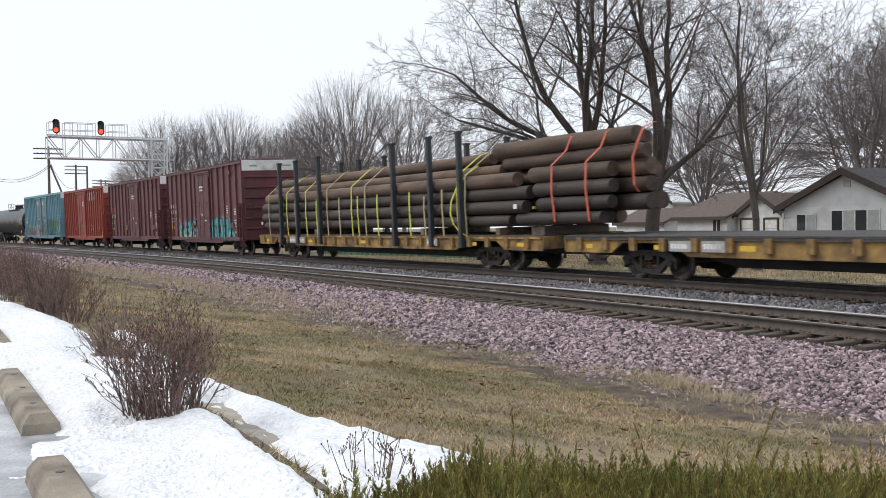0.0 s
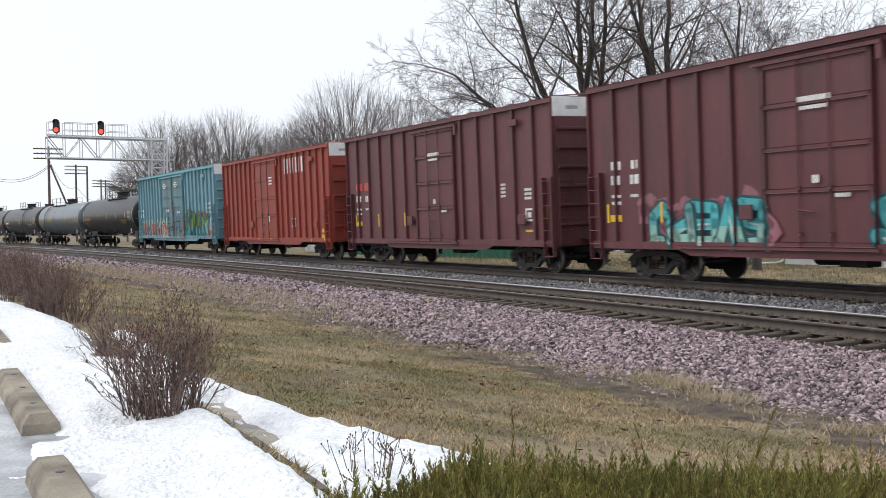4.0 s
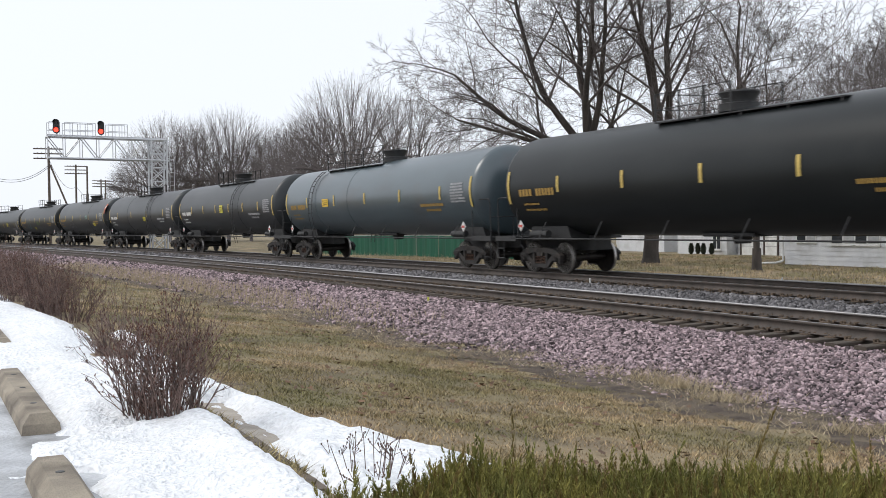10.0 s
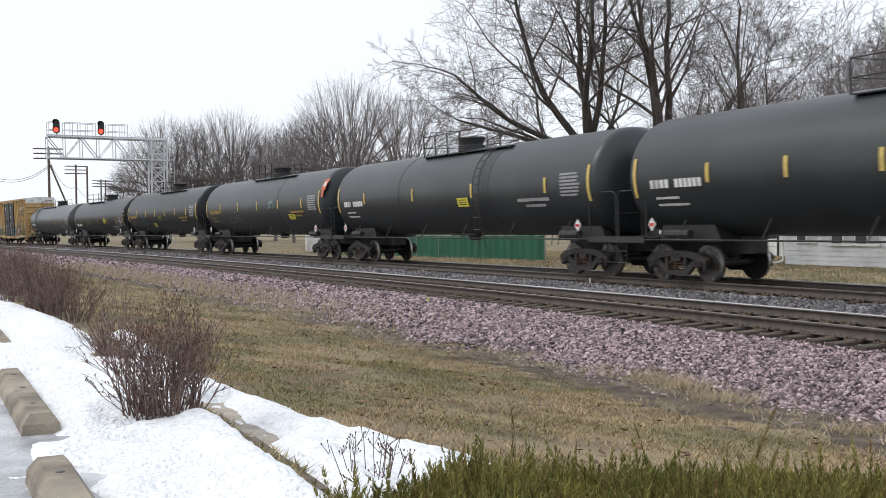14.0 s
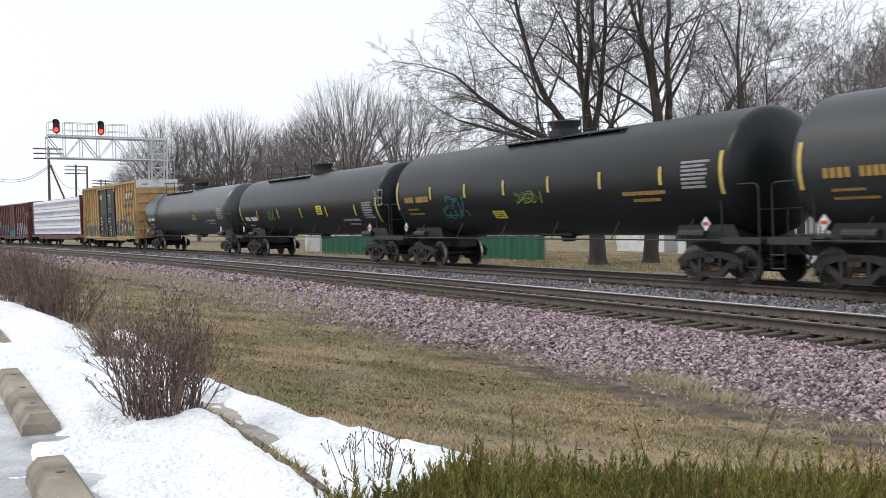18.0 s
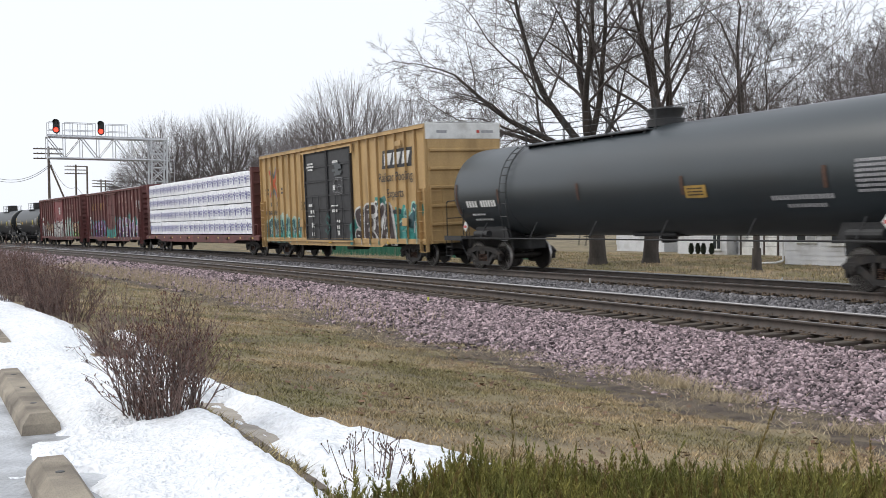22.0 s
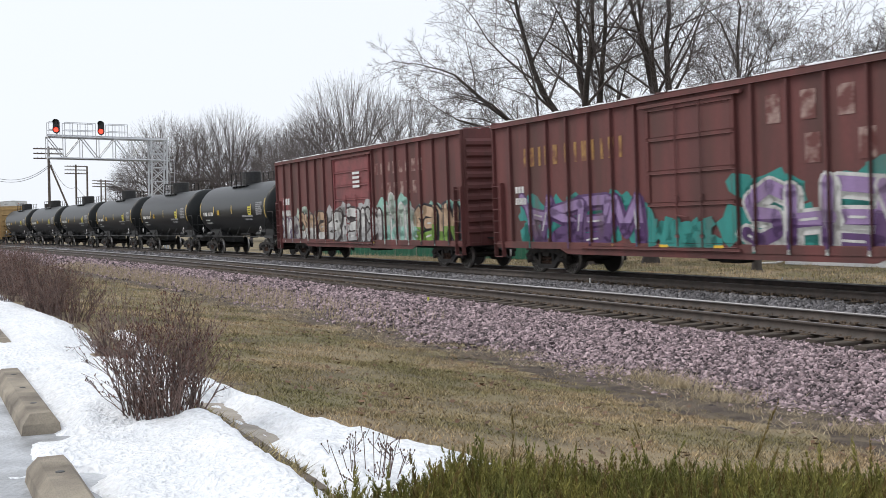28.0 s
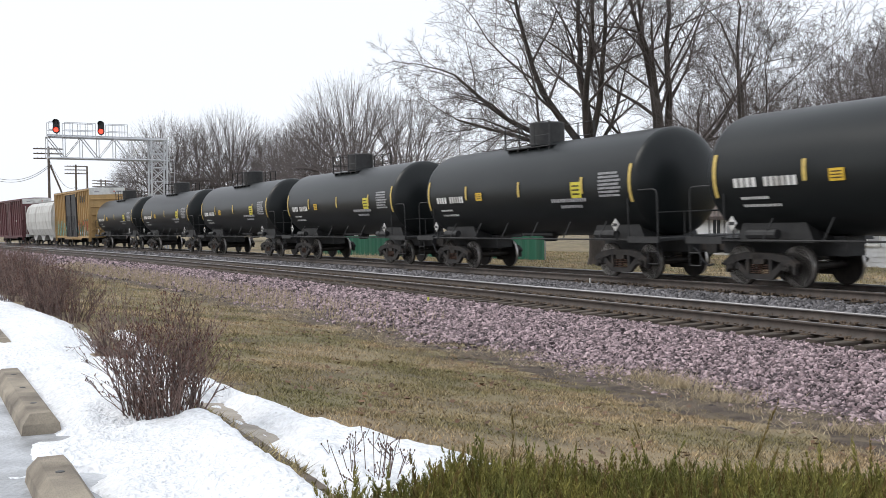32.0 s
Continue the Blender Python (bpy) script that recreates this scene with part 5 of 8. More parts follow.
def log_pile():
    """Poles laid in layers between the stakes; the upper bundle reaches far past the car's front end."""
    rng = random.Random(8)
    for layer in range(6):
        z = 1.62 + layer * 0.43 - (0, 0, 0, 0, 0.06, 0.12)[layer] + (0.0 if layer < 1 else rng.uniform(-0.02, 0.02))
        count = (6, 6, 6, 6, 5, 4)[layer]
        for i in range(count):
            r = rng.uniform(0.19, 0.25)
            y = -1.27 + 2.54 * i / 5 + rng.uniform(-0.03, 0.03)
            if layer >= 4:
                reach = 1.02 if layer == 4 else 0.72
                y = reach * (2 * i / (count - 1) - 1)
            x0 = (-12.6, -13.1, -13.2, -12.5, -11.7, -11.3)[layer] + rng.uniform(-0.25, 0.35)
            x1 = (11.2, 12.3, 12.4, 11.9, 10.4, 9.6)[layer] + rng.uniform(-0.3, 0.3)
            yield x0, x1, y, z, r
    for layer in range(6):
        z = 1.64 + layer * 0.445
        count = (4, 5, 5, 5, 4, 3)[layer]
        for i in range(count):
            r = rng.uniform(0.19, 0.27)
            y = (-1.2 if layer < 4 else -0.85) + (2.4 if layer < 4 else 1.7) * i / max(1, count - 1)
            near_end = (16.0, 16.5, 16.4, 16.4, 17.6, 17.1)[layer]
            front = near_end + rng.uniform(-0.1, 0.1) if i == 0 else (18.0 - 0.6 * i if 0 < layer < 4 else near_end - 0.75 * i) + rng.uniform(-0.4, 0.2)
            back = (11.55, 12.8, 12.55, 12.35, 10.45, 9.75)[layer] + rng.uniform(0.0, 0.2)
            yield back, min(front, 18.2), y, z, r


for x0, x1, y, z, r in log_pile():
    rr = random.Random(round(x0 * 100 + y * 10))
    sh = Shape()
    k = 14
    steps = 6
    prof = []
    for i in range(steps + 1):
        u = i / steps
        prof.append((x0 + (x1 - x0) * u, r * (1.0 - 0.08 * u) * (1 + rr.uniform(-0.015, 0.015))))
    sh.lathe([(x0, 0.02), (x0 + 0.001, r * 0.93), (x0 + 0.03, r)] + prof[1:-1] + [(x1 - 0.03, prof[-1][1]), (x1 - 0.001, prof[-1][1] * 0.93), (x1, 0.02)], 0, k, (0, y, z))
    # poles below 2.8 m mostly take the darkest tone, upper ones the browner tones
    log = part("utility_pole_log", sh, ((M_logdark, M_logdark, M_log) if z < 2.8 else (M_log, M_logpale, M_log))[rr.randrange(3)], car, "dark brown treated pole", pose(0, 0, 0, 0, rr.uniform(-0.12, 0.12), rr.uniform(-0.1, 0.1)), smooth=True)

# straps over the pile
for j, (x, full, m) in enumerate(((-11.7, 1, 1), (-9.0, 1, 0), (-7.85, 0, 1), (-6.4, 1, 0), (-5.05, 0, 0), (-3.75, 1, 1), (-2.35, 0, 1), (-1.0, 1, 0), (-0.35, 0, 0), (0.4, 1, 1), (1.6, 0, 0), (2.95, 0, 1), (4.5, 0, 0), (5.7, 0, 1), (7.1, 0, 1), (8.2, 1, 0), (8.75, 1, 1))):
    sh = Shape()
    lean = 0.25 if full else 0.05
    pts = [(x, -1.5, 1.1), (x, -1.54, 2.2), (x + lean * 0.3, -1.53, 3.15)]
    if full:
        pts += [(x + lean, -1.27, 3.42), (x + lean + 0.35, -0.93, 3.8), (x + lean + 0.55, -0.7, 3.93), (x + lean + 1.0, 0, 3.95), (x + lean + 1.3, 0.75, 3.93), (x + lean + 1.6, 1.27, 3.45), (x + lean + 1.6, 1.55, 3.1), (x + lean + 1.6, 1.5, 1.1)]
    else:
        pts = [(x, -1.5, 1.1), (x, -1.54, 2.2), (x + 0.02, -1.53, 2.75 - 0.2 * (j % 2))]
    part("strap", band(pts, 0.05), M_strapp if m else M_strapy, car, "webbing tie-down strap")
for x in (13.9, 15.6, 17.2):
    sh = Shape()
    foot = 1.55 if x < 17 else 2.3
    pts = [(x, -1.4 if x < 17 else -0.9, foot), (x, -1.5 if x < 17 else -1.05, 2.5), (x + 0.05, -1.49 if x < 17 else -1.12, 3.2), (x + 0.3, -1.15, 3.6), (x + 0.5, -1.08, 4.0), (x + 0.55, -0.72, 4.13)]
    part("strap", band(pts, 0.045), M_straporange, car, "orange webbing strap")
slack = [(9.35, -1.3, 3.45), (8.9, -1.5, 3.2), (8.35, -1.62, 2.75), (8.05, -1.68, 2.3), (8.0, -1.7, 1.9), (8.15, -1.68, 1.55), (8.5, -1.66, 1.3), (9.0, -1.62, 1.12), (9.5, -1.6, 1.1)]
part("strap", band(slack, 0.045), M_strapy, car, "slack yellow strap hanging in a loop")
for x in (-10.2, -5.6, 5.2, 10.6):
    part("dunnage", Shape().box(x - 0.12, x + 0.12, -1.4, 1.4, 1.17, 1.4, 0.015), M_logpale, car, "sawn bearer under the poles")
part("dunnage", Shape().box(12.3, 13.0, -1.2, 1.2, 1.17, 1.42, 0.02), M_tie, car)
for x, y, z in ((11.9, -1.53, 2.05), (-12.9, -1.53, 1.75)):
    part("tag", Shape().box(x - 0.1, x + 0.1, y, y + 0.03, z - 0.07, z + 0.07, 0.005), M_white, car, "white paper tag on a pole")
for x, y, z in ((12.55, -1.25, 2.0), (10.75, -1.0, 3.35), (16.3, -0.85, 3.45), (16.25, -1.2, 2.5)):
    part("tag", Shape().box(x - 0.02, x + 0.05, y - 0.05, y + 0.05, z - 0.04, z + 0.04, 0.01), M_strapy, car, "yellow end tag")

# ---- the centre-beam car with wrapped lumber ----
M_wrap = mat("white_lumber_wrap", (0.86, 0.87, 0.89), (0.78, 0.79, 0.82), 0.4, scale=1.6, bump=1.0, depth=0.05, fine=4, rnd=0.04, spec=0.6)
M_navy = mat("navy_print", (0.1, 0.1, 0.3), (0.13, 0.13, 0.34), 0.5, scale=6)
M_print = mat("blue_print", (0.25, 0.25, 0.42), (0.32, 0.32, 0.48), 0.5, scale=6)
car, half = start_car("centerbeam_flat_car", -147.3, -123.0, "dark red centre-beam car with white-wrapped lumber stacks", "flat car", "freight cars")
part("deck", Shape().box(-half, half, -1.5, 1.5, 1.0, 1.12, 0.01), M_oldred, car)
for side in (-1, 1):
    part("side_sill", Shape().prism([(-half, 1.06), (half, 1.06), (half, 0.86), (half - 3.6, 0.86), (half - 4.4, 0.7), (-half + 4.4, 0.7), (-half + 3.6, 0.86), (-half, 0.86)], 1, side * 1.47, side * 1.55), M_oldred, car)
lum0, lum1 = -half + 1.0, half - 1.25
for k, x in ((-1, lum0 - 0.05), (1, lum1 + 0.05)):
    part("bulkhead", Shape().box(x - 0.24 * (k < 0), x + 0.24 * (k > 0), -1.5, 1.5, 1.05, 4.72, 0.03), M_oldred, car, "dark red steel bulkhead")
    bh = Shape()
    for y in (-1.46, -0.5, 0.5, 1.46):
        bh.box(x + k * 0.24, x + k * 0.36, y - 0.06, y + 0.06, 1.1, 4.7, 0.01)
    for z in (1.5, 2.1, 2.7, 3.3, 3.9, 4.5):
        bh.box(x + k * 0.24, x + k * 0.34, -1.5, 1.5, z - 0.06, z + 0.06, 0.01)
    part("bulkhead_frame", bh, M_oldred, car)
    part("grab_iron", Shape().path([(x + k * 0.5, -1.5, 1.1), (x + k * 0.5, -1.5, 1.7), (x + k * 0.9, -1.5, 1.7), (x + k * 0.9, -1.5, 1.1)], 0.02, 5), M_oldred, car)
beam = Shape().box(lum0, lum1, -0.3, 0.3, 4.6, 4.74, 0.02)
for i in range(15):
    x = lum0 + 0.3 + (lum1 - lum0 - 0.6) * i / 14
    beam.box(x - 0.07, x + 0.07, -0.1, 0.1, 1.1, 4.6)
part("centre_beam", beam, M_oldred, car)
part("centre_sill", Shape().box(-half - 0.2, half + 0.2, -0.3, 0.3, 0.58, 1.0, 0.03), M_under, car)
add_trucks(car, half, half - 2.4, half + 0.05)


rng = random.Random(3)
split = [lum0, lum0 + 3.1, lum0 + 6.6, lum0 + 9.9, lum0 + 14.1, lum1]
for col in range(5):
    for row in range(4):
        x0, x1 = split[col] + 0.015, split[col + 1] - 0.015
        z0 = 1.17 + row * 0.855
        for side in (-1, 1):
            dx, dz = rng.uniform(-0.03, 0.03), rng.uniform(-0.01, 0.012)
            sh = Shape()
            nx, pts = 14, []
            for i in range(nx + 1):
                u = i / nx
                bulge = 0.014 * math.sin(u * 9 + col * 3 + row) + rng.uniform(-0.011, 0.008)
                sag = 0.016 * math.sin(u * 14 + row * 2 + col) + rng.uniform(-0.012, 0.01)
                pts += [(x0 + (x1 - x0) * u, side * 0.16, z0), (x0 + (x1 - x0) * u, side * (1.45 + bulge), z0 + 0.015), (x0 + (x1 - x0) * u, side * (1.462 + bulge), z0 + 0.4),
                        (x0 + (x1 - x0) * u, side * (1.44 + bulge), z0 + 0.80 + sag), (x0 + (x1 - x0) * u, side * (1.38 + bulge), z0 + 0.835 + sag), (x0 + (x1 - x0) * u, side * 0.16, z0 + 0.84)]
            f = [(i * 6 + j, i * 6 + (j + 1) % 6, i * 6 + 6 + (j + 1) % 6, i * 6 + 6 + j) for i in range(nx) for j in range(6)]
            f += [(5, 4, 3, 2, 1, 0), tuple(nx * 6 + j for j in range(6))]
            sh.add(pts, f)
            ob = part("wrapped_lumber_pack", sh, M_wrap, car, "white plastic-wrapped pack of lumber", pose(dx, 0, dz), smooth=True)
            if side < 0:
                emblem, words = [], []
                n = max(2, round((x1 - x0) / 0.95))
                for i in range(n):
                    u = x0 + (x1 - x0) * (i + 0.3) / n
                    w = z0 + 0.4
                    emblem += [[(u, w + 0.25), (u - 0.1, w + 0.17), (u, w + 0.1), (u + 0.1, w + 0.17)], [(u - 0.22, w + 0.16), (u - 0.2, w + 0.06), (u, w - 0.06), (u, w + 0.05)], [(u + 0.22, w + 0.16), (u + 0.2, w + 0.06), (u, w - 0.06), (u, w + 0.05)],
                               [(u - 0.05, w + 0.02), (u + 0.05, w + 0.02), (u + 0.08, w - 0.22), (u - 0.08, w - 0.18)]]
                    words += bars(u + 0.27, w + 0.13, 6, 0.05, 0.1, 0.3) + bars(u + 0.27, w - 0.02, 7, 0.045, 0.1, 0.3) + [rect(u + 0.42, w - 0.14, 0.24, 0.025), rect(u + 0.7, z0 + 0.42, 0.012, 0.74)]
                e = paint("printed_emblem", emblem, M_navy, ob, lambda a, b: [(-half, half, lambda z: -1.49)], 1)
                e["kind"] = "stuff"
                e = paint("lettering", words, M_print, ob, lambda a, b: [(-half, half, lambda z: -1.49)], 1)
for i in range(12):
    x = -half + 1 + (2 * half - 2) * i / 11
    paint("reflector", [rect(x, 0.98, 0.22, 0.08)], M_stripe, car, lambda a, b: [(-half, half, lambda z: -1.552)], 1)
    if i % 2:
        part("winch", Shape().box(x - 0.5, x - 0.2, -1.62, -1.5, 0.88, 1.02, 0.02), M_rust, car)

# ---- the pale covered hopper near the tail ----
M_hopper = mat("pale_grey_hopper", (0.6, 0.6, 0.58), (0.5, 0.5, 0.48), 0.55, scale=2, dirt=(0.25, 0.22, 0.2), dirt_amount=0.3, stretch=(1, 1, 0.3))
car, half = start_car("covered_hopper", -310.2, -295.6, "pale grey covered hopper with rounded sides", "hopper car", "freight cars")
sec = [(-1.25, 1.05), (-1.5, 1.7), (-1.58, 2.5), (-1.55, 3.4), (-1.35, 4.1), (-0.9, 4.45), (0, 4.55), (0.9, 4.45), (1.35, 4.1), (1.55, 3.4), (1.58, 2.5), (1.5, 1.7), (1.25, 1.05)]
part("hopper_body", Shape().prism(sec, 0, -half + 0.9, half - 0.9), M_hopper, car)
for k in (-1, 0, 1):
    part("discharge_bay", Shape().prism([(k * 4.0 - 1.9, 1.5), (k * 4.0 + 1.9, 1.5), (k * 4.0 + 0.4, 0.5), (k * 4.0 - 0.4, 0.5)], 1, -1.1, 1.1), M_hopper, car)
part("roof_walk", Shape().box(-half + 0.8, half - 0.8, -0.3, 0.3, 4.6, 4.65).box(-half + 1.5, half - 1.5, -0.25, 0.25, 4.5, 4.62), M_roof, car)
for k in (-1, 1):
    part("end_slope", Shape().prism([(k * (half - 0.9), 4.3), (k * half, 1.1), (k * (half - 2.4), 1.05)], 1, -1.2, 1.2), M_hopper, car)
    part("end_frame", Shape().box(k * half - 0.08, k * half + 0.08, -1.5, 1.5, 0.85, 1.15, 0.02).box(k * (half - 0.1) - 0.05, k * (half - 0.1) + 0.05, -1.45, -1.38, 1.1, 4.3).box(k * (half - 0.1) - 0.05, k * (half - 0.1) + 0.05, 1.38, 1.45, 1.1, 4.3), M_hopper, car)
part("centre_sill", Shape().box(-half - 0.2, half + 0.2, -0.3, 0.3, 0.65, 1.0, 0.03), M_under, car)
add_trucks(car, half, half - 1.6, half + 0.05)

# ---- bare trees ----
def tubes(P, Q, R1, R2, n):
    """Tapered tubes from arrays of end points and radii."""
    P, Q = np.asarray(P, float), np.asarray(Q, float)
    d = Q - P
    d /= np.maximum(np.linalg.norm(d, axis=1, keepdims=True), 1e-9)
    ref = np.where(np.abs(d[:, 2:3]) < 0.9, np.array([[0, 0, 1.0]]), np.array([[1.0, 0, 0]]))
    u = np.cross(d, ref)
    u /= np.linalg.norm(u, axis=1, keepdims=True)
    w = np.cross(d, u)
    a = np.arange(n) * 2 * np.pi / n
    ring = u[:, None, :] * np.cos(a)[None, :, None] + w[:, None, :] * np.sin(a)[None, :, None]
    v = np.concatenate([P[:, None, :] + ring * np.asarray(R1)[:, None, None], Q[:, None, :] + ring * np.asarray(R2)[:, None, None]], axis=1)
    k = (np.arange(len(P)) * 2 * n)[:, None, None]
    i = np.arange(n)
    f = np.stack([i, (i + 1) % n, n + (i + 1) % n, n + i], axis=1)[None] + k
    return v.reshape(-1, 3), f.reshape(-1, 4)


class Grower:
    """Grows limbs: each bends and thins, and carries side shoots along its length that are shorter towards its tip."""

    def __init__(self, seed, wobble=0.1, lift=0.04, shoots=(7, 6, 5, 4), angle=(0.5, 0.95), ratio=0.55, segs=(7, 5, 4, 3, 2), floor=0.006, slim=0.5):
        self.rng = random.Random(seed)
        self.wobble, self.lift, self.shoots, self.angle, self.ratio = wobble, lift, shoots, angle, ratio
        self.segs, self.floor, self.slim = segs, floor, slim
        self.rows = []

    def limb(self, p, d, length, r, level):
        g = self.rng
        p, d = Vector(p), Vector(d).normalized()
        n = self.segs[min(level, len(self.segs)) - 1]
        nodes = [(p.copy(), d.copy(), r)]
        r_end = r * (0.32 if level < 3 else 0.45)
        for i in range(n):
            d = (d + Vector((g.gauss(0, 1), g.gauss(0, 1), g.gauss(0, 1))) * self.wobble + Vector((0, 0, self.lift))).normalized()
            q = p + d * (length / n)
            ra, rb = r + (r_end - r) * i / n, r + (r_end - r) * (i + 1) / n
            self.rows.append((tuple(p), tuple(q), max(ra, self.floor), max(rb, self.floor * 0.8), level))
            p = q
            nodes.append((p.copy(), d.copy(), rb))
        if level > len(self.shoots):
            return
        count = self.shoots[level - 1]
        spin = g.uniform(0, 6.283)
        for k in range(count + 1):
            u = 1.0 if k == count else 0.24 + 0.74 * (k + g.uniform(0.1, 0.9)) / count
            w = min(u * n, n - 1e-6)
            (a, da, ra), (b, db, rb) = nodes[int(w)], nodes[int(w) + 1]
            f = w - int(w)
            e = db
            spin += 2.4 + g.uniform(-0.5, 0.5)
            perp = e.orthogonal().normalized()
            perp.rotate(Matrix.Rotation(spin, 3, e))
            ang = g.uniform(*self.angle) * (0.45 if k == count else 1.0)
            nd = e * math.cos(ang) + perp * math.sin(ang)
            self.limb(a.lerp(b, f), nd, length * self.ratio * (1.25 - 0.55 * u) * g.uniform(0.7, 1.2), (ra + (rb - ra) * f) * self.slim * g.uniform(0.8, 1.1) * (1.5 if k == count else 1), level + 1)

    def meshes(self, name, split, bark, twig):
        out = []
        rows = self.rows
        for title, sel, mat_, n in (("trunk", [r for r in rows if r[4] < split], bark, 8), ("crown", [r for r in rows if r[4] >= split], twig, 0)):
            vs, fs, off = [], [], 0
            groups = [(sel, 8)] if n else [([r for r in sel if r[2] > 0.04], 5), ([r for r in sel if r[2] <= 0.04], 3)]
            for rs, k in groups:
                if not rs:
                    continue
                v, f = tubes([r[0] for r in rs], [r[1] for r in rs], [r[2] for r in rs], [r[3] for r in rs], k)
                vs.append(v)
                fs.append(f + off)
                off += len(v)
            me = fast_mesh(title, np.concatenate(vs), np.concatenate(fs), mat_)
            me.polygons.foreach_set("use_smooth", [True] * len(me.polygons))
            out.append(me)
        return out


PIC_LEFT = Vector((-0.434, -0.901, 0))


def set_tree(x, y, meshes, label, turn=0.0, size=1.0, group="bare trees"):
    t = thing("tree", pose(x, y, turf(x, y) - 0.05, 0, 0, turn), label, "tree", group)
    for me, nm in zip(meshes, ("trunk", "crown")):
        ob = part(nm, me, M_bark, t)
        ob.scale = (size, size, size)
    return t


def big_tree(seed, stems, trunk_r, trunk_h, lean=0.0, shoots=(8, 6, 5, 5), floor=0.0072, wood=None):
    """A bole that parts into given stems: (to the left, away, up, length, girth, height on the bole, droop or rise)."""
    g = Grower(seed, wobble=0.1, shoots=shoots, angle=(0.5, 1.1), ratio=0.52, floor=floor, slim=0.56, segs=(7, 5, 3, 2, 1))
    away = Vector((-0.901, 0.434, 0))
    flare = [(0, 1.35), (trunk_h * 0.06, 1.12), (trunk_h * 0.16, 1.0), (trunk_h * 0.5, 0.93), (trunk_h, 0.85)]
    for (a, ra), (b, rb) in zip(flare, flare[1:]):
        g.rows.append((tuple(PIC_LEFT * (lean * a * a) + Vector((0, 0, a))), tuple(PIC_LEFT * (lean * b * b) + Vector((0, 0, b + 0.05))), trunk_r * ra, trunk_r * rb, 0))
    for l, d, u, length, share, at, rise in stems:
        g.lift = rise
        g.limb(PIC_LEFT * (lean * at * at) + Vector((0, 0, at)), PIC_LEFT * l + away * d + Vector((0, 0, u)), length, trunk_r * share, 1)
    return g.meshes("tree", 2, wood or M_bark, wood or M_twig)


set_tree(-43.9, 29.6, big_tree(101, [(0.75, 0.1, 1.0, 9.6, 0.5, 5.2, 0.03), (1.0, -0.35, 0.75, 8.2, 0.46, 4.9, -0.02), (1.3, 0.2, 0.75, 7.4, 0.36, 4.6, -0.03), (0.35, -0.3, 1.0, 9.0, 0.48, 5.6, 0.03),
                                     (0.06, 0.2, 1.0, 9.2, 0.56, 5.8, 0.02), (-0.12, -0.2, 1.0, 8.4, 0.46, 5.8, 0.03), (1.1, 0.4, 0.45, 6.0, 0.28, 5.2, 0.05), (-0.5, 0.3, 0.9, 5.5, 0.3, 5.0, 0.05)], 0.4, 5.8, 0.012),
         "large bare shade tree with spreading grey limbs")
set_tree(-42.8, 32.0, big_tree(102, [(0.16, 0.1, 1.0, 9.5, 0.6, 4.4, 0.02), (-0.04, -0.2, 1.0, 9.5, 0.55, 4.6, 0.02), (-0.32, 0.1, 1.0, 9.4, 0.62, 4.2, 0.02), (-0.75, -0.2, 0.85, 7.4, 0.42, 3.8, 0.03), (-1.0, 0.2, 0.6, 6.0, 0.3, 4.4, 0.05), (0.5, 0.4, 0.9, 6.0, 0.32, 4.4, 0.05)], 0.37, 4.6, -0.02, (6, 5, 5, 4)),
         "tall bare tree with upright and leaning stems")
set_tree(-33.1, 30.0, big_tree(103, [(0.1, 0.0, 1.0, 10.0, 0.62, 0.7, 0.01), (-0.1, 0.1, 1.0, 10.0, 0.6, 0.7, 0.01), (-0.35, -0.3, 1.0, 5.5, 0.3, 3.0, 0.03)], 0.2, 0.9, 0.0, (9, 6, 5, 5)), "slender bare tree forked near the ground beside the white house")
T4 = big_tree(106, [(0.2, 0, 1, 8, 0.6, 3.0, 0.02), (-0.4, 0.2, 1, 7.5, 0.5, 3.0, 0.03), (0.6, 0.2, 1, 7, 0.4, 2.8, 0.04), (-0.1, -0.4, 1, 8, 0.5, 3.0, 0.02)], 0.26, 3.2, 0.0, (7, 5, 4, 4), 0.009, M_hazewood)
T5 = big_tree(105, [(0.3, 0, 1, 8, 0.55, 2.6, 0.02), (-0.45, 0.2, 1, 8, 0.55, 2.6, 0.03), (0.0, 0.4, 1, 8, 0.45, 2.6, 0.02)], 0.3, 2.8, 0.0, (7, 5, 4, 4), 0.009, M_hazewood)
set_tree(-48.5, 52.0, T4, "bare tree behind the garage", 60, 1.0)
set_tree(-43.0, 47.5, T4, "bare tree between the house and the wood", 200, 0.95)
set_tree(-40.4, 47.5, T5, "thick-trunked bare tree behind the white house", 0, 1.0)
set_tree(-36.5, 49.5, T4, "bare tree between the house and the wood", 130, 0.9)

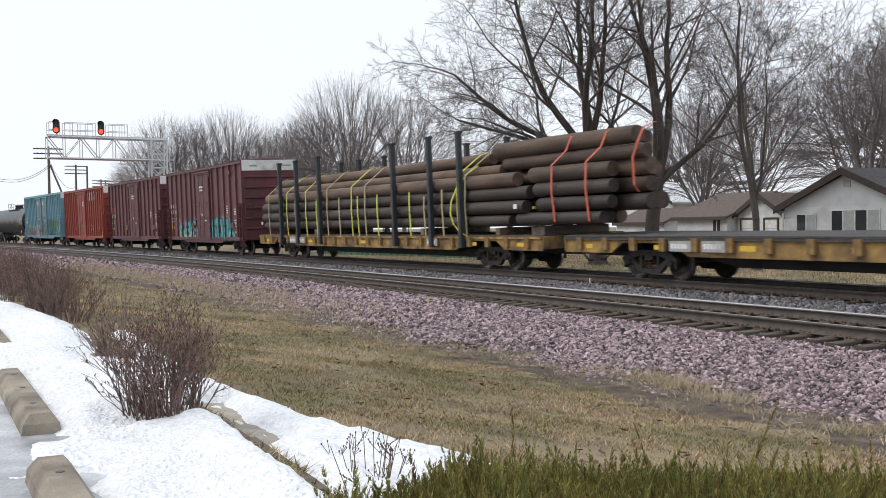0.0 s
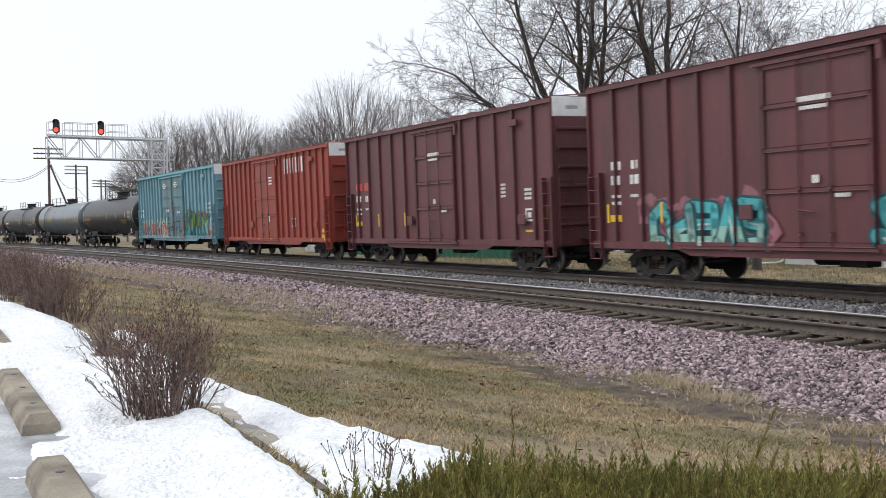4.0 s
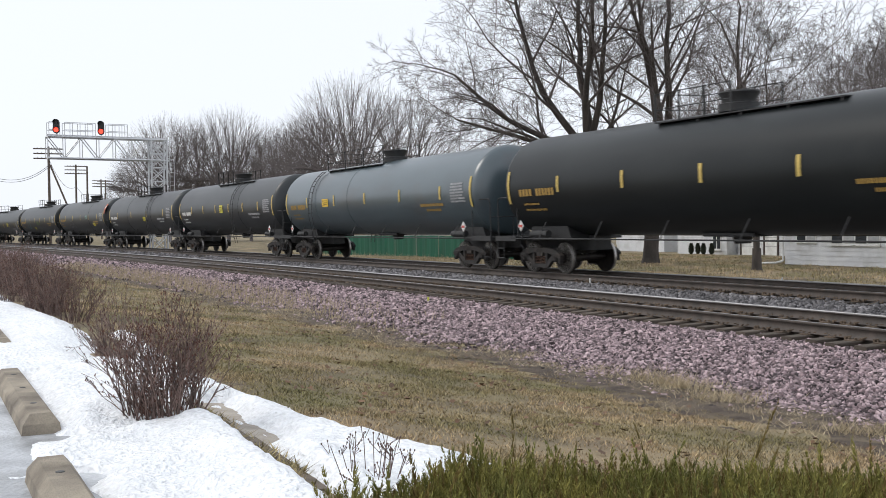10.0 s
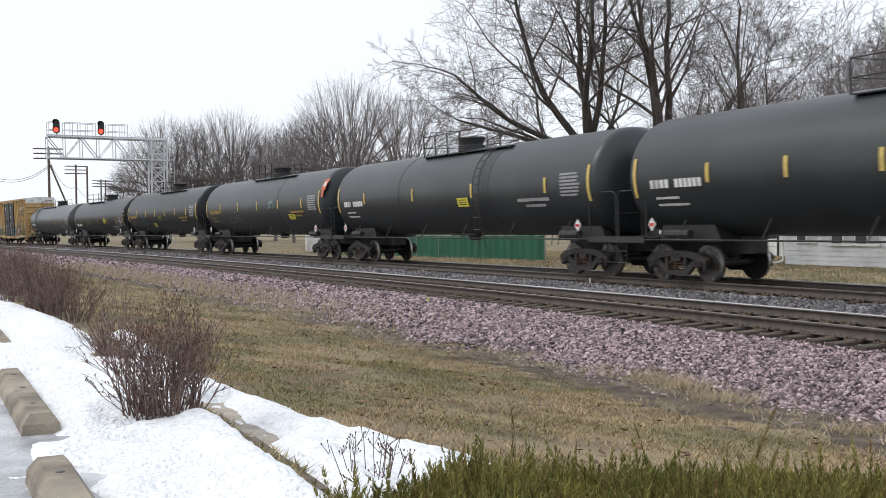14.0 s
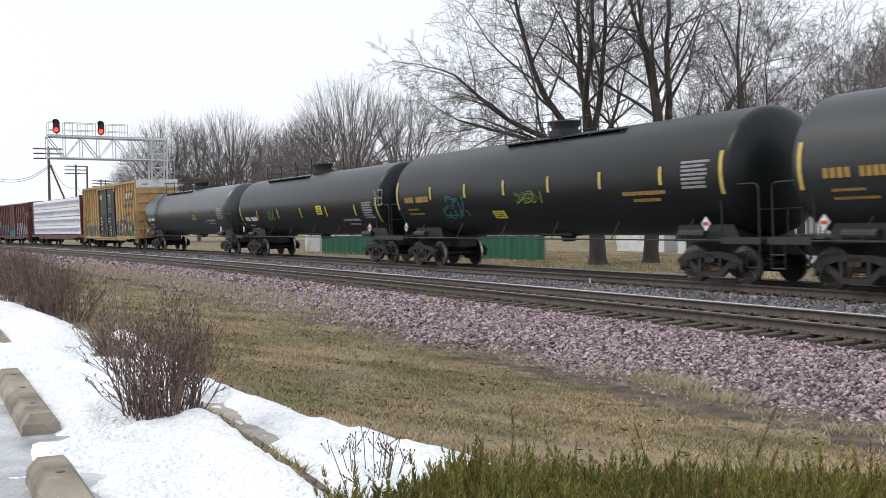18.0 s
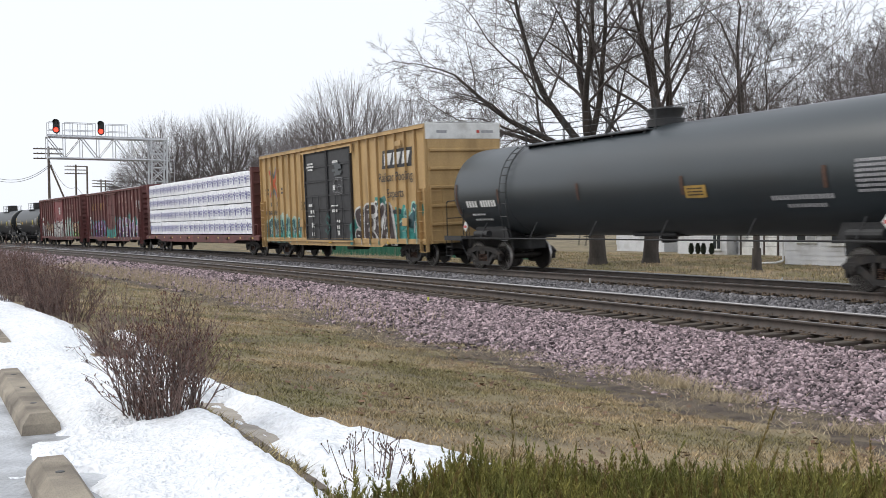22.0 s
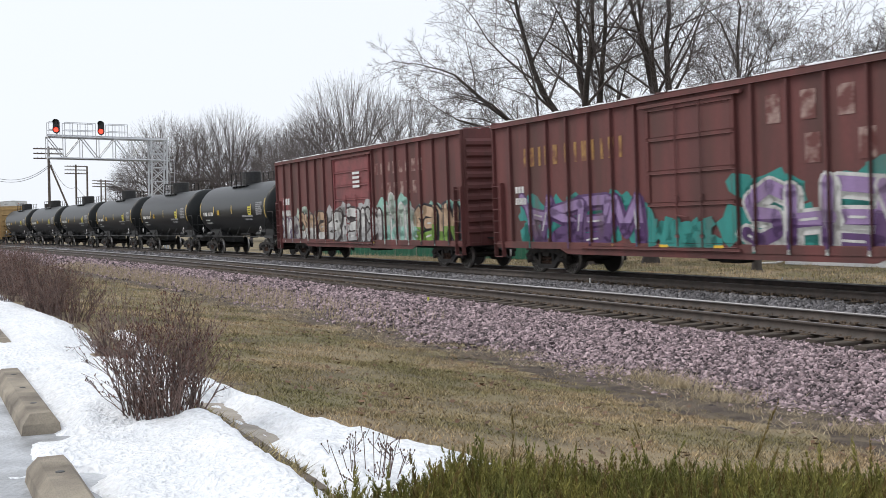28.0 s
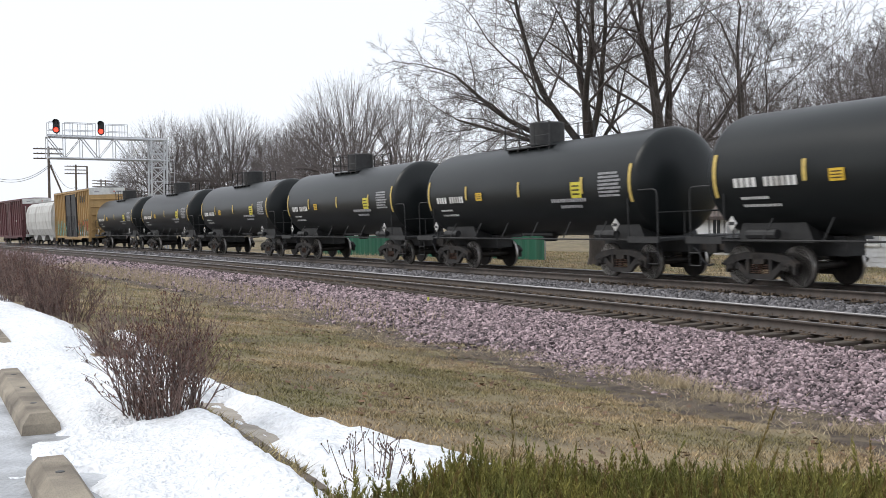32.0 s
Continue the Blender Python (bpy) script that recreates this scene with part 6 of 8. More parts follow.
# upright, many-stemmed trees farther off, and a grey wood behind the houses
def vase(seed, height):
    """A tree of many upright stems that part again and again and end together on a rounded crown."""
    g = Grower(seed)
    rng = g.rng

    def crown(d, s):
        s *= 1.0 + 0.07 * noise.noise(Vector(d) * 2.3 + Vector((seed, 0, 0)))
        return Vector((0.44 * d[0] * s, 0.44 * d[1] * s, 0.4 + 0.58 * d[2] * s)) * height

    older = [(Vector((0, 0, 1)), [Vector((0, 0, -0.2)), Vector((0, 0, 0.06 * height)), Vector((0, 0, 0.2 * height))])]
    for level, count, r, near, far, n, low in ((1, 11, 0.15, 0.38, 0.55, 5, 0.1), (2, 70, 0.06, 0.62, 0.8, 4, -0.15), (3, 400, 0.024, 0.8, 0.98, 3, -0.35), (4, 2300, 0.0125, 0.8, 1.04, 2, -0.45)):
        made = []
        for i in range(count):
            z = low + (1 - low) * (i + 0.5) / count
            a = 2.39996 * i + rng.uniform(-0.2, 0.2)
            w = math.sqrt(max(0.0, 1 - z * z))
            d = Vector((w * math.cos(a), w * math.sin(a), z))
            parent = max(older, key=lambda o: o[0].dot(d) + rng.uniform(0, 0.03))[1]
            u = rng.uniform(0.3, 0.98) * (len(parent) - 1)
            k = min(int(u), len(parent) - 2)
            p = parent[k].lerp(parent[k + 1], u - k)
            q = crown(d, rng.uniform(near, far))
            if q.z < p.z + 0.1:
                q.z = p.z + rng.uniform(0.1, 0.5)
            c = p + (parent[k + 1] - parent[k]).normalized() * (q - p).length * 0.35 + Vector((0, 0, -0.04 * (q - p).length))
            pts = [p * (1 - t) ** 2 + c * 2 * t * (1 - t) + q * t * t for t in (j / n for j in range(n + 1))]
            pts = [pts[0]] + [v + Vector((rng.gauss(0, 1), rng.gauss(0, 1), rng.gauss(0, 1))) * 0.012 * (q - p).length for v in pts[1:]]
            for j in range(n):
                g.rows.append((tuple(pts[j]), tuple(pts[j + 1]), r * (1 - 0.55 * j / n), r * (1 - 0.55 * (j + 1) / n), level))
            made.append((d, pts))
        older = made
    g.rows.append(((0, 0, -0.2), (0, 0, 0.22 * height), 0.3, 0.2, 1))
    return g.meshes("tree", 2, M_hazewood, M_hazewood)


V1, V2, V3 = vase(201, 19), vase(202, 19), vase(203, 19)
FAR = [(-98.6, 37.4, V1, 0.94), (-111.9, 48.9, V2, 0.98), (-107.1, 35.9, V3, 0.78), (-121.4, 43.0, V1, 0.90), (-167.2, 33.2, V2, 1.10), (-172.2, 38.9, V3, 1.10),
       (-160.2, 40.7, V1, 1.13), (-166.6, 46.0, V2, 0.98), (-175.6, 31.9, V3, 0.90), (-155.2, 46.6, V1, 0.98), (-180.4, 28.9, V2, 0.60), (-134.7, 42.9, V3, 0.80)]
for i, (x, y, v, k) in enumerate(FAR):
    set_tree(x, y, v, "bare grey many-stemmed tree beyond the line", i * 67, k, "far trees")
WOOD = [(-54, 59, V2, 0.8), (-46, 60, V3, 0.82), (-56, 68, V2, 0.95), (-46, 70, V1, 1.0), (-38, 60, V3, 0.85), (-88, 70, V3, 0.8), (-41, 68, V2, 0.95), (-50, 76, V3, 1.05),
        (-68, 56, V1, 0.7), (-74, 67, V2, 0.85)]
for i, (x, y, v, k) in enumerate(WOOD):
    set_tree(x, y, v, "bare grey tree in the wood behind the houses", 40 + i * 83, k, "far trees")

# ---- red-stemmed shrubs along the car park ----
M_redtwig = mat("red_brown_stem", (0.24, 0.165, 0.14), (0.115, 0.08, 0.07), 0.8, scale=6, island=0.5)
M_bud = mat("dry_bud", (0.14, 0.06, 0.04), (0.085, 0.04, 0.03), 0.9, scale=8, island=0.3)


def shrub(seed, stems, h, spread, foot=0.22):
    """Stout stems from a broad foot, arching up into fine twigs with dry buds."""
    g = Grower(seed, wobble=0.13, lift=0.07, shoots=(3, 2), angle=(0.25, 0.7), ratio=0.5, segs=(6, 3, 2), floor=0.0024, slim=0.62)
    for _ in range(stems):
        a, k = g.rng.uniform(0, 6.283), math.sqrt(g.rng.uniform(0.02, 1))
        tall = (g.rng.uniform(0.6, 1.0) if g.rng.random() < 0.75 else g.rng.uniform(0.2, 0.45)) * (1.0 - 0.25 * k * k)
        g.limb((foot * k * math.cos(a), foot * k * math.sin(a), 0), (k * spread * math.cos(a), k * spread * math.sin(a), 1), h * tall * 0.82, g.rng.uniform(0.005, 0.0105), 1)
    rows = g.rows
    v, f = tubes([r[0] for r in rows], [r[1] for r in rows], [r[2] for r in rows], [r[3] for r in rows], 3)
    stems_me = fast_mesh("stems", v, f, M_redtwig)
    tips = [r for r in rows if r[4] >= 2 and g.rng.random() < 0.34]
    v, f = tubes([r[1] for r in tips], [tuple(np.add(r[1], (g.rng.uniform(-0.012, 0.012), g.rng.uniform(-0.012, 0.012), g.rng.uniform(0.006, 0.022)))) for r in tips], [0.0062] * len(tips), [0.002] * len(tips), 4)
    return stems_me, fast_mesh("buds", v, f, M_bud)


SH = [shrub(301, 125, 1.0, 0.27, 0.26), shrub(302, 46, 1.0, 0.5), shrub(303, 54, 1.0, 0.5, 0.3)]
SHRUBS = [(-7.46, 1.41, 0, 0.92, 0), (-11.1, 1.66, 1, 0.8, 40), (-17.2, 1.85, 2, 1.0, 100), (-18.6, 1.62, 0, 1.05, 160), (-19.8, 1.9, 1, 1.0, 220), (-22.2, 1.34, 2, 1.12, 300), (-24.6, 1.6, 0, 1.15, 20), (-27.0, 1.35, 1, 1.15, 80),
          (-30.0, 1.5, 0, 1.15, 200)]
for x, y, k, size, turn in SHRUBS:
    sh = thing("shrub", pose(x, y, turf(x, y) - 0.02, 0, 0, turn), "leafless red-brown shrub in the snow", "shrub", "shrubs by the car park")
    for me, nm in zip(SH[k], ("branching", "bud_growth")):
        ob = part(nm, me, M_redtwig, sh)
        ob["kind"] = "stuff"
        ob.scale = (size, size, size)

# ---- car park: asphalt, kerb, wheel stops and old snow ----
M_slush = mat("slushy_ice", (0.62, 0.64, 0.67), (0.34, 0.35, 0.37), 0.35, scale=2.2, bump=0.6, fine=30, dirt=(0.12, 0.12, 0.12), dirt_amount=0.45, dirt_scale=1.5)
lot = new("car_park", ribbon_sheet("car_park", stations([(-70, -30, 10), (-30, 10, 20)]), stations([(-30, 1.55, 10)]), 0.006, M_slush))
tagged(lot, "wet asphalt car park under melting snow", "pavement", kind="structure")
kerb = Shape()
for i in range(6):
    x = -5.25 - i * 1.5
    y = 1.78 - x * x / 2 / RADIUS
    kerb.prism([(x - 1.49, y - 0.09), (x, y - 0.09), (x, y + 0.09), (x - 1.49, y + 0.09)], 2, -0.3, 0.005 + 0.006 * math.sin(i * 2.3))
rk = random.Random(4)
kerb.v = [(a + rk.uniform(-0.02, 0.02), b + rk.uniform(-0.02, 0.02), c + rk.uniform(-0.01, 0.01)) for a, b, c in kerb.v]
kerb_ob = part("kerb", kerb, M_kerb)
tagged(kerb_ob, "worn concrete kerb between car park and lawn", "kerb", kind="structure")
gutter = new("gutter", ribbon_sheet("gutter", stations([(-12, 3, 30)]), [1.87, 2.1, 2.4], 0.012, M_gutter))
tagged(gutter, "damp concrete strip behind the kerb", "pavement", kind="structure")


def wheel_stop(x0, x1, y, turn):
    """A cast concrete bar with bevelled flanks and ends, and the holes of its pins."""
    ws = thing("wheel_stop", pose((x0 + x1) / 2, y, 0.025, 0, 0, turn), "weathered tan concrete wheel stop on the car park", "wheel stop", "wheel stops")
    h = abs(x1 - x0) / 2
    sh = Shape()
    low = [(-h, -0.125), (h, -0.125), (h, 0.125), (-h, 0.125)]
    mid = [(-h, -0.115, 0.07), (h, -0.115, 0.07), (h, 0.115, 0.07), (-h, 0.115, 0.07)]
    top = [(-h + 0.05, -0.065, 0.135), (h - 0.05, -0.065, 0.135), (h - 0.05, 0.065, 0.135), (-h + 0.05, 0.065, 0.135)]
    v = [(a, b, 0) for a, b in low] + mid + top
    f = [(0, 1, 5, 4), (1, 2, 6, 5), (2, 3, 7, 6), (3, 0, 4, 7), (4, 5, 9, 8), (5, 6, 10, 9), (6, 7, 11, 10), (7, 4, 8, 11), (8, 9, 10, 11), (3, 2, 1, 0)]
    sh.add(v, f)
    part("bar", sh, M_concrete, ws)
    for u in (-0.62, 0.0, 0.62):
        part("pin_hole", Shape().lathe([(0.134, 0.024), (0.1385, 0.022), (0.139, 0.002)], 2, 10, (u * h, 0, 0)), M_asphalt, ws)
    return ws


wheel_stop(-10.1, -7.4, 0.6, 0.8)
wheel_stop(-6.05, -3.55, 0.56, 0.8)
wheel_stop(-15.6, -12.9, 0.66, 0.8)

EDGE = [(-60, 0.9), (-30, 0.95), (-22.5, 1.1), (-20.0, 1.5), (-17.0, 1.78), (-14.0, 1.82), (-12.9, 1.72), (-11.8, 1.5), (-11.2, 1.55), (-10.6, 2.0), (-9.9, 2.3), (-8.7, 2.5), (-7.2, 2.66), (-6.4, 2.95), (-5.6, 3.1), (-5.0, 2.9), (10, 2.3)]


def snow_depth(x, y):
    e = np.interp(x, [p[0] for p in EDGE], [p[1] for p in EDGE])
    n1 = noise.noise(Vector((x * 0.9, y * 0.9, 7)))
    n2 = noise.noise(Vector((x * 3.2, y * 3.2, 2)))
    n3 = noise.noise(Vector((x * 9, y * 9, 5)))
    d = min(0.12, (e - y) * 0.32) + 0.035 * n1 + 0.03 * n2 + 0.022 * n3 + 0.008 * noise.noise(Vector((x * 21, y * 21, 8)))
    for ax, ay, w in ((-14.6, 2.3, 0.8), (-12.9, 2.22, 1.0), (-11.3, 2.12, 0.9)):
        g = math.hypot((x - ax) / w, (y - ay) / 0.2)
        if g < 1.4:
            d = max(d, 0.1 * (1 - g) + 0.03 * n2 + 0.02 * n3)
    if x > -8.4:
        k = 1.78 + 0.05 * n1
        band = 0.17 + 0.05 * n2
        if abs(y - k) < band:
            d -= 0.2 * (1 - abs(y - k) / band)
        if 1.85 < y < 2.45 and x > -8.9:
            d -= (0.13 + 0.05 * n1 + 0.07 * n2) * max(0, 1 - abs(y - 1.98 - 0.1 * n1) / 0.22) * max(0.0, min(1.0, (-6.2 - x) / 0.5))
    for x0, x1, sy in ((-10.0, -7.35, 0.6), (-5.95, -3.3, 0.56), (-15.6, -12.9, 0.66)):
        if x0 - 0.15 < x < x1 + 0.25 and abs(y - sy) < 0.26:
            d -= 0.12 * (1 - abs(y - sy) / 0.26) + 0.02
    if y < 0.5:
        d -= 0.1 + 0.07 * n1 + 0.05 * n2
    if -7.3 < x < -5.9 and y < 1.2:
        d -= 0.075 * (1 + 0.5 * n1) * max(0, 1 - (y - 0.4) / 0.9)
    if x > -7.4 and y < 1.5:
        d -= max(0.0, 0.05 + 0.09 * n2 + 0.05 * n1) * min(1.0, (1.5 - y) / 0.3) * min(1.0, (x + 7.4) / 0.3)
    dd = math.hypot(x + 7.53, y - 1.4)
    if dd < 0.5:
        d -= 0.1 * (1 - dd / 0.5)
    return d


xs = np.concatenate([np.arange(-60, -20, 0.4), np.arange(-20, -11, 0.12), np.arange(-11, -2.0, 0.045), np.arange(-2.0, 14, 0.4)])
ys = np.concatenate([np.arange(-9, -0.5, 0.4), np.arange(-0.5, 3.5, 0.045)])
pts = np.array([(x, y, turf(x, y) + snow_depth(x, y)) for x in xs for y in ys])
ny = len(ys)
ii, jj = np.meshgrid(np.arange(len(xs) - 1), np.arange(ny - 1), indexing="ij")
k = (ii * ny + jj).ravel()
quads = np.stack([k, k + ny, k + ny + 1, k + 1], axis=1)
me = fast_mesh("snow", pts, quads, M_snow)
me.polygons.foreach_set("use_smooth", [True] * len(me.polygons))
tagged(new("snow", me), "old crusted snow melting on the car park and lawn edge", "snow", kind="structure")


# ---- loose stone, grass and weeds ----
def scatter(s0, s1, v0, v1, per_m2, rng):
    n = int((s1 - s0) * (v1 - v0) * per_m2)
    s, v = rng.uniform(s0, s1, n), rng.uniform(v0, v1, n)
    a, r = s / RADIUS, RADIUS + v - D_FAR
    x, y = r * np.sin(a), D_FAR - RADIUS + r * np.cos(a)
    z = np.interp(v, [p[0] for p in PROFILE], [p[1] for p in PROFILE])
    return np.stack([x, y, z], axis=1), v


def stone_mesh(name, spots, sizes, rng, material):
    """Angular stones: blocks with jittered corners, each turned its own way."""
    n = len(spots)
    base = np.array([(x, y, z) for x in (-1, 1) for y in (-1, 1) for z in (-1, 1)], float) * 0.72
    v = base[None] * rng.uniform(0.62, 1.25, (n, 1, 3)) + rng.normal(0, 0.2, (n, 8, 3))
    q = rng.normal(0, 1, (n, 4))
    q /= np.linalg.norm(q, axis=1, keepdims=True)
    w, x, y, z = q.T
    turn = np.stack([np.stack([1 - 2 * (y * y + z * z), 2 * (x * y - z * w), 2 * (x * z + y * w)], 1), np.stack([2 * (x * y + z * w), 1 - 2 * (x * x + z * z), 2 * (y * z - x * w)], 1),
                     np.stack([2 * (x * z - y * w), 2 * (y * z + x * w), 1 - 2 * (x * x + y * y)], 1)], 1)
    v = np.einsum("nij,nkj->nki", turn, v) * sizes[:, None, None] + spots[:, None, :]
    f = np.array([(0, 1, 3), (0, 3, 2), (4, 6, 7), (4, 7, 5), (0, 4, 5), (0, 5, 1), (2, 3, 7), (2, 7, 6), (0, 2, 6), (0, 6, 4), (1, 5, 7), (1, 7, 3)])
    f = f[None] + (np.arange(n) * 8)[:, None, None]
    return fast_mesh(name, v.reshape(-1, 3), f.reshape(-1, 3), material)


rng = np.random.default_rng(12)
parts_, sizes = [], []
for s0, s1, dens, k in ((-15, -5, 680, 0.83), (-22, -15, 450, 0.95), (-32, -22, 210, 1.2), (-60, -32, 80, 1.5), (-130, -60, 16, 2.3)):
    p, v = scatter(s0, s1, 8.1, 12.25, dens, rng)
    keep = rng.uniform(0, 1, len(p)) < np.clip((v - 8.95 + 0.3 * np.sin(p[:, 0] * 1.3 + 1.0) + 0.22 * np.sin(p[:, 0] * 3.7) + rng.normal(0, 0.3, len(p))) / 0.7, 0.035, 1)
    p[:, 2] += rng.uniform(0.0, 0.03, len(p)) * np.clip(v - 9.2, 0, 1)
    parts_.append(p[keep])
    sizes.append(rng.uniform(0.021, 0.047, keep.sum()) * k)
    p, v = scatter(s0, s1, 12.25, 14.9, dens * 0.35, rng)
    p[:, 2] += 0.01
    parts_.append(p)
    sizes.append(rng.uniform(0.025, 0.045, len(p)) * k)
ob = new("ballast_stones", stone_mesh("ballast_stones", np.concatenate(parts_) + [0, 0, 0.012], np.concatenate(sizes), rng, M_stone))
tagged(ob, "loose pinkish-grey crushed stones on the shoulder", "stones", kind="stuff")
parts_, sizes = [], []
for s0, s1, dens, k in ((-34, -12, 150, 1.2), (-62, -34, 50, 1.6), (-130, -62, 10, 2.4)):
    p, v = scatter(s0, s1, 14.8, 17.0, dens, rng)
    parts_.append(p)
    sizes.append(rng.uniform(0.024, 0.05, len(p)) * k)
    p, v = scatter(s0, s1, 19.3, 21.4, dens * 0.4, rng)
    parts_.append(p)
    sizes.append(rng.uniform(0.024, 0.05, len(p)) * k)
ob = new("ballast_stones", stone_mesh("ballast_stones", np.concatenate(parts_) + [0, 0, 0.012], np.concatenate(sizes), rng, M_darkstone))
tagged(ob, "loose sooty grey crushed stones between the tracks", "stones", kind="stuff")


def blades(name, spots, heights, width, lean, rng, material):
    """Single blades of grass: narrow bent triangles."""
    n = len(spots)
    a = rng.uniform(0, 6.283, n)
    side = np.stack([np.cos(a), np.sin(a), np.zeros(n)], 1)
    b = rng.uniform(0, 6.283, n)
    tip = np.stack([np.cos(b) * lean * heights * rng.uniform(0.2, 1.4, n), np.sin(b) * lean * heights * rng.uniform(0.2, 1.4, n), heights], 1)
    w = width * rng.uniform(0.6, 1.4, n)[:, None]
    v = np.stack([spots - side * w, spots + side * w, spots + tip], 1)
    f = np.arange(n * 3).reshape(n, 3)
    return fast_mesh(name, v.reshape(-1, 3), f, material)


def lay(p):
    p[:, 2] = [turf(x, y) for x, y, _ in p]
    return p


spots, hs = [], []
for s0, s1, v0, v1, dens, h in ((-14, -4, 2.4, 9.2, 1900, 0.026), (-24, -14, 2.2, 9.2, 760, 0.036), (-48, -24, 2.0, 9.2, 170, 0.07), (-90, -48, 2, 9.5, 25, 0.12)):
    p, v = scatter(s0, s1, v0, v1, dens, rng)
    e = np.interp(p[:, 0], [q[0] for q in EDGE], [q[1] for q in EDGE])
    patch = np.array([noise.noise(Vector((x * 0.8, y * 0.8, 3))) for x, y, _ in p])
    keep = (p[:, 1] > e - 0.03) & (rng.uniform(-0.55, 0.6, len(p)) < patch + 0.34 - 0.9 * (v > 7.85 + 0.45 * patch))
    p = lay(p[keep])
    spots.append(p)
    tuft = np.array([noise.noise(Vector((x * 2.3, y * 2.3, 6))) + 0.6 * noise.noise(Vector((x * 6.1, y * 6.1, 2))) for x, y, _ in p])
    hs.append(rng.uniform(0.4, 1.3, len(p)) * h * np.clip(1.0 + 1.3 * tuft, 0.35, 2.3))
ob = new("grass", blades("grass", np.concatenate(spots), np.concatenate(hs), 0.0055, 0.9, rng, M_blade))
tagged(ob, "short brown and dull green winter grass", "grass", kind="stuff")
spots, hs = [], []
p, v = scatter(-70, -21, 8.6, 10.4, 90, rng)
keep = rng.uniform(0, 1, len(p)) < np.clip((-p[:, 0] - 19) / 14, 0, 1)
spots.append(lay(p[keep]))
hs.append(rng.uniform(0.1, 0.38, keep.sum()))
p, v = scatter(-45, -11, 21.4, 24, 60, rng)
spots.append(lay(p))
hs.append(rng.uniform(0.08, 0.3, len(p)))
p, v = scatter(-78, -45, 25.6, 27.6, 60, rng)
spots.append(lay(p))
hs.append(rng.uniform(0.1, 0.5, len(p)))
p, v = scatter(-64, -10, 22, 42, 55, rng)
far_lawn = lay(p)
ob = new("grass", blades("grass", far_lawn, rng.uniform(0.03, 0.12, len(p)), 0.016, 0.8, rng, M_blade))
tagged(ob, "dull green and straw-coloured lawn before the houses", "grass", kind="stuff")
ob = new("dry_grass", blades("dry_grass", np.concatenate(spots), np.concatenate(hs), 0.008, 0.35, rng, M_straw))
tagged(ob, "dry straw-coloured weeds along the line", "grass", kind="stuff")
for i, (x, y, n, h) in enumerate(((-13.1, 8.9, 130, 0.16), (-12.6, 8.75, 100, 0.14), (-12.1, 8.95, 200, 0.26), (-11.8, 9.05, 120, 0.2), (-11.25, 8.85, 260, 0.3), (-10.95, 8.95, 120, 0.2), (-10.15, 8.5, 200, 0.2), (-9.95, 8.8, 170, 0.22), (-9.3, 8.3, 90, 0.12), (-7.95, 8.35, 200, 0.2), (-7.75, 8.6, 200, 0.2), (-15.2, 8.9, 90, 0.14))):
    k = rng.normal(0, 0.14, (n, 3)) + [x, y, 0]
    ob = new("dry_grass_tuft", blades("dry_grass_tuft", lay(k), rng.uniform(0.15, 1.0, n) * h, 0.0045, 0.95, rng, M_straw))
    tagged(ob, "bleached tuft of dry grass at the ballast's foot", "grass tuft", "dry grass tufts", "stuff")

# scattered straw on the bare soil
p, v = scatter(-40, -4, 7.4, 9.5, 420, rng)
patch = np.array([noise.noise(Vector((x * 1.1, y * 1.1, 14))) for x, y, _ in p])
p = lay(p[patch > rng.uniform(-0.2, 0.35, len(p))])
ob = new("dead_grass", blades("dead_grass", p, rng.uniform(0.02, 0.09, len(p)), 0.006, 2.2, rng, M_straw))
tagged(ob, "flattened dead grass on the bare soil", "grass", kind="stuff")

# dead grass and litter along the kerb
n = 1500
kx = rng.uniform(-8.6, -5.3, n)
k = np.stack([kx, 1.73 - kx * kx / 2 / RADIUS + rng.normal(0, 0.06, n) + 0.05 * np.sin(kx * 4), np.zeros(n)], 1)
k = lay(k)
k[:, 2] += 0.015
ob = new("kerb_grass", blades("kerb_grass", k, rng.uniform(0.015, 0.07, n), 0.007, 1.6, rng, M_blade))
tagged(ob, "matted dead grass and dirt along the kerb", "grass", kind="stuff")

# fallen leaves on the lawn
M_leaf = mat("dead_leaf", (0.17, 0.095, 0.05), (0.11, 0.065, 0.04), 0.85, scale=5, island=0.4)
p, v = scatter(-26, -5, 3.0, 8.8, 22, rng)
patch = np.array([noise.noise(Vector((x * 0.9, y * 0.9, 9))) for x, y, _ in p])
p = lay(p[(patch > rng.uniform(-0.15, 0.45, len(p))) & (p[:, 1] > np.interp(p[:, 0], [q[0] for q in EDGE], [q[1] for q in EDGE]) + 0.1)])
n = len(p)
a = rng.uniform(0, 6.283, n)
u = np.stack([np.cos(a), np.sin(a), rng.uniform(-0.4, 0.4, n)], 1) * rng.uniform(0.025, 0.055, n)[:, None]
w = np.stack([-np.sin(a), np.cos(a), rng.uniform(-0.5, 0.5, n)], 1) * rng.uniform(0.015, 0.035, n)[:, None]
q = p + np.array([0, 0, 0.03])
v = np.stack([q - u, q - w * 0.9, q + u, q + w], 1)
ob = new("fallen_leaves", fast_mesh("fallen_leaves", v.reshape(-1, 3), np.arange(n * 4).reshape(n, 4), M_leaf))
tagged(ob, "curled brown fallen leaves in the grass", "leaves", kind="stuff")

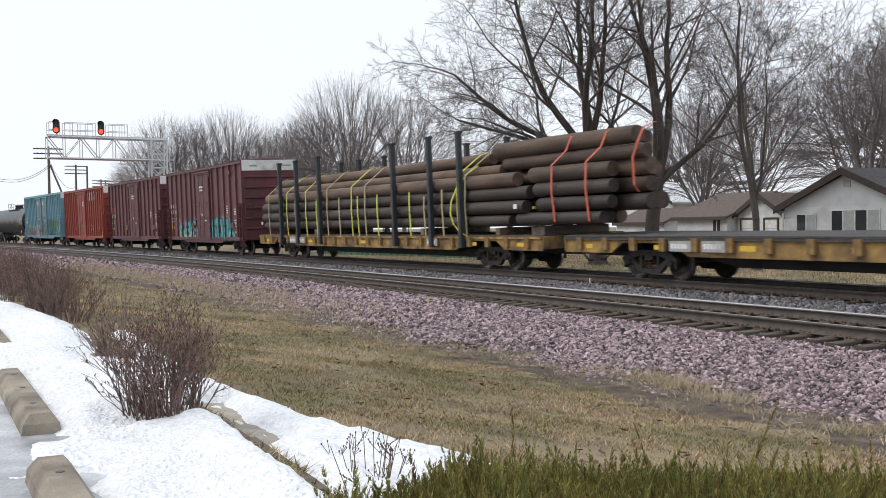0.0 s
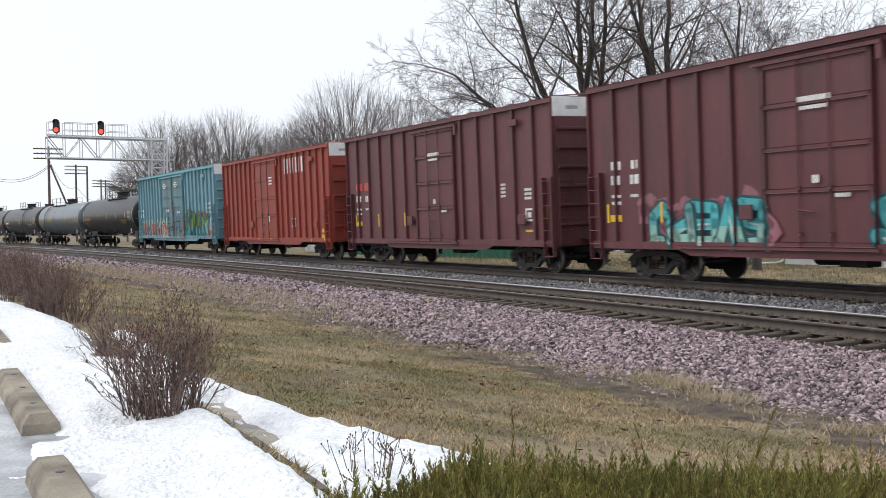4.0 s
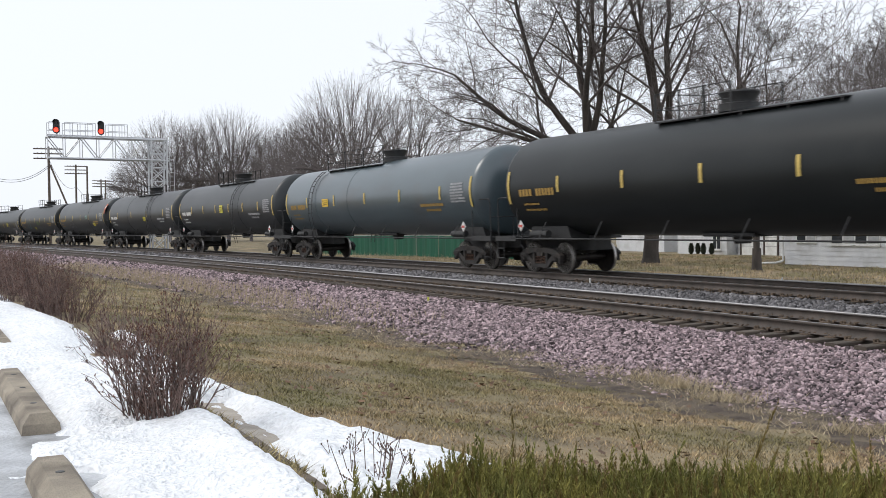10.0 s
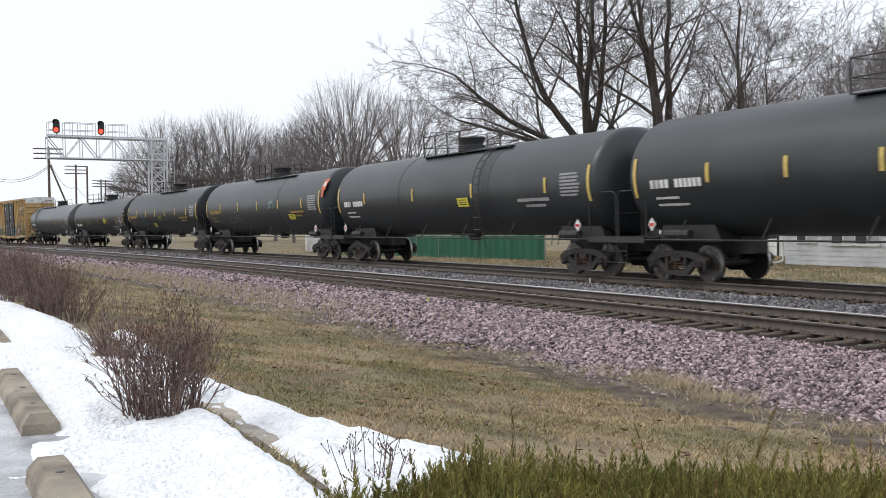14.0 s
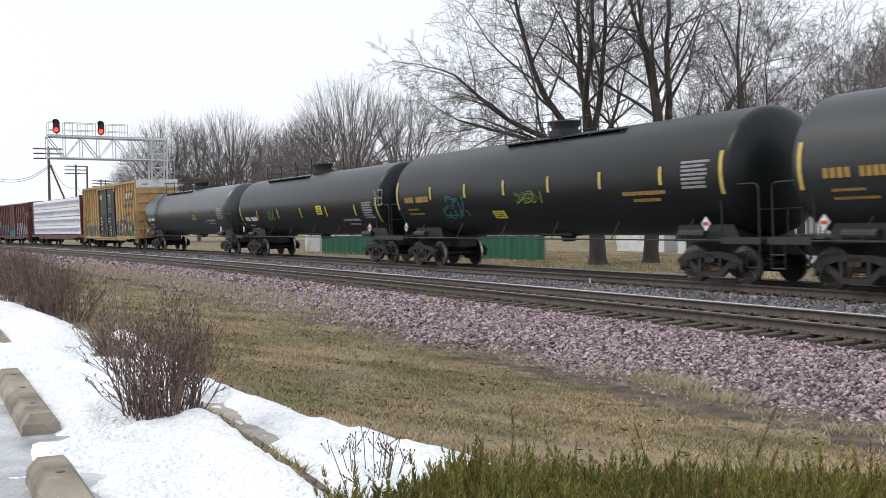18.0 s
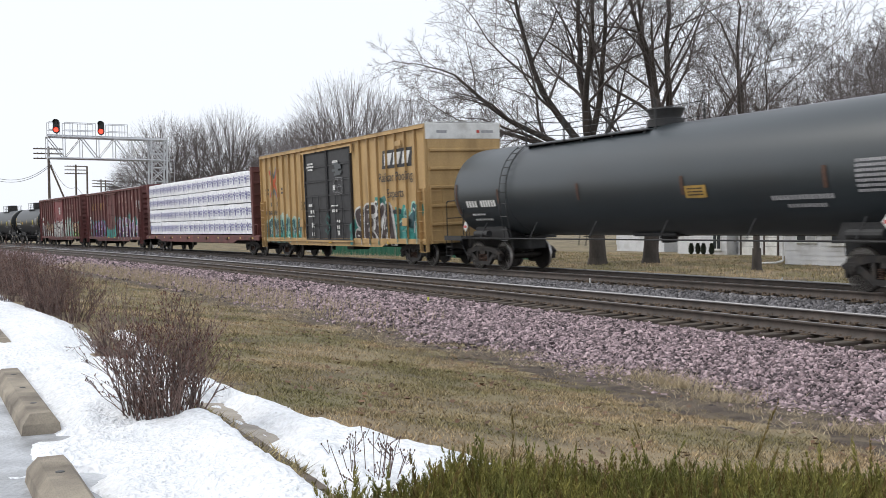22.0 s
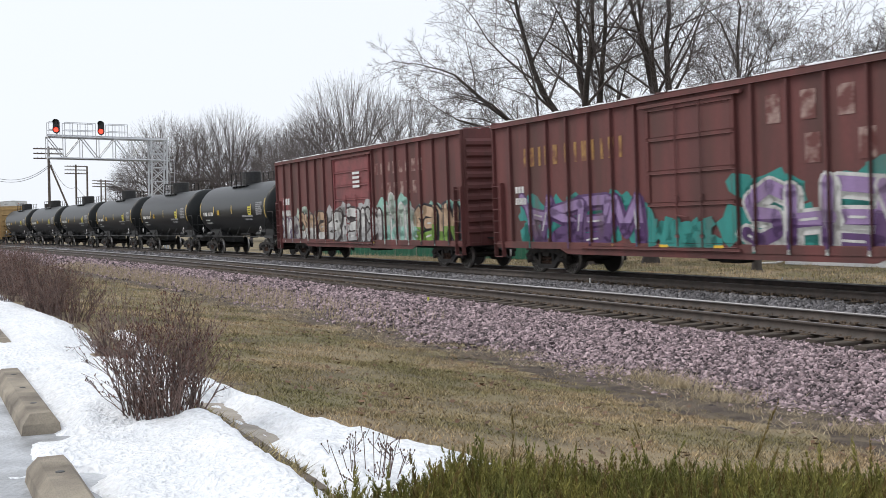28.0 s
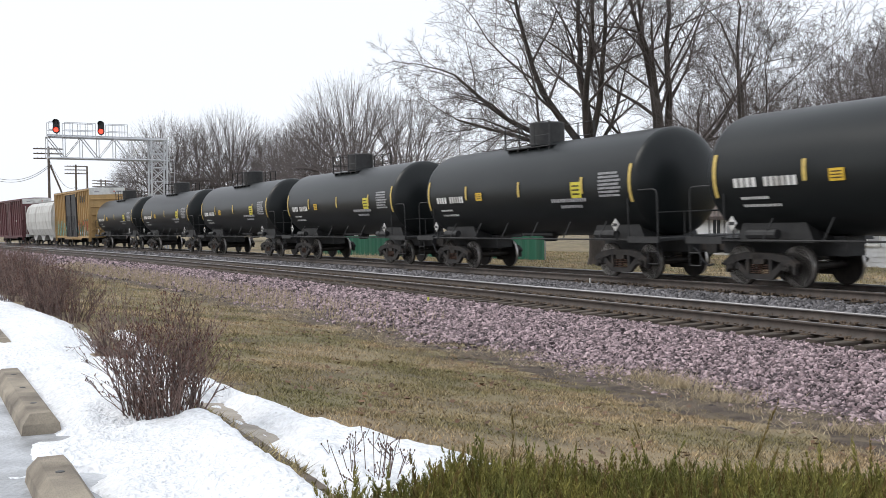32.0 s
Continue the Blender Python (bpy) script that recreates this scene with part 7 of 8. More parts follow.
# ---- the evergreen hedge before the camera ----
M_needle = mat("evergreen_spray", (0.27, 0.24, 0.065), (0.15, 0.155, 0.042), 0.75, scale=3, fine=25, island=0.4, spec=0.3)
M_needledry = mat("bronzed_spray", (0.21, 0.15, 0.05), (0.14, 0.11, 0.035), 0.8, scale=3, island=0.3, spec=0.3)


def plume(seed, leaves=58):
    """An upright feathery shoot of scale leaves, one metre tall before scaling."""
    g = np.random.default_rng(seed)
    vs = []
    t = np.sort(g.uniform(0.0, 1.0, leaves))
    bend = g.uniform(-0.18, 0.18, 2)
    for k in range(leaves):
        c = np.array([bend[0] * t[k] ** 2, bend[1] * t[k] ** 2, t[k]])
        a = k * 2.4 + g.uniform(-0.4, 0.4)
        out = np.array([np.cos(a), np.sin(a), 0])
        length = (0.22 * (1 - t[k]) ** 0.7 + 0.06) * g.uniform(0.7, 1.25)
        tip = c + out * length * 0.42 + np.array([0, 0, length * 0.95])
        side = np.array([-np.sin(a), np.cos(a), 0]) * (0.015 + 0.011 * (1 - t[k]))
        mid = (c + tip) / 2
        vs.append([c * 0.7 + tip * 0.3 - side, tip, c * 0.7 + tip * 0.3 + side])
    return np.array(vs)


PL = [plume(i) for i in range(10)]
out = {0: [], 1: []}
g = np.random.default_rng(77)
aim2, right2 = np.array([-0.901, 0.434]), np.array([0.434, 0.901])


def hedge_edge(u):
    """How far the hedge reaches, by the slope of the sight line to the side."""
    e = 4.3 + (u + 0.1) / 0.11 * 0.55 if u < 0.01 else 4.85 - max(0.0, u - 0.1) * 0.8
    return e + 0.05 * math.sin(u * 41) + 0.04 * math.sin(u * 97)


def hedge_top(x, y):
    return 0.215 + 0.05 * noise.noise(Vector((x * 1.7, y * 1.7, 0))) + 0.035 * noise.noise(Vector((x * 6, y * 6, 3)))


count = 0
while count < 9600:
    u, depth = g.uniform(-0.115, 0.62), 2.6 + 2.3 * math.sqrt(g.uniform(0, 1))
    e = hedge_edge(u)
    if depth > e or u < -0.107 + 0.012 * math.sin(depth * 9):
        continue
    count += 1
    xy = aim2 * depth + right2 * u * depth
    size = g.uniform(0.11, 0.19) * (1.5 if g.random() < 0.05 else 1)
    z = hedge_top(*xy) - 0.16 * max(0.0, 1 - (e - depth) / 0.3) - g.uniform(0.0, 0.12)
    m = PL[g.integers(10)].copy() * np.array([size * 0.9, size * 0.9, size])
    a = g.uniform(0, 6.283)
    rot = np.array([[math.cos(a), -math.sin(a), 0], [math.sin(a), math.cos(a), 0], [0, 0, 1]])
    tilt = g.normal(0, 0.2, 2)
    m = m @ rot.T
    m[..., 0] += m[..., 2] * tilt[0]
    m[..., 1] += m[..., 2] * tilt[1]
    out[1 if g.random() < 0.2 else 0].append(m + np.array([xy[0], xy[1], z]))
hedge = thing("evergreen_shrub", pose(0, 0, 0), "olive-green feathery evergreen hedge tipped with bronze", "hedge")
for k, m in ((0, M_needle), (1, M_needledry)):
    v = np.concatenate([o.reshape(-1, 3) for o in out[k]])
    ob = part("foliage", fast_mesh("foliage", v, np.arange(len(v)).reshape(-1, 3), m), m, hedge)
    ob["kind"] = "stuff"
# the dense inside of the hedge
us, ds = np.linspace(-0.1, 0.64, 90), np.linspace(0.0, 1.0, 34)
core = []
for u in us:
    for d in ds:
        depth = 2.4 + (hedge_edge(u) - 0.06 - 2.4) * d
        xy = aim2 * depth + right2 * u * depth
        fall = max(0.0, (d - 0.88) / 0.12)
        core.append((xy[0], xy[1], hedge_top(*xy) - 0.05 + g.uniform(-0.03, 0.03) - 0.42 * fall * fall))
core_f = [(i * 34 + j, i * 34 + j + 1, (i + 1) * 34 + j + 1, (i + 1) * 34 + j) for i in range(89) for j in range(33)]
part("inner_foliage", fast_mesh("inner_foliage", core, core_f, M_needle), M_needle, hedge)
# long leaders that stand clear of the rest
vs = []
for px, depth, h, lean in ((0.275, 4.5, 0.5, 0.3), (0.285, 4.55, 0.36, 0.5), (0.065, 4.8, 0.42, 0.0), (0.2, 4.75, 0.36, -0.2), (0.12, 4.7, 0.3, 0.1), (0.4, 4.4, 0.36, 0.1), (0.27, 4.6, 0.3, -0.1), (0.02, 4.8, 0.28, 0)):
    xy = aim2 * depth + right2 * px * depth
    m = PL[int(px * 100) % 10].copy() * np.array([h * 0.4, h * 0.4, h])
    m[..., 0] += m[..., 2] * lean * 0.434
    m[..., 1] += m[..., 2] * lean * 0.901
    vs.append((m + np.array([xy[0], xy[1], 0.1])).reshape(-1, 3))
v = np.concatenate(vs)
part("leader_growth", fast_mesh("leader_growth", v, np.arange(len(v)).reshape(-1, 3), M_needledry), M_needledry, hedge)["kind"] = "stuff"
wood = Shape()
for i in range(40):
    px, depth = g.uniform(-0.08, 0.6), g.uniform(2.6, 4.4)
    xy = aim2 * depth + right2 * px * depth
    wood.tube((xy[0], xy[1], turf(xy[0], xy[1])), (xy[0] + g.uniform(-0.1, 0.1), xy[1] + g.uniform(-0.1, 0.1), 0.12), 0.012, 5, 0.006)
ob = part("branching", wood, M_bark, hedge)

# the dead flower stalks at the hedge's end
M_stalk = mat("dead_flower_stalk", (0.13, 0.075, 0.06), (0.08, 0.05, 0.04), 0.85, scale=8)
weed = thing("dead_flower_stalks", pose(-5.1, 2.02, -0.1), "dead brown flower stalks with dry seed heads", "weeds")
rr = random.Random(9)
for i in range(22):
    st, hd = Shape(), Shape()
    a, k = rr.uniform(0, 6.283), rr.uniform(0.05, 0.28)
    top = Vector((k * math.cos(a) + rr.uniform(-0.05, 0.05), k * math.sin(a), rr.uniform(0.2, 0.4)))
    st.tube((0.1 * math.cos(a), 0.1 * math.sin(a), 0), top, 0.0032, 4, 0.002)
    for j in range(rr.randint(2, 4)):
        q = top + Vector((rr.uniform(-0.06, 0.06), rr.uniform(-0.06, 0.06), rr.uniform(-0.02, 0.05)))
        st.tube(top * 0.8 + q * 0.2 - Vector((0, 0, 0.04)), q, 0.0018, 3)
        hd.lathe([(q.z - 0.004, 0.002), (q.z, 0.0045), (q.z + 0.005, 0.004), (q.z + 0.007, 0.001)], 2, 6, (q.x, q.y, 0))
    stalk = part("stalk", st, M_stalk, weed)
    part("seed_head", hd, M_stalk, stalk)["kind"] = "stuff"


# ---- beyond the line: fence, houses, signals, poles ----
M_siding = mat("white_siding", (0.68, 0.69, 0.7), (0.6, 0.61, 0.63), 0.6, scale=1.5, dirt=(0.45, 0.45, 0.44), dirt_amount=0.3)
M_brownroof = mat("brown_shingles", (0.15, 0.115, 0.1), (0.1, 0.08, 0.07), 0.9, scale=6, bump=0.5, rnd=0.15)
M_darkroof = mat("dark_shingles", (0.08, 0.075, 0.075), (0.055, 0.052, 0.052), 0.9, scale=6, bump=0.5)
M_glass = mat("window_glass", (0.05, 0.055, 0.06), (0.04, 0.045, 0.05), 0.08, spec=0.8, scale=1)
M_curtain = mat("pale_blind", (0.45, 0.46, 0.46), (0.38, 0.39, 0.4), 0.8, scale=4)
M_trim = mat("dark_trim", (0.07, 0.05, 0.045), (0.05, 0.04, 0.035), 0.7, scale=5)
M_greenfence = mat("green_fence_sheet", (0.012, 0.12, 0.068), (0.008, 0.085, 0.05), 0.6, scale=1.5, stretch=(2, 2, 0.3), dirt=(0.03, 0.1, 0.06), dirt_amount=0.4)
M_greypost = mat("galvanised_post", (0.4, 0.41, 0.41), (0.32, 0.33, 0.33), 0.45, 0.6, scale=5)
M_signal = mat("aluminium_truss", (0.62, 0.63, 0.65), (0.5, 0.51, 0.53), 0.45, 0.5, scale=4)
M_pole = mat("weathered_pole", (0.14, 0.11, 0.09), (0.1, 0.08, 0.065), 0.9, scale=3, stretch=(1, 1, 0.2))


def house(x0, x1, y0, y1, base, eave, ridge, along, label, roof, overhang=0.35, windows=(), doors=(), name="house"):
    """A gabled house. along 'y': the ridge runs away from the line, and the gable faces it."""
    h = thing(name, pose(0, 0, 0), label, "house", "houses")
    t = 0.2
    cx, cy = (x0 + x1) / 2, (y0 + y1) / 2
    holes = sorted(windows)
    # the wall towards the line, in boards
    board = 0.2
    n = int((eave - base) / board)
    for i in range(n):
        z = base + (eave - base) * i / n
        z2 = base + (eave - base) * (i + 1) / n
        part("siding_board", Shape().prism([(y0, z), (y0 - 0.035, z), (y0 - 0.015, z2), (y0, z2)], 0, x0, x1), M_siding, h)
    part("wall", Shape().box(x0, x1, y0, y0 + t, base, eave).box(x0, x1, y1 - t, y1, base, eave).box(x0, x0 + t, y0 + t, y1 - t, base, eave).box(x1 - t, x1, y0 + t, y1 - t, base, eave), M_siding, h)
    if along == "y":
        g = Shape().prism([(x0, eave), (x1, eave), (cx, ridge - 0.08)], 1, y0, y0 + t)
        g.prism([(x0, eave), (x1, eave), (cx, ridge - 0.08)], 1, y1 - t, y1)
        part("gable", g, M_siding, h)
        k = (ridge - eave) / (cx - x0)
        for s, e in ((-1, x0), (1, x1)):
            o = e + s * overhang
            zo = eave - k * overhang
            part("roof", Shape().prism([(o, zo), (cx, ridge), (cx, ridge + 0.16), (o, zo + 0.16)], 1, y0 - overhang, y1 + overhang), roof, h)
            part("fascia", Shape().prism([(o, zo - 0.12), (cx, ridge - 0.14), (cx, ridge + 0.17), (o, zo + 0.17)], 1, y0 - overhang - 0.04, y0 - overhang - 0.003), M_trim, h)
        part("gable_vent", Shape().box(cx - 0.2, cx + 0.2, y0 - 0.04, y0, eave + (ridge - eave) * 0.55, eave + (ridge - eave) * 0.55 + 0.3), M_curtain, h)
    else:
        g = Shape().prism([(y0, eave), (y1, eave), (cy, ridge - 0.08)], 0, x0, x0 + t)
        g.prism([(y0, eave), (y1, eave), (cy, ridge - 0.08)], 0, x1 - t, x1)
        part("gable", g, M_siding, h)
        k = (ridge - eave) / (cy - y0)
        for s, e in ((-1, y0), (1, y1)):
            o = e + s * overhang
            zo = eave - k * overhang
            part("roof", Shape().prism([(o, zo), (cy, ridge), (cy, ridge + 0.14), (o, zo + 0.14)], 0, x0 - overhang, x1 + overhang), roof, h)
        part("fascia", Shape().box(x0 - overhang, x1 + overhang, y0 - overhang - 0.03, y0 - overhang, eave - k * overhang - 0.08, eave - k * overhang + 0.14), M_trim, h)
    for wx, ww, wz0, wz1, pale in windows:
        w = part("window_frame", Shape().box(wx - ww / 2, wx + ww / 2, y0 - 0.07, y0 - 0.04, wz0, wz1), M_white, h)
        for s in (-1, 1):
            part("pane", Shape().box(wx + (s - 1) * ww / 4 + 0.04, wx + (s + 1) * ww / 4 - 0.04, y0 - 0.085, y0 - 0.072, wz0 + 0.06, wz1 - 0.06), M_curtain if s == pale else M_glass, w)
        part("window_sill", Shape().box(wx - ww / 2 - 0.05, wx + ww / 2 + 0.05, y0 - 0.12, y0 - 0.03, wz0 - 0.06, wz0), M_white, h)
    for dx, dw, dz in doors:
        d = part("garage_door", Shape().box(dx - dw / 2, dx + dw / 2, y0 - 0.06, y0 - 0.035, base, dz), M_white, h, "white panelled garage door")
        for s in (-1, 1):
            part("door_jamb", Shape().box(dx + s * dw / 2 - 0.06, dx + s * dw / 2 + 0.06, y0 - 0.09, y0 - 0.03, base, dz + 0.1), M_trim, d)
        part("door_head", Shape().box(dx - dw / 2 + 0.06, dx + dw / 2 - 0.06, y0 - 0.09, y0 - 0.03, dz, dz + 0.12), M_trim, d)
        for i in range(1, 4):
            part("panel_joint", Shape().box(dx - dw / 2 + 0.06, dx + dw / 2 - 0.06, y0 - 0.066, y0 - 0.06, base + (dz - base) * i / 4 - 0.012, base + (dz - base) * i / 4 + 0.012), M_grey, d)
    part("foundation", Shape().box(x0 + 0.02, x1 - 0.02, y0 + 0.02, y1 - 0.02, base - 0.4, base), M_concrete, h)
    return h


house(-36.55, -29.3, 34.8, 44.0, -0.42, 2.12, 3.6, "y", "white-sided bungalow with a low front gable", M_darkroof, windows=[(-35.2, 1.15, 0.6, 1.85, 1), (-33.1, 1.3, 0.5, 2.0, 1), (-31.8, 1.3, 0.5, 2.0, 1)])
house(-49.6, -45.6, 43.5, 51, -0.4, 1.95, 3.1, "y", "white garage with two doors and a small gable", M_brownroof, 0.3, doors=[(-48.55, 1.45, 1.68), (-46.75, 1.1, 1.68)], name="garage")
house(-54.4, -49.75, 42.8, 50, -0.4, 1.9, 3.3, "x", "white outbuilding under a brown shingled roof", M_brownroof, 0.35, windows=[(-50.6, 0.7, -0.1, 1.75, 0)], name="garage")
house(-82, -73.6, 57.4, 64.6, -0.3, 3.45, 5.2, "y", "pale distant house under a snow-dusted roof", M_snow, 0.4, windows=[(-79, 1.2, 1.2, 2.6, 1), (-76, 1.2, 1.2, 2.6, 0)])
house(-63.5, -58.0, 44.5, 49, -0.4, 1.6, 2.5, "x", "small pale shed across the lawn", M_brownroof, 0.25, name="shed")

dn = thing("downpipe", pose(-36.62, 34.74, -0.42), "white downpipe with an elbow at the house corner", "downpipe")
part("pipe", Shape().path([(0, 0, 2.3), (0, 0, 0.15), (-0.2, -0.25, 0.06), (-1.1, -0.5, 0.03)], 0.05, 8), M_white, dn)

# four clipped cypresses
M_cypress = mat("dark_cypress", (0.025, 0.035, 0.02), (0.018, 0.025, 0.015), 0.9, scale=6, island=0.4)
gg = np.random.default_rng(5)
for k, (x, y) in enumerate(((-51.6, 41.6), (-51.1, 41.7), (-50.7, 41.8), (-50.2, 42.0))):
    t = thing("cypress", pose(x, y, turf(x, y)), "small dark conical evergreen by the garage", "shrub", "small evergreens")
    n = 260
    h = gg.uniform(0.02, 1, n) ** 0.8
    a = gg.uniform(0, 6.283, n)
    r = 0.22 * np.sin(np.clip(h * 2.7, 0, 3.14)) ** 0.6 * (1 - h * 0.6) * gg.uniform(0.7, 1.1, n)
    c = np.stack([np.cos(a) * r, np.sin(a) * r, h * 0.62], 1)
    tip = c + np.stack([np.cos(a) * 0.05, np.sin(a) * 0.05, np.full(n, 0.1)], 1)
    sd = np.stack([-np.sin(a), np.cos(a), np.zeros(n)], 1) * 0.035
    v = np.stack([c - sd, tip, c + sd, c - [0, 0, 0.04]], 1).reshape(-1, 3)
    part("foliage", fast_mesh("foliage", v, np.arange(n * 4).reshape(n, 4), M_cypress), M_cypress, t)
    part("stem", Shape().tube((0, 0, 0), (0, 0, 0.3), 0.03, 6), M_bark, t)

# the green screen fence
FA, FB = Vector((-75.6, 26.3, 0)), Vector((-50.2, 30.4, 0))
fence = thing("fence", pose(0, 0, 0), "green sheeted chain-link fence along the line", "fence")
fd = (FB - FA)
nf = 10
for i in range(nf + 1):
    p = FA + fd * i / nf
    z = turf(p.x, p.y)
    part("post", Shape().tube((p.x, p.y, z - 0.2), (p.x, p.y, z + 1.5), 0.035, 8), M_greypost, fence)
for i in range(nf):
    p, q = FA + fd * (i + 0.006) / nf, FA + fd * (i + 0.994) / nf
    m = fd.normalized().cross(Vector((0, 0, 1))) * 0.05
    z = turf(p.x, p.y)
    sh = Shape()
    cols = 12
    vs = []
    for j in range(cols + 1):
        u = p.lerp(q, j / cols) + m * (1 + 0.5 * math.sin(j * 1.9 + i))
        vs += [(u.x, u.y, z + 0.03), (u.x, u.y, z + 1.38 + 0.02 * math.sin(j * 1.3 + i * 2)), (u.x + 0.004, u.y + 0.012, z + 0.03), (u.x + 0.004, u.y + 0.012, z + 1.38)]
    f = []
    for j in range(cols):
        a, b = j * 4, j * 4 + 4
        f += [(a, b, b + 1, a + 1), (a + 3, b + 3, b + 2, a + 2), (a + 1, b + 1, b + 3, a + 3)]
    sh.add(vs, f)
    part("sheet", sh, M_greenfence, fence)
for z in (1.42,):
    part("top_rail", Shape().tube((FA.x, FA.y, turf(FA.x, FA.y) + z), (FB.x, FB.y, turf(FB.x, FB.y) + z), 0.025, 6), M_greypost, fence)
cab = thing("utility_cabinet", pose(-80.5, 27.2, turf(-80.5, 27.2), 0, 0, -15), "white trackside equipment cabinet", "cabinet")
part("body", Shape().box(-0.75, 0.75, -0.5, 0.5, 0.1, 1.45, 0.03), M_white, cab)
part("lid", Shape().box(-0.8, 0.8, -0.55, 0.55, 1.45, 1.52, 0.02), M_white, cab)
part("door", Shape().box(-0.65, 0.65, -0.53, -0.5, 0.2, 1.35, 0.01), M_white, cab)
part("plinth", Shape().box(-0.8, 0.8, -0.55, 0.55, -0.1, 0.1), M_concrete, cab)

# the signal cantilever over both tracks


def over(v, z, ds=0.0):
    p = on_track(-98.0 + ds, v, z, 0).translation
    return (p.x, p.y, p.z)


sig = thing("signal_bridge", pose(*over(22.8, -0.4)), "pale metal cantilever signal bridge with two lit red signals", "signal bridge")
BASE = Vector(over(22.8, -0.4))


def sv(v, z, ds=0.0):
    return Vector(over(v, z, ds)) - BASE


for ds in (-0.5, 0.5):
    for z in (7.75, 9.6):
        part("chord", Shape().tube(sv(13.2, z, ds), sv(23.6, z, ds), 0.085, 6), M_signal, sig)
    for i in range(7):
        a, b = 13.2 + i * 1.43, 13.2 + (i + 1) * 1.43
        part("truss_web", Shape().tube(sv(a, 7.75 if i % 2 else 9.6, ds), sv(b, 9.6 if i % 2 else 7.75, ds), 0.045, 5).tube(sv(a, 7.75, ds), sv(a, 9.6, ds), 0.04, 5), M_signal, sig)
for z in (7.75, 9.6):
    part("lacing", Shape().path([sv(13.2 + i * 0.72, z, 0.5 if i % 2 else -0.5) for i in range(15)], 0.035, 5), M_signal, sig)
part("walkway", Shape().path([sv(13.2, 9.72), sv(23.4, 9.72)], 0.12, 4), M_signal, sig)
rail_ = Shape()
for z in (10.2, 10.85):
    for a, b in ((13.3, 14.2), (14.6, 17.2), (18.3, 20.0)):
        for ds in (-0.5, 0.5):
            rail_.tube(sv(a, z, ds), sv(b, z, ds), 0.03, 5)
for v in (13.3, 14.2, 14.6, 15.25, 15.9, 16.55, 17.2, 18.3, 18.9, 19.5, 20.0):
    for ds in (-0.5, 0.5):
        rail_.tube(sv(v, 9.6, ds), sv(v, 10.85, ds), 0.03, 5)
part("railing", rail_, M_signal, sig)
for ds in (-0.5, 0.5):
    for v in (22.1, 23.5):
        part("tower_leg", Shape().tube(sv(v, -0.5, ds), sv(v, 9.7, ds), 0.1, 6), M_signal, sig)
br = Shape()
for i in range(8):
    z = -0.4 + i * 1.25
    for ds in (-0.5, 0.5):
        br.tube(sv(22.1, z, ds), sv(23.5, z + 1.25, ds), 0.045, 5)
        br.tube(sv(23.5, z, ds), sv(22.1, z + 1.25, ds), 0.045, 5)
        br.tube(sv(22.1, z, ds), sv(23.5, z, ds), 0.045, 5)
part("tower_bracing", br, M_signal, sig)
ld = Shape()
for v in (23.9, 24.3):
    ld.tube(sv(v, 0, 0), sv(v, 10.0, 0), 0.03, 5)
for i in range(24):
    ld.tube(sv(23.9, 0.3 + i * 0.4, 0), sv(24.3, 0.3 + i * 0.4, 0), 0.022, 4)
part("ladder", ld, M_signal, sig)
M_lens = glow("red_signal_lens", (1.0, 0.055, 0.03), 2.2)
for v in (13.85, 17.62):
    c = sv(v, 10.45, 0.75)
    d = Vector((0.95, -0.3, 0)).normalized()
    w = Vector((-d.y, d.x, 0))
    sh = Shape()
    ring = [(0.29 * math.cos(i * 0.3927), (0.29 * math.sin(i * 0.3927)) + (0.33 if math.sin(i * 0.3927) > 0 else -0.33)) for i in range(16)]
    sh.add([c + w * a + Vector((0, 0, b)) for a, b in ring] + [c + w * a + Vector((0, 0, b)) - d * 0.05 for a, b in ring],
           [tuple(range(16)), tuple(range(31, 15, -1))] + [(i, 16 + i, 16 + (i + 1) % 16, (i + 1) % 16) for i in range(16)])
    head = part("signal_head", sh, M_black, sig, "black oval signal backboard")
    p = c + Vector((0, 0, -0.3))
    part("lens", Shape().tube(p, p + d * 0.06, 0.2, 16), M_lens, head, "lit red signal lens")
    hood = Shape()
    for zz in (-0.3, 0.35):
        for i in range(9):
            a0, a1 = -0.3 + i * 0.4, -0.3 + (i + 1) * 0.4
            q = c + Vector((0, 0, zz))
            e0, e1 = w * math.cos(a0) * 0.24 + Vector((0, 0, math.sin(a0) * 0.24)), w * math.cos(a1) * 0.24 + Vector((0, 0, math.sin(a1) * 0.24))
            hood.add([q + e0, q + e1, q + e1 + d * 0.3, q + e0 + d * 0.3, q + e0 * 1.06, q + e1 * 1.06, q + e1 * 1.06 + d * 0.3, q + e0 * 1.06 + d * 0.3],
                     [(0, 1, 2, 3), (7, 6, 5, 4), (3, 2, 6, 7)])
    part("hood", hood, M_black, head)
    part("mast", Shape().tube(c - Vector((0, 0, 0.85)) - d * 0.1, c + Vector((0, 0, 0.3)) - d * 0.1, 0.06, 6), M_signal, sig)

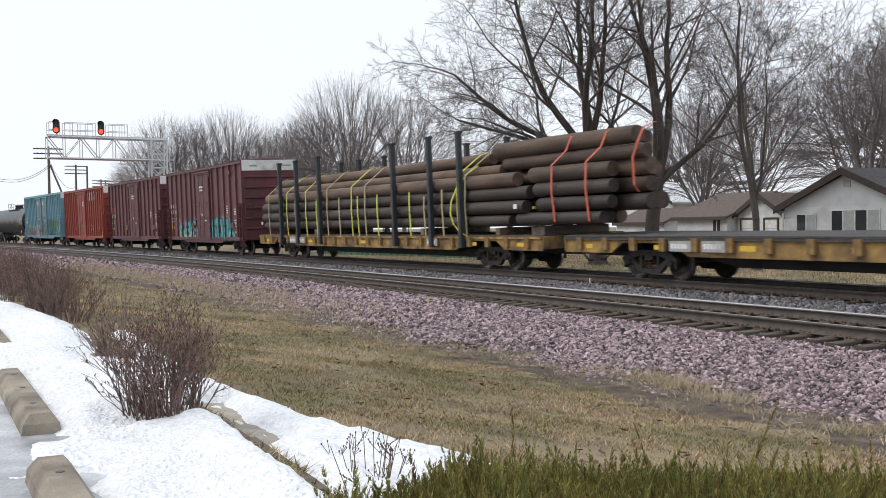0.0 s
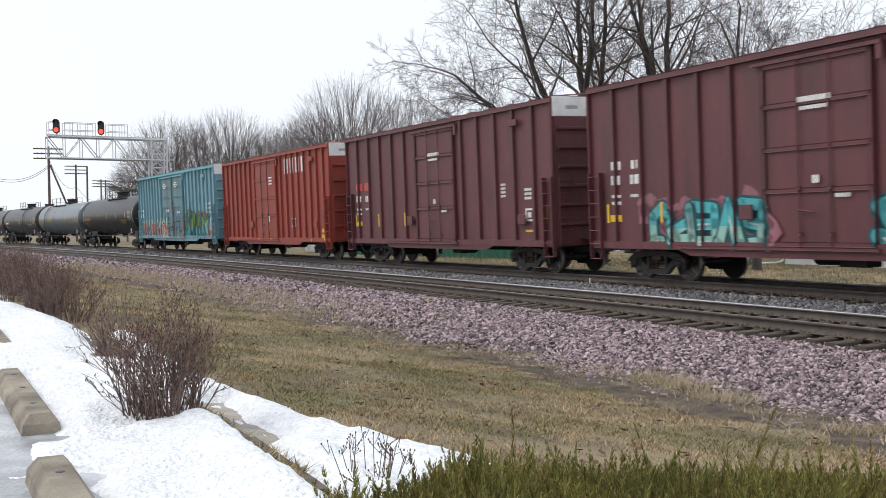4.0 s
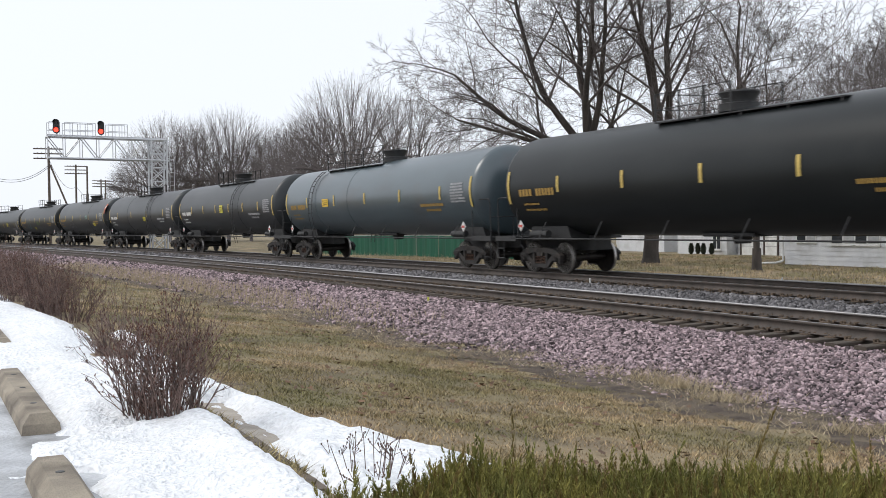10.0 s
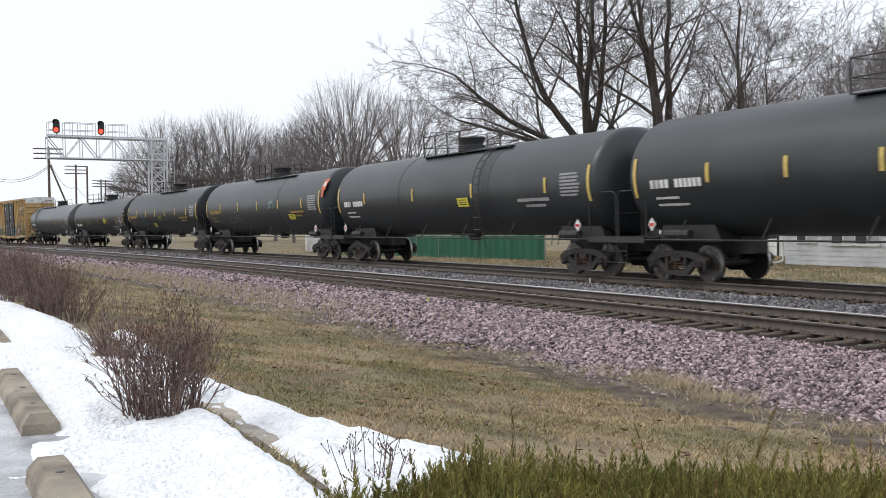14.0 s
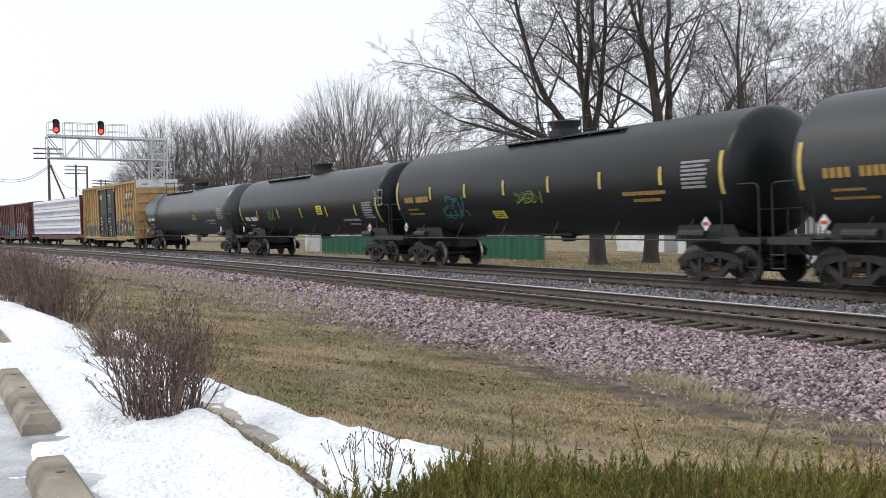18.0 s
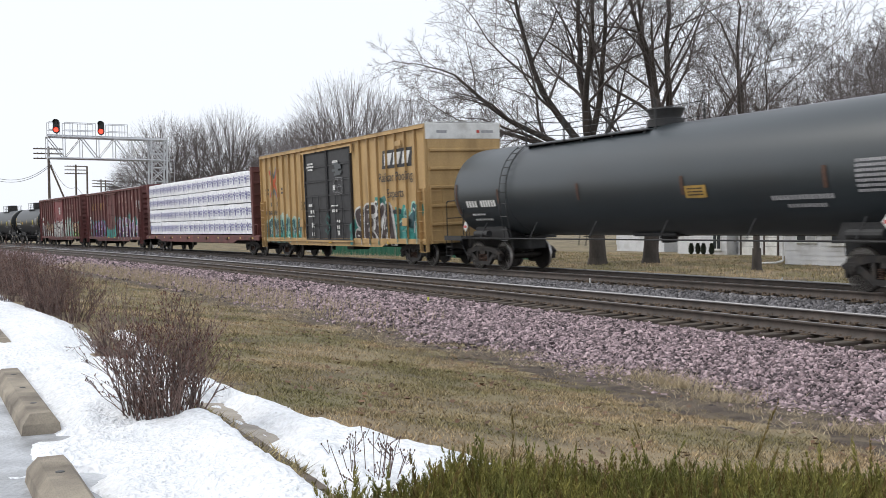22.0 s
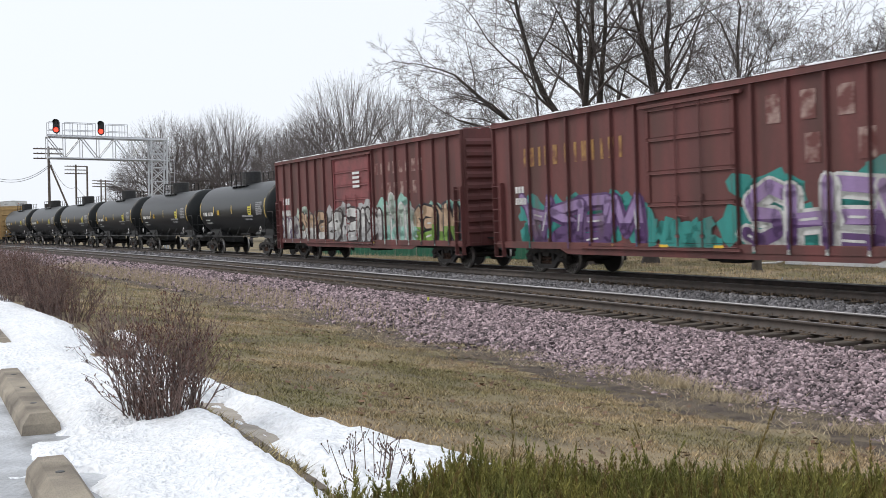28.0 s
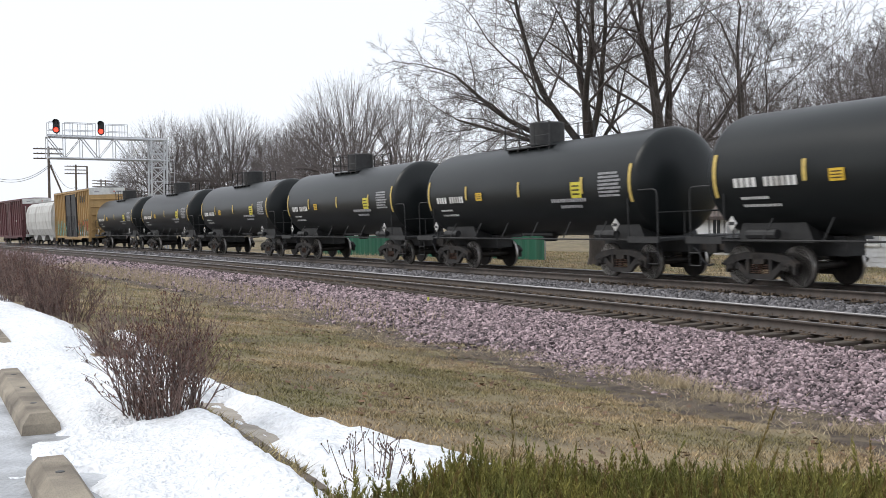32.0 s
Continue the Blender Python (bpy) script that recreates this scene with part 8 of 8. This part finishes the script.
# line poles with cross arms and sagging wires
POLES = [(-149.3, 14.0, 13.5, 3, 4), (-198.7, 23.1, 13.8, 3, 1), (-204.4, 25.7, 13.9, 0, 0), (-247.7, 34.1, 13.5, 3, 0), (-261.4, 37.0, 14.0, 3, 0)]
TOPS = []
for x, y, top, arms, lean in POLES[:5]:
    pl = thing("utility_pole", pose(x, y, turf(x, y) - 0.1, 0, -lean, 0), "weathered wooden utility pole with cross arms" if arms else "plain weathered wooden pole", "utility pole", "utility poles")
    part("pole", Shape().tube((0, 0, -0.3), (0, 0, top), 0.2, 8, 0.15), M_pole, pl)
    for i in range(arms):
        z = top - 0.3 - i * 0.65
        part("cross_arm", Shape().box(-0.06, 0.06, -1.9, 1.9, z - 0.08, z + 0.08, 0.01), M_pole, pl)
        for yy in (-1.4, -0.9, -0.4, 0.4, 0.9, 1.4):
            part("insulator", Shape().lathe([(z + 0.06, 0.03), (z + 0.14, 0.05), (z + 0.2, 0.03)], 2, 6, (0, yy, 0)), M_grey, pl)
    TOPS.append(Vector((x, y, turf(x, y) + top)))
x, y = POLES[0][:2]
pl = thing("guy_brace", pose(x, y, turf(x, y)), "slanting wooden brace of the utility pole", "pole brace")
part("brace", Shape().tube((-0.1, 0.1, 10.9), (2.0, 4.1, 0), 0.13, 6), M_pole, pl)
part("box", Shape().box(-0.4, 0.4, -0.6, 0.5, 5.2, 5.7, 0.03), M_trim, pl)


def wire(a, b, sag, name="wire"):
    pts = [a.lerp(b, i / 16) - Vector((0, 0, sag * 4 * (i / 16) * (1 - i / 16))) for i in range(17)]
    ob = part(name, Shape().path(pts, 0.03, 4), M_black)
    return tagged(ob, "thin sagging overhead wire between poles", "wire", "wires")


near_top = Vector((-112.0, 2.3, 8.4))
for dz in (0.0, -0.25):
    wire(TOPS[0] + Vector((0, 0, -2.6 + dz)), near_top + Vector((0, 0, dz)), 2.0)
wire(TOPS[0] + Vector((0, 0, -2.0)), TOPS[1] + Vector((0, 0, -4.0)), 1.6)
wire(TOPS[1] + Vector((0, 0, -4.0)), TOPS[3] + Vector((0, 0, -4.2)), 1.4)

# marker stakes beside the rails
for x_s, v, hgt, m in ((-24.6, 11.6, 0.16, M_strapy), (-25.2, 17.0, 0.18, M_white), (-21.5, 20.6, 0.3, M_white)):
    q = on_track(x_s, v, 0, 0).translation
    mk = thing("survey_marker", pose(q.x, q.y, turf(q.x, q.y)), "small painted survey marker in the ballast", "marker", "survey markers")
    part("stake", Shape().box(-0.02, 0.02, -0.02, 0.02, 0, hgt, 0.004), m, mk)


def motions():
    """The train rolls by at an even pace, slowing a little; its wheels turn with it."""
    first = WHEELSETS[0]
    rows = []
    for i in range(int(SECONDS * FPS) + 1):
        rows.append((i / FPS, pose(0, 0, 0, 0, math.degrees(odometer(i / FPS) / 0.457) % 360, 0)))
    walk(first, rows)
    for w in WHEELSETS[1:]:
        w.rotation_mode = "QUATERNION"
        w.animation_data_create()
        w.animation_data.action = first.animation_data.action
        w.animation_data.action_slot = first.animation_data.action_slot
    for car, s0 in TRAIN:
        walk(car, [(t, on_track(s0 + odometer(t))) for t in range(0, 33, 2)])


motions()
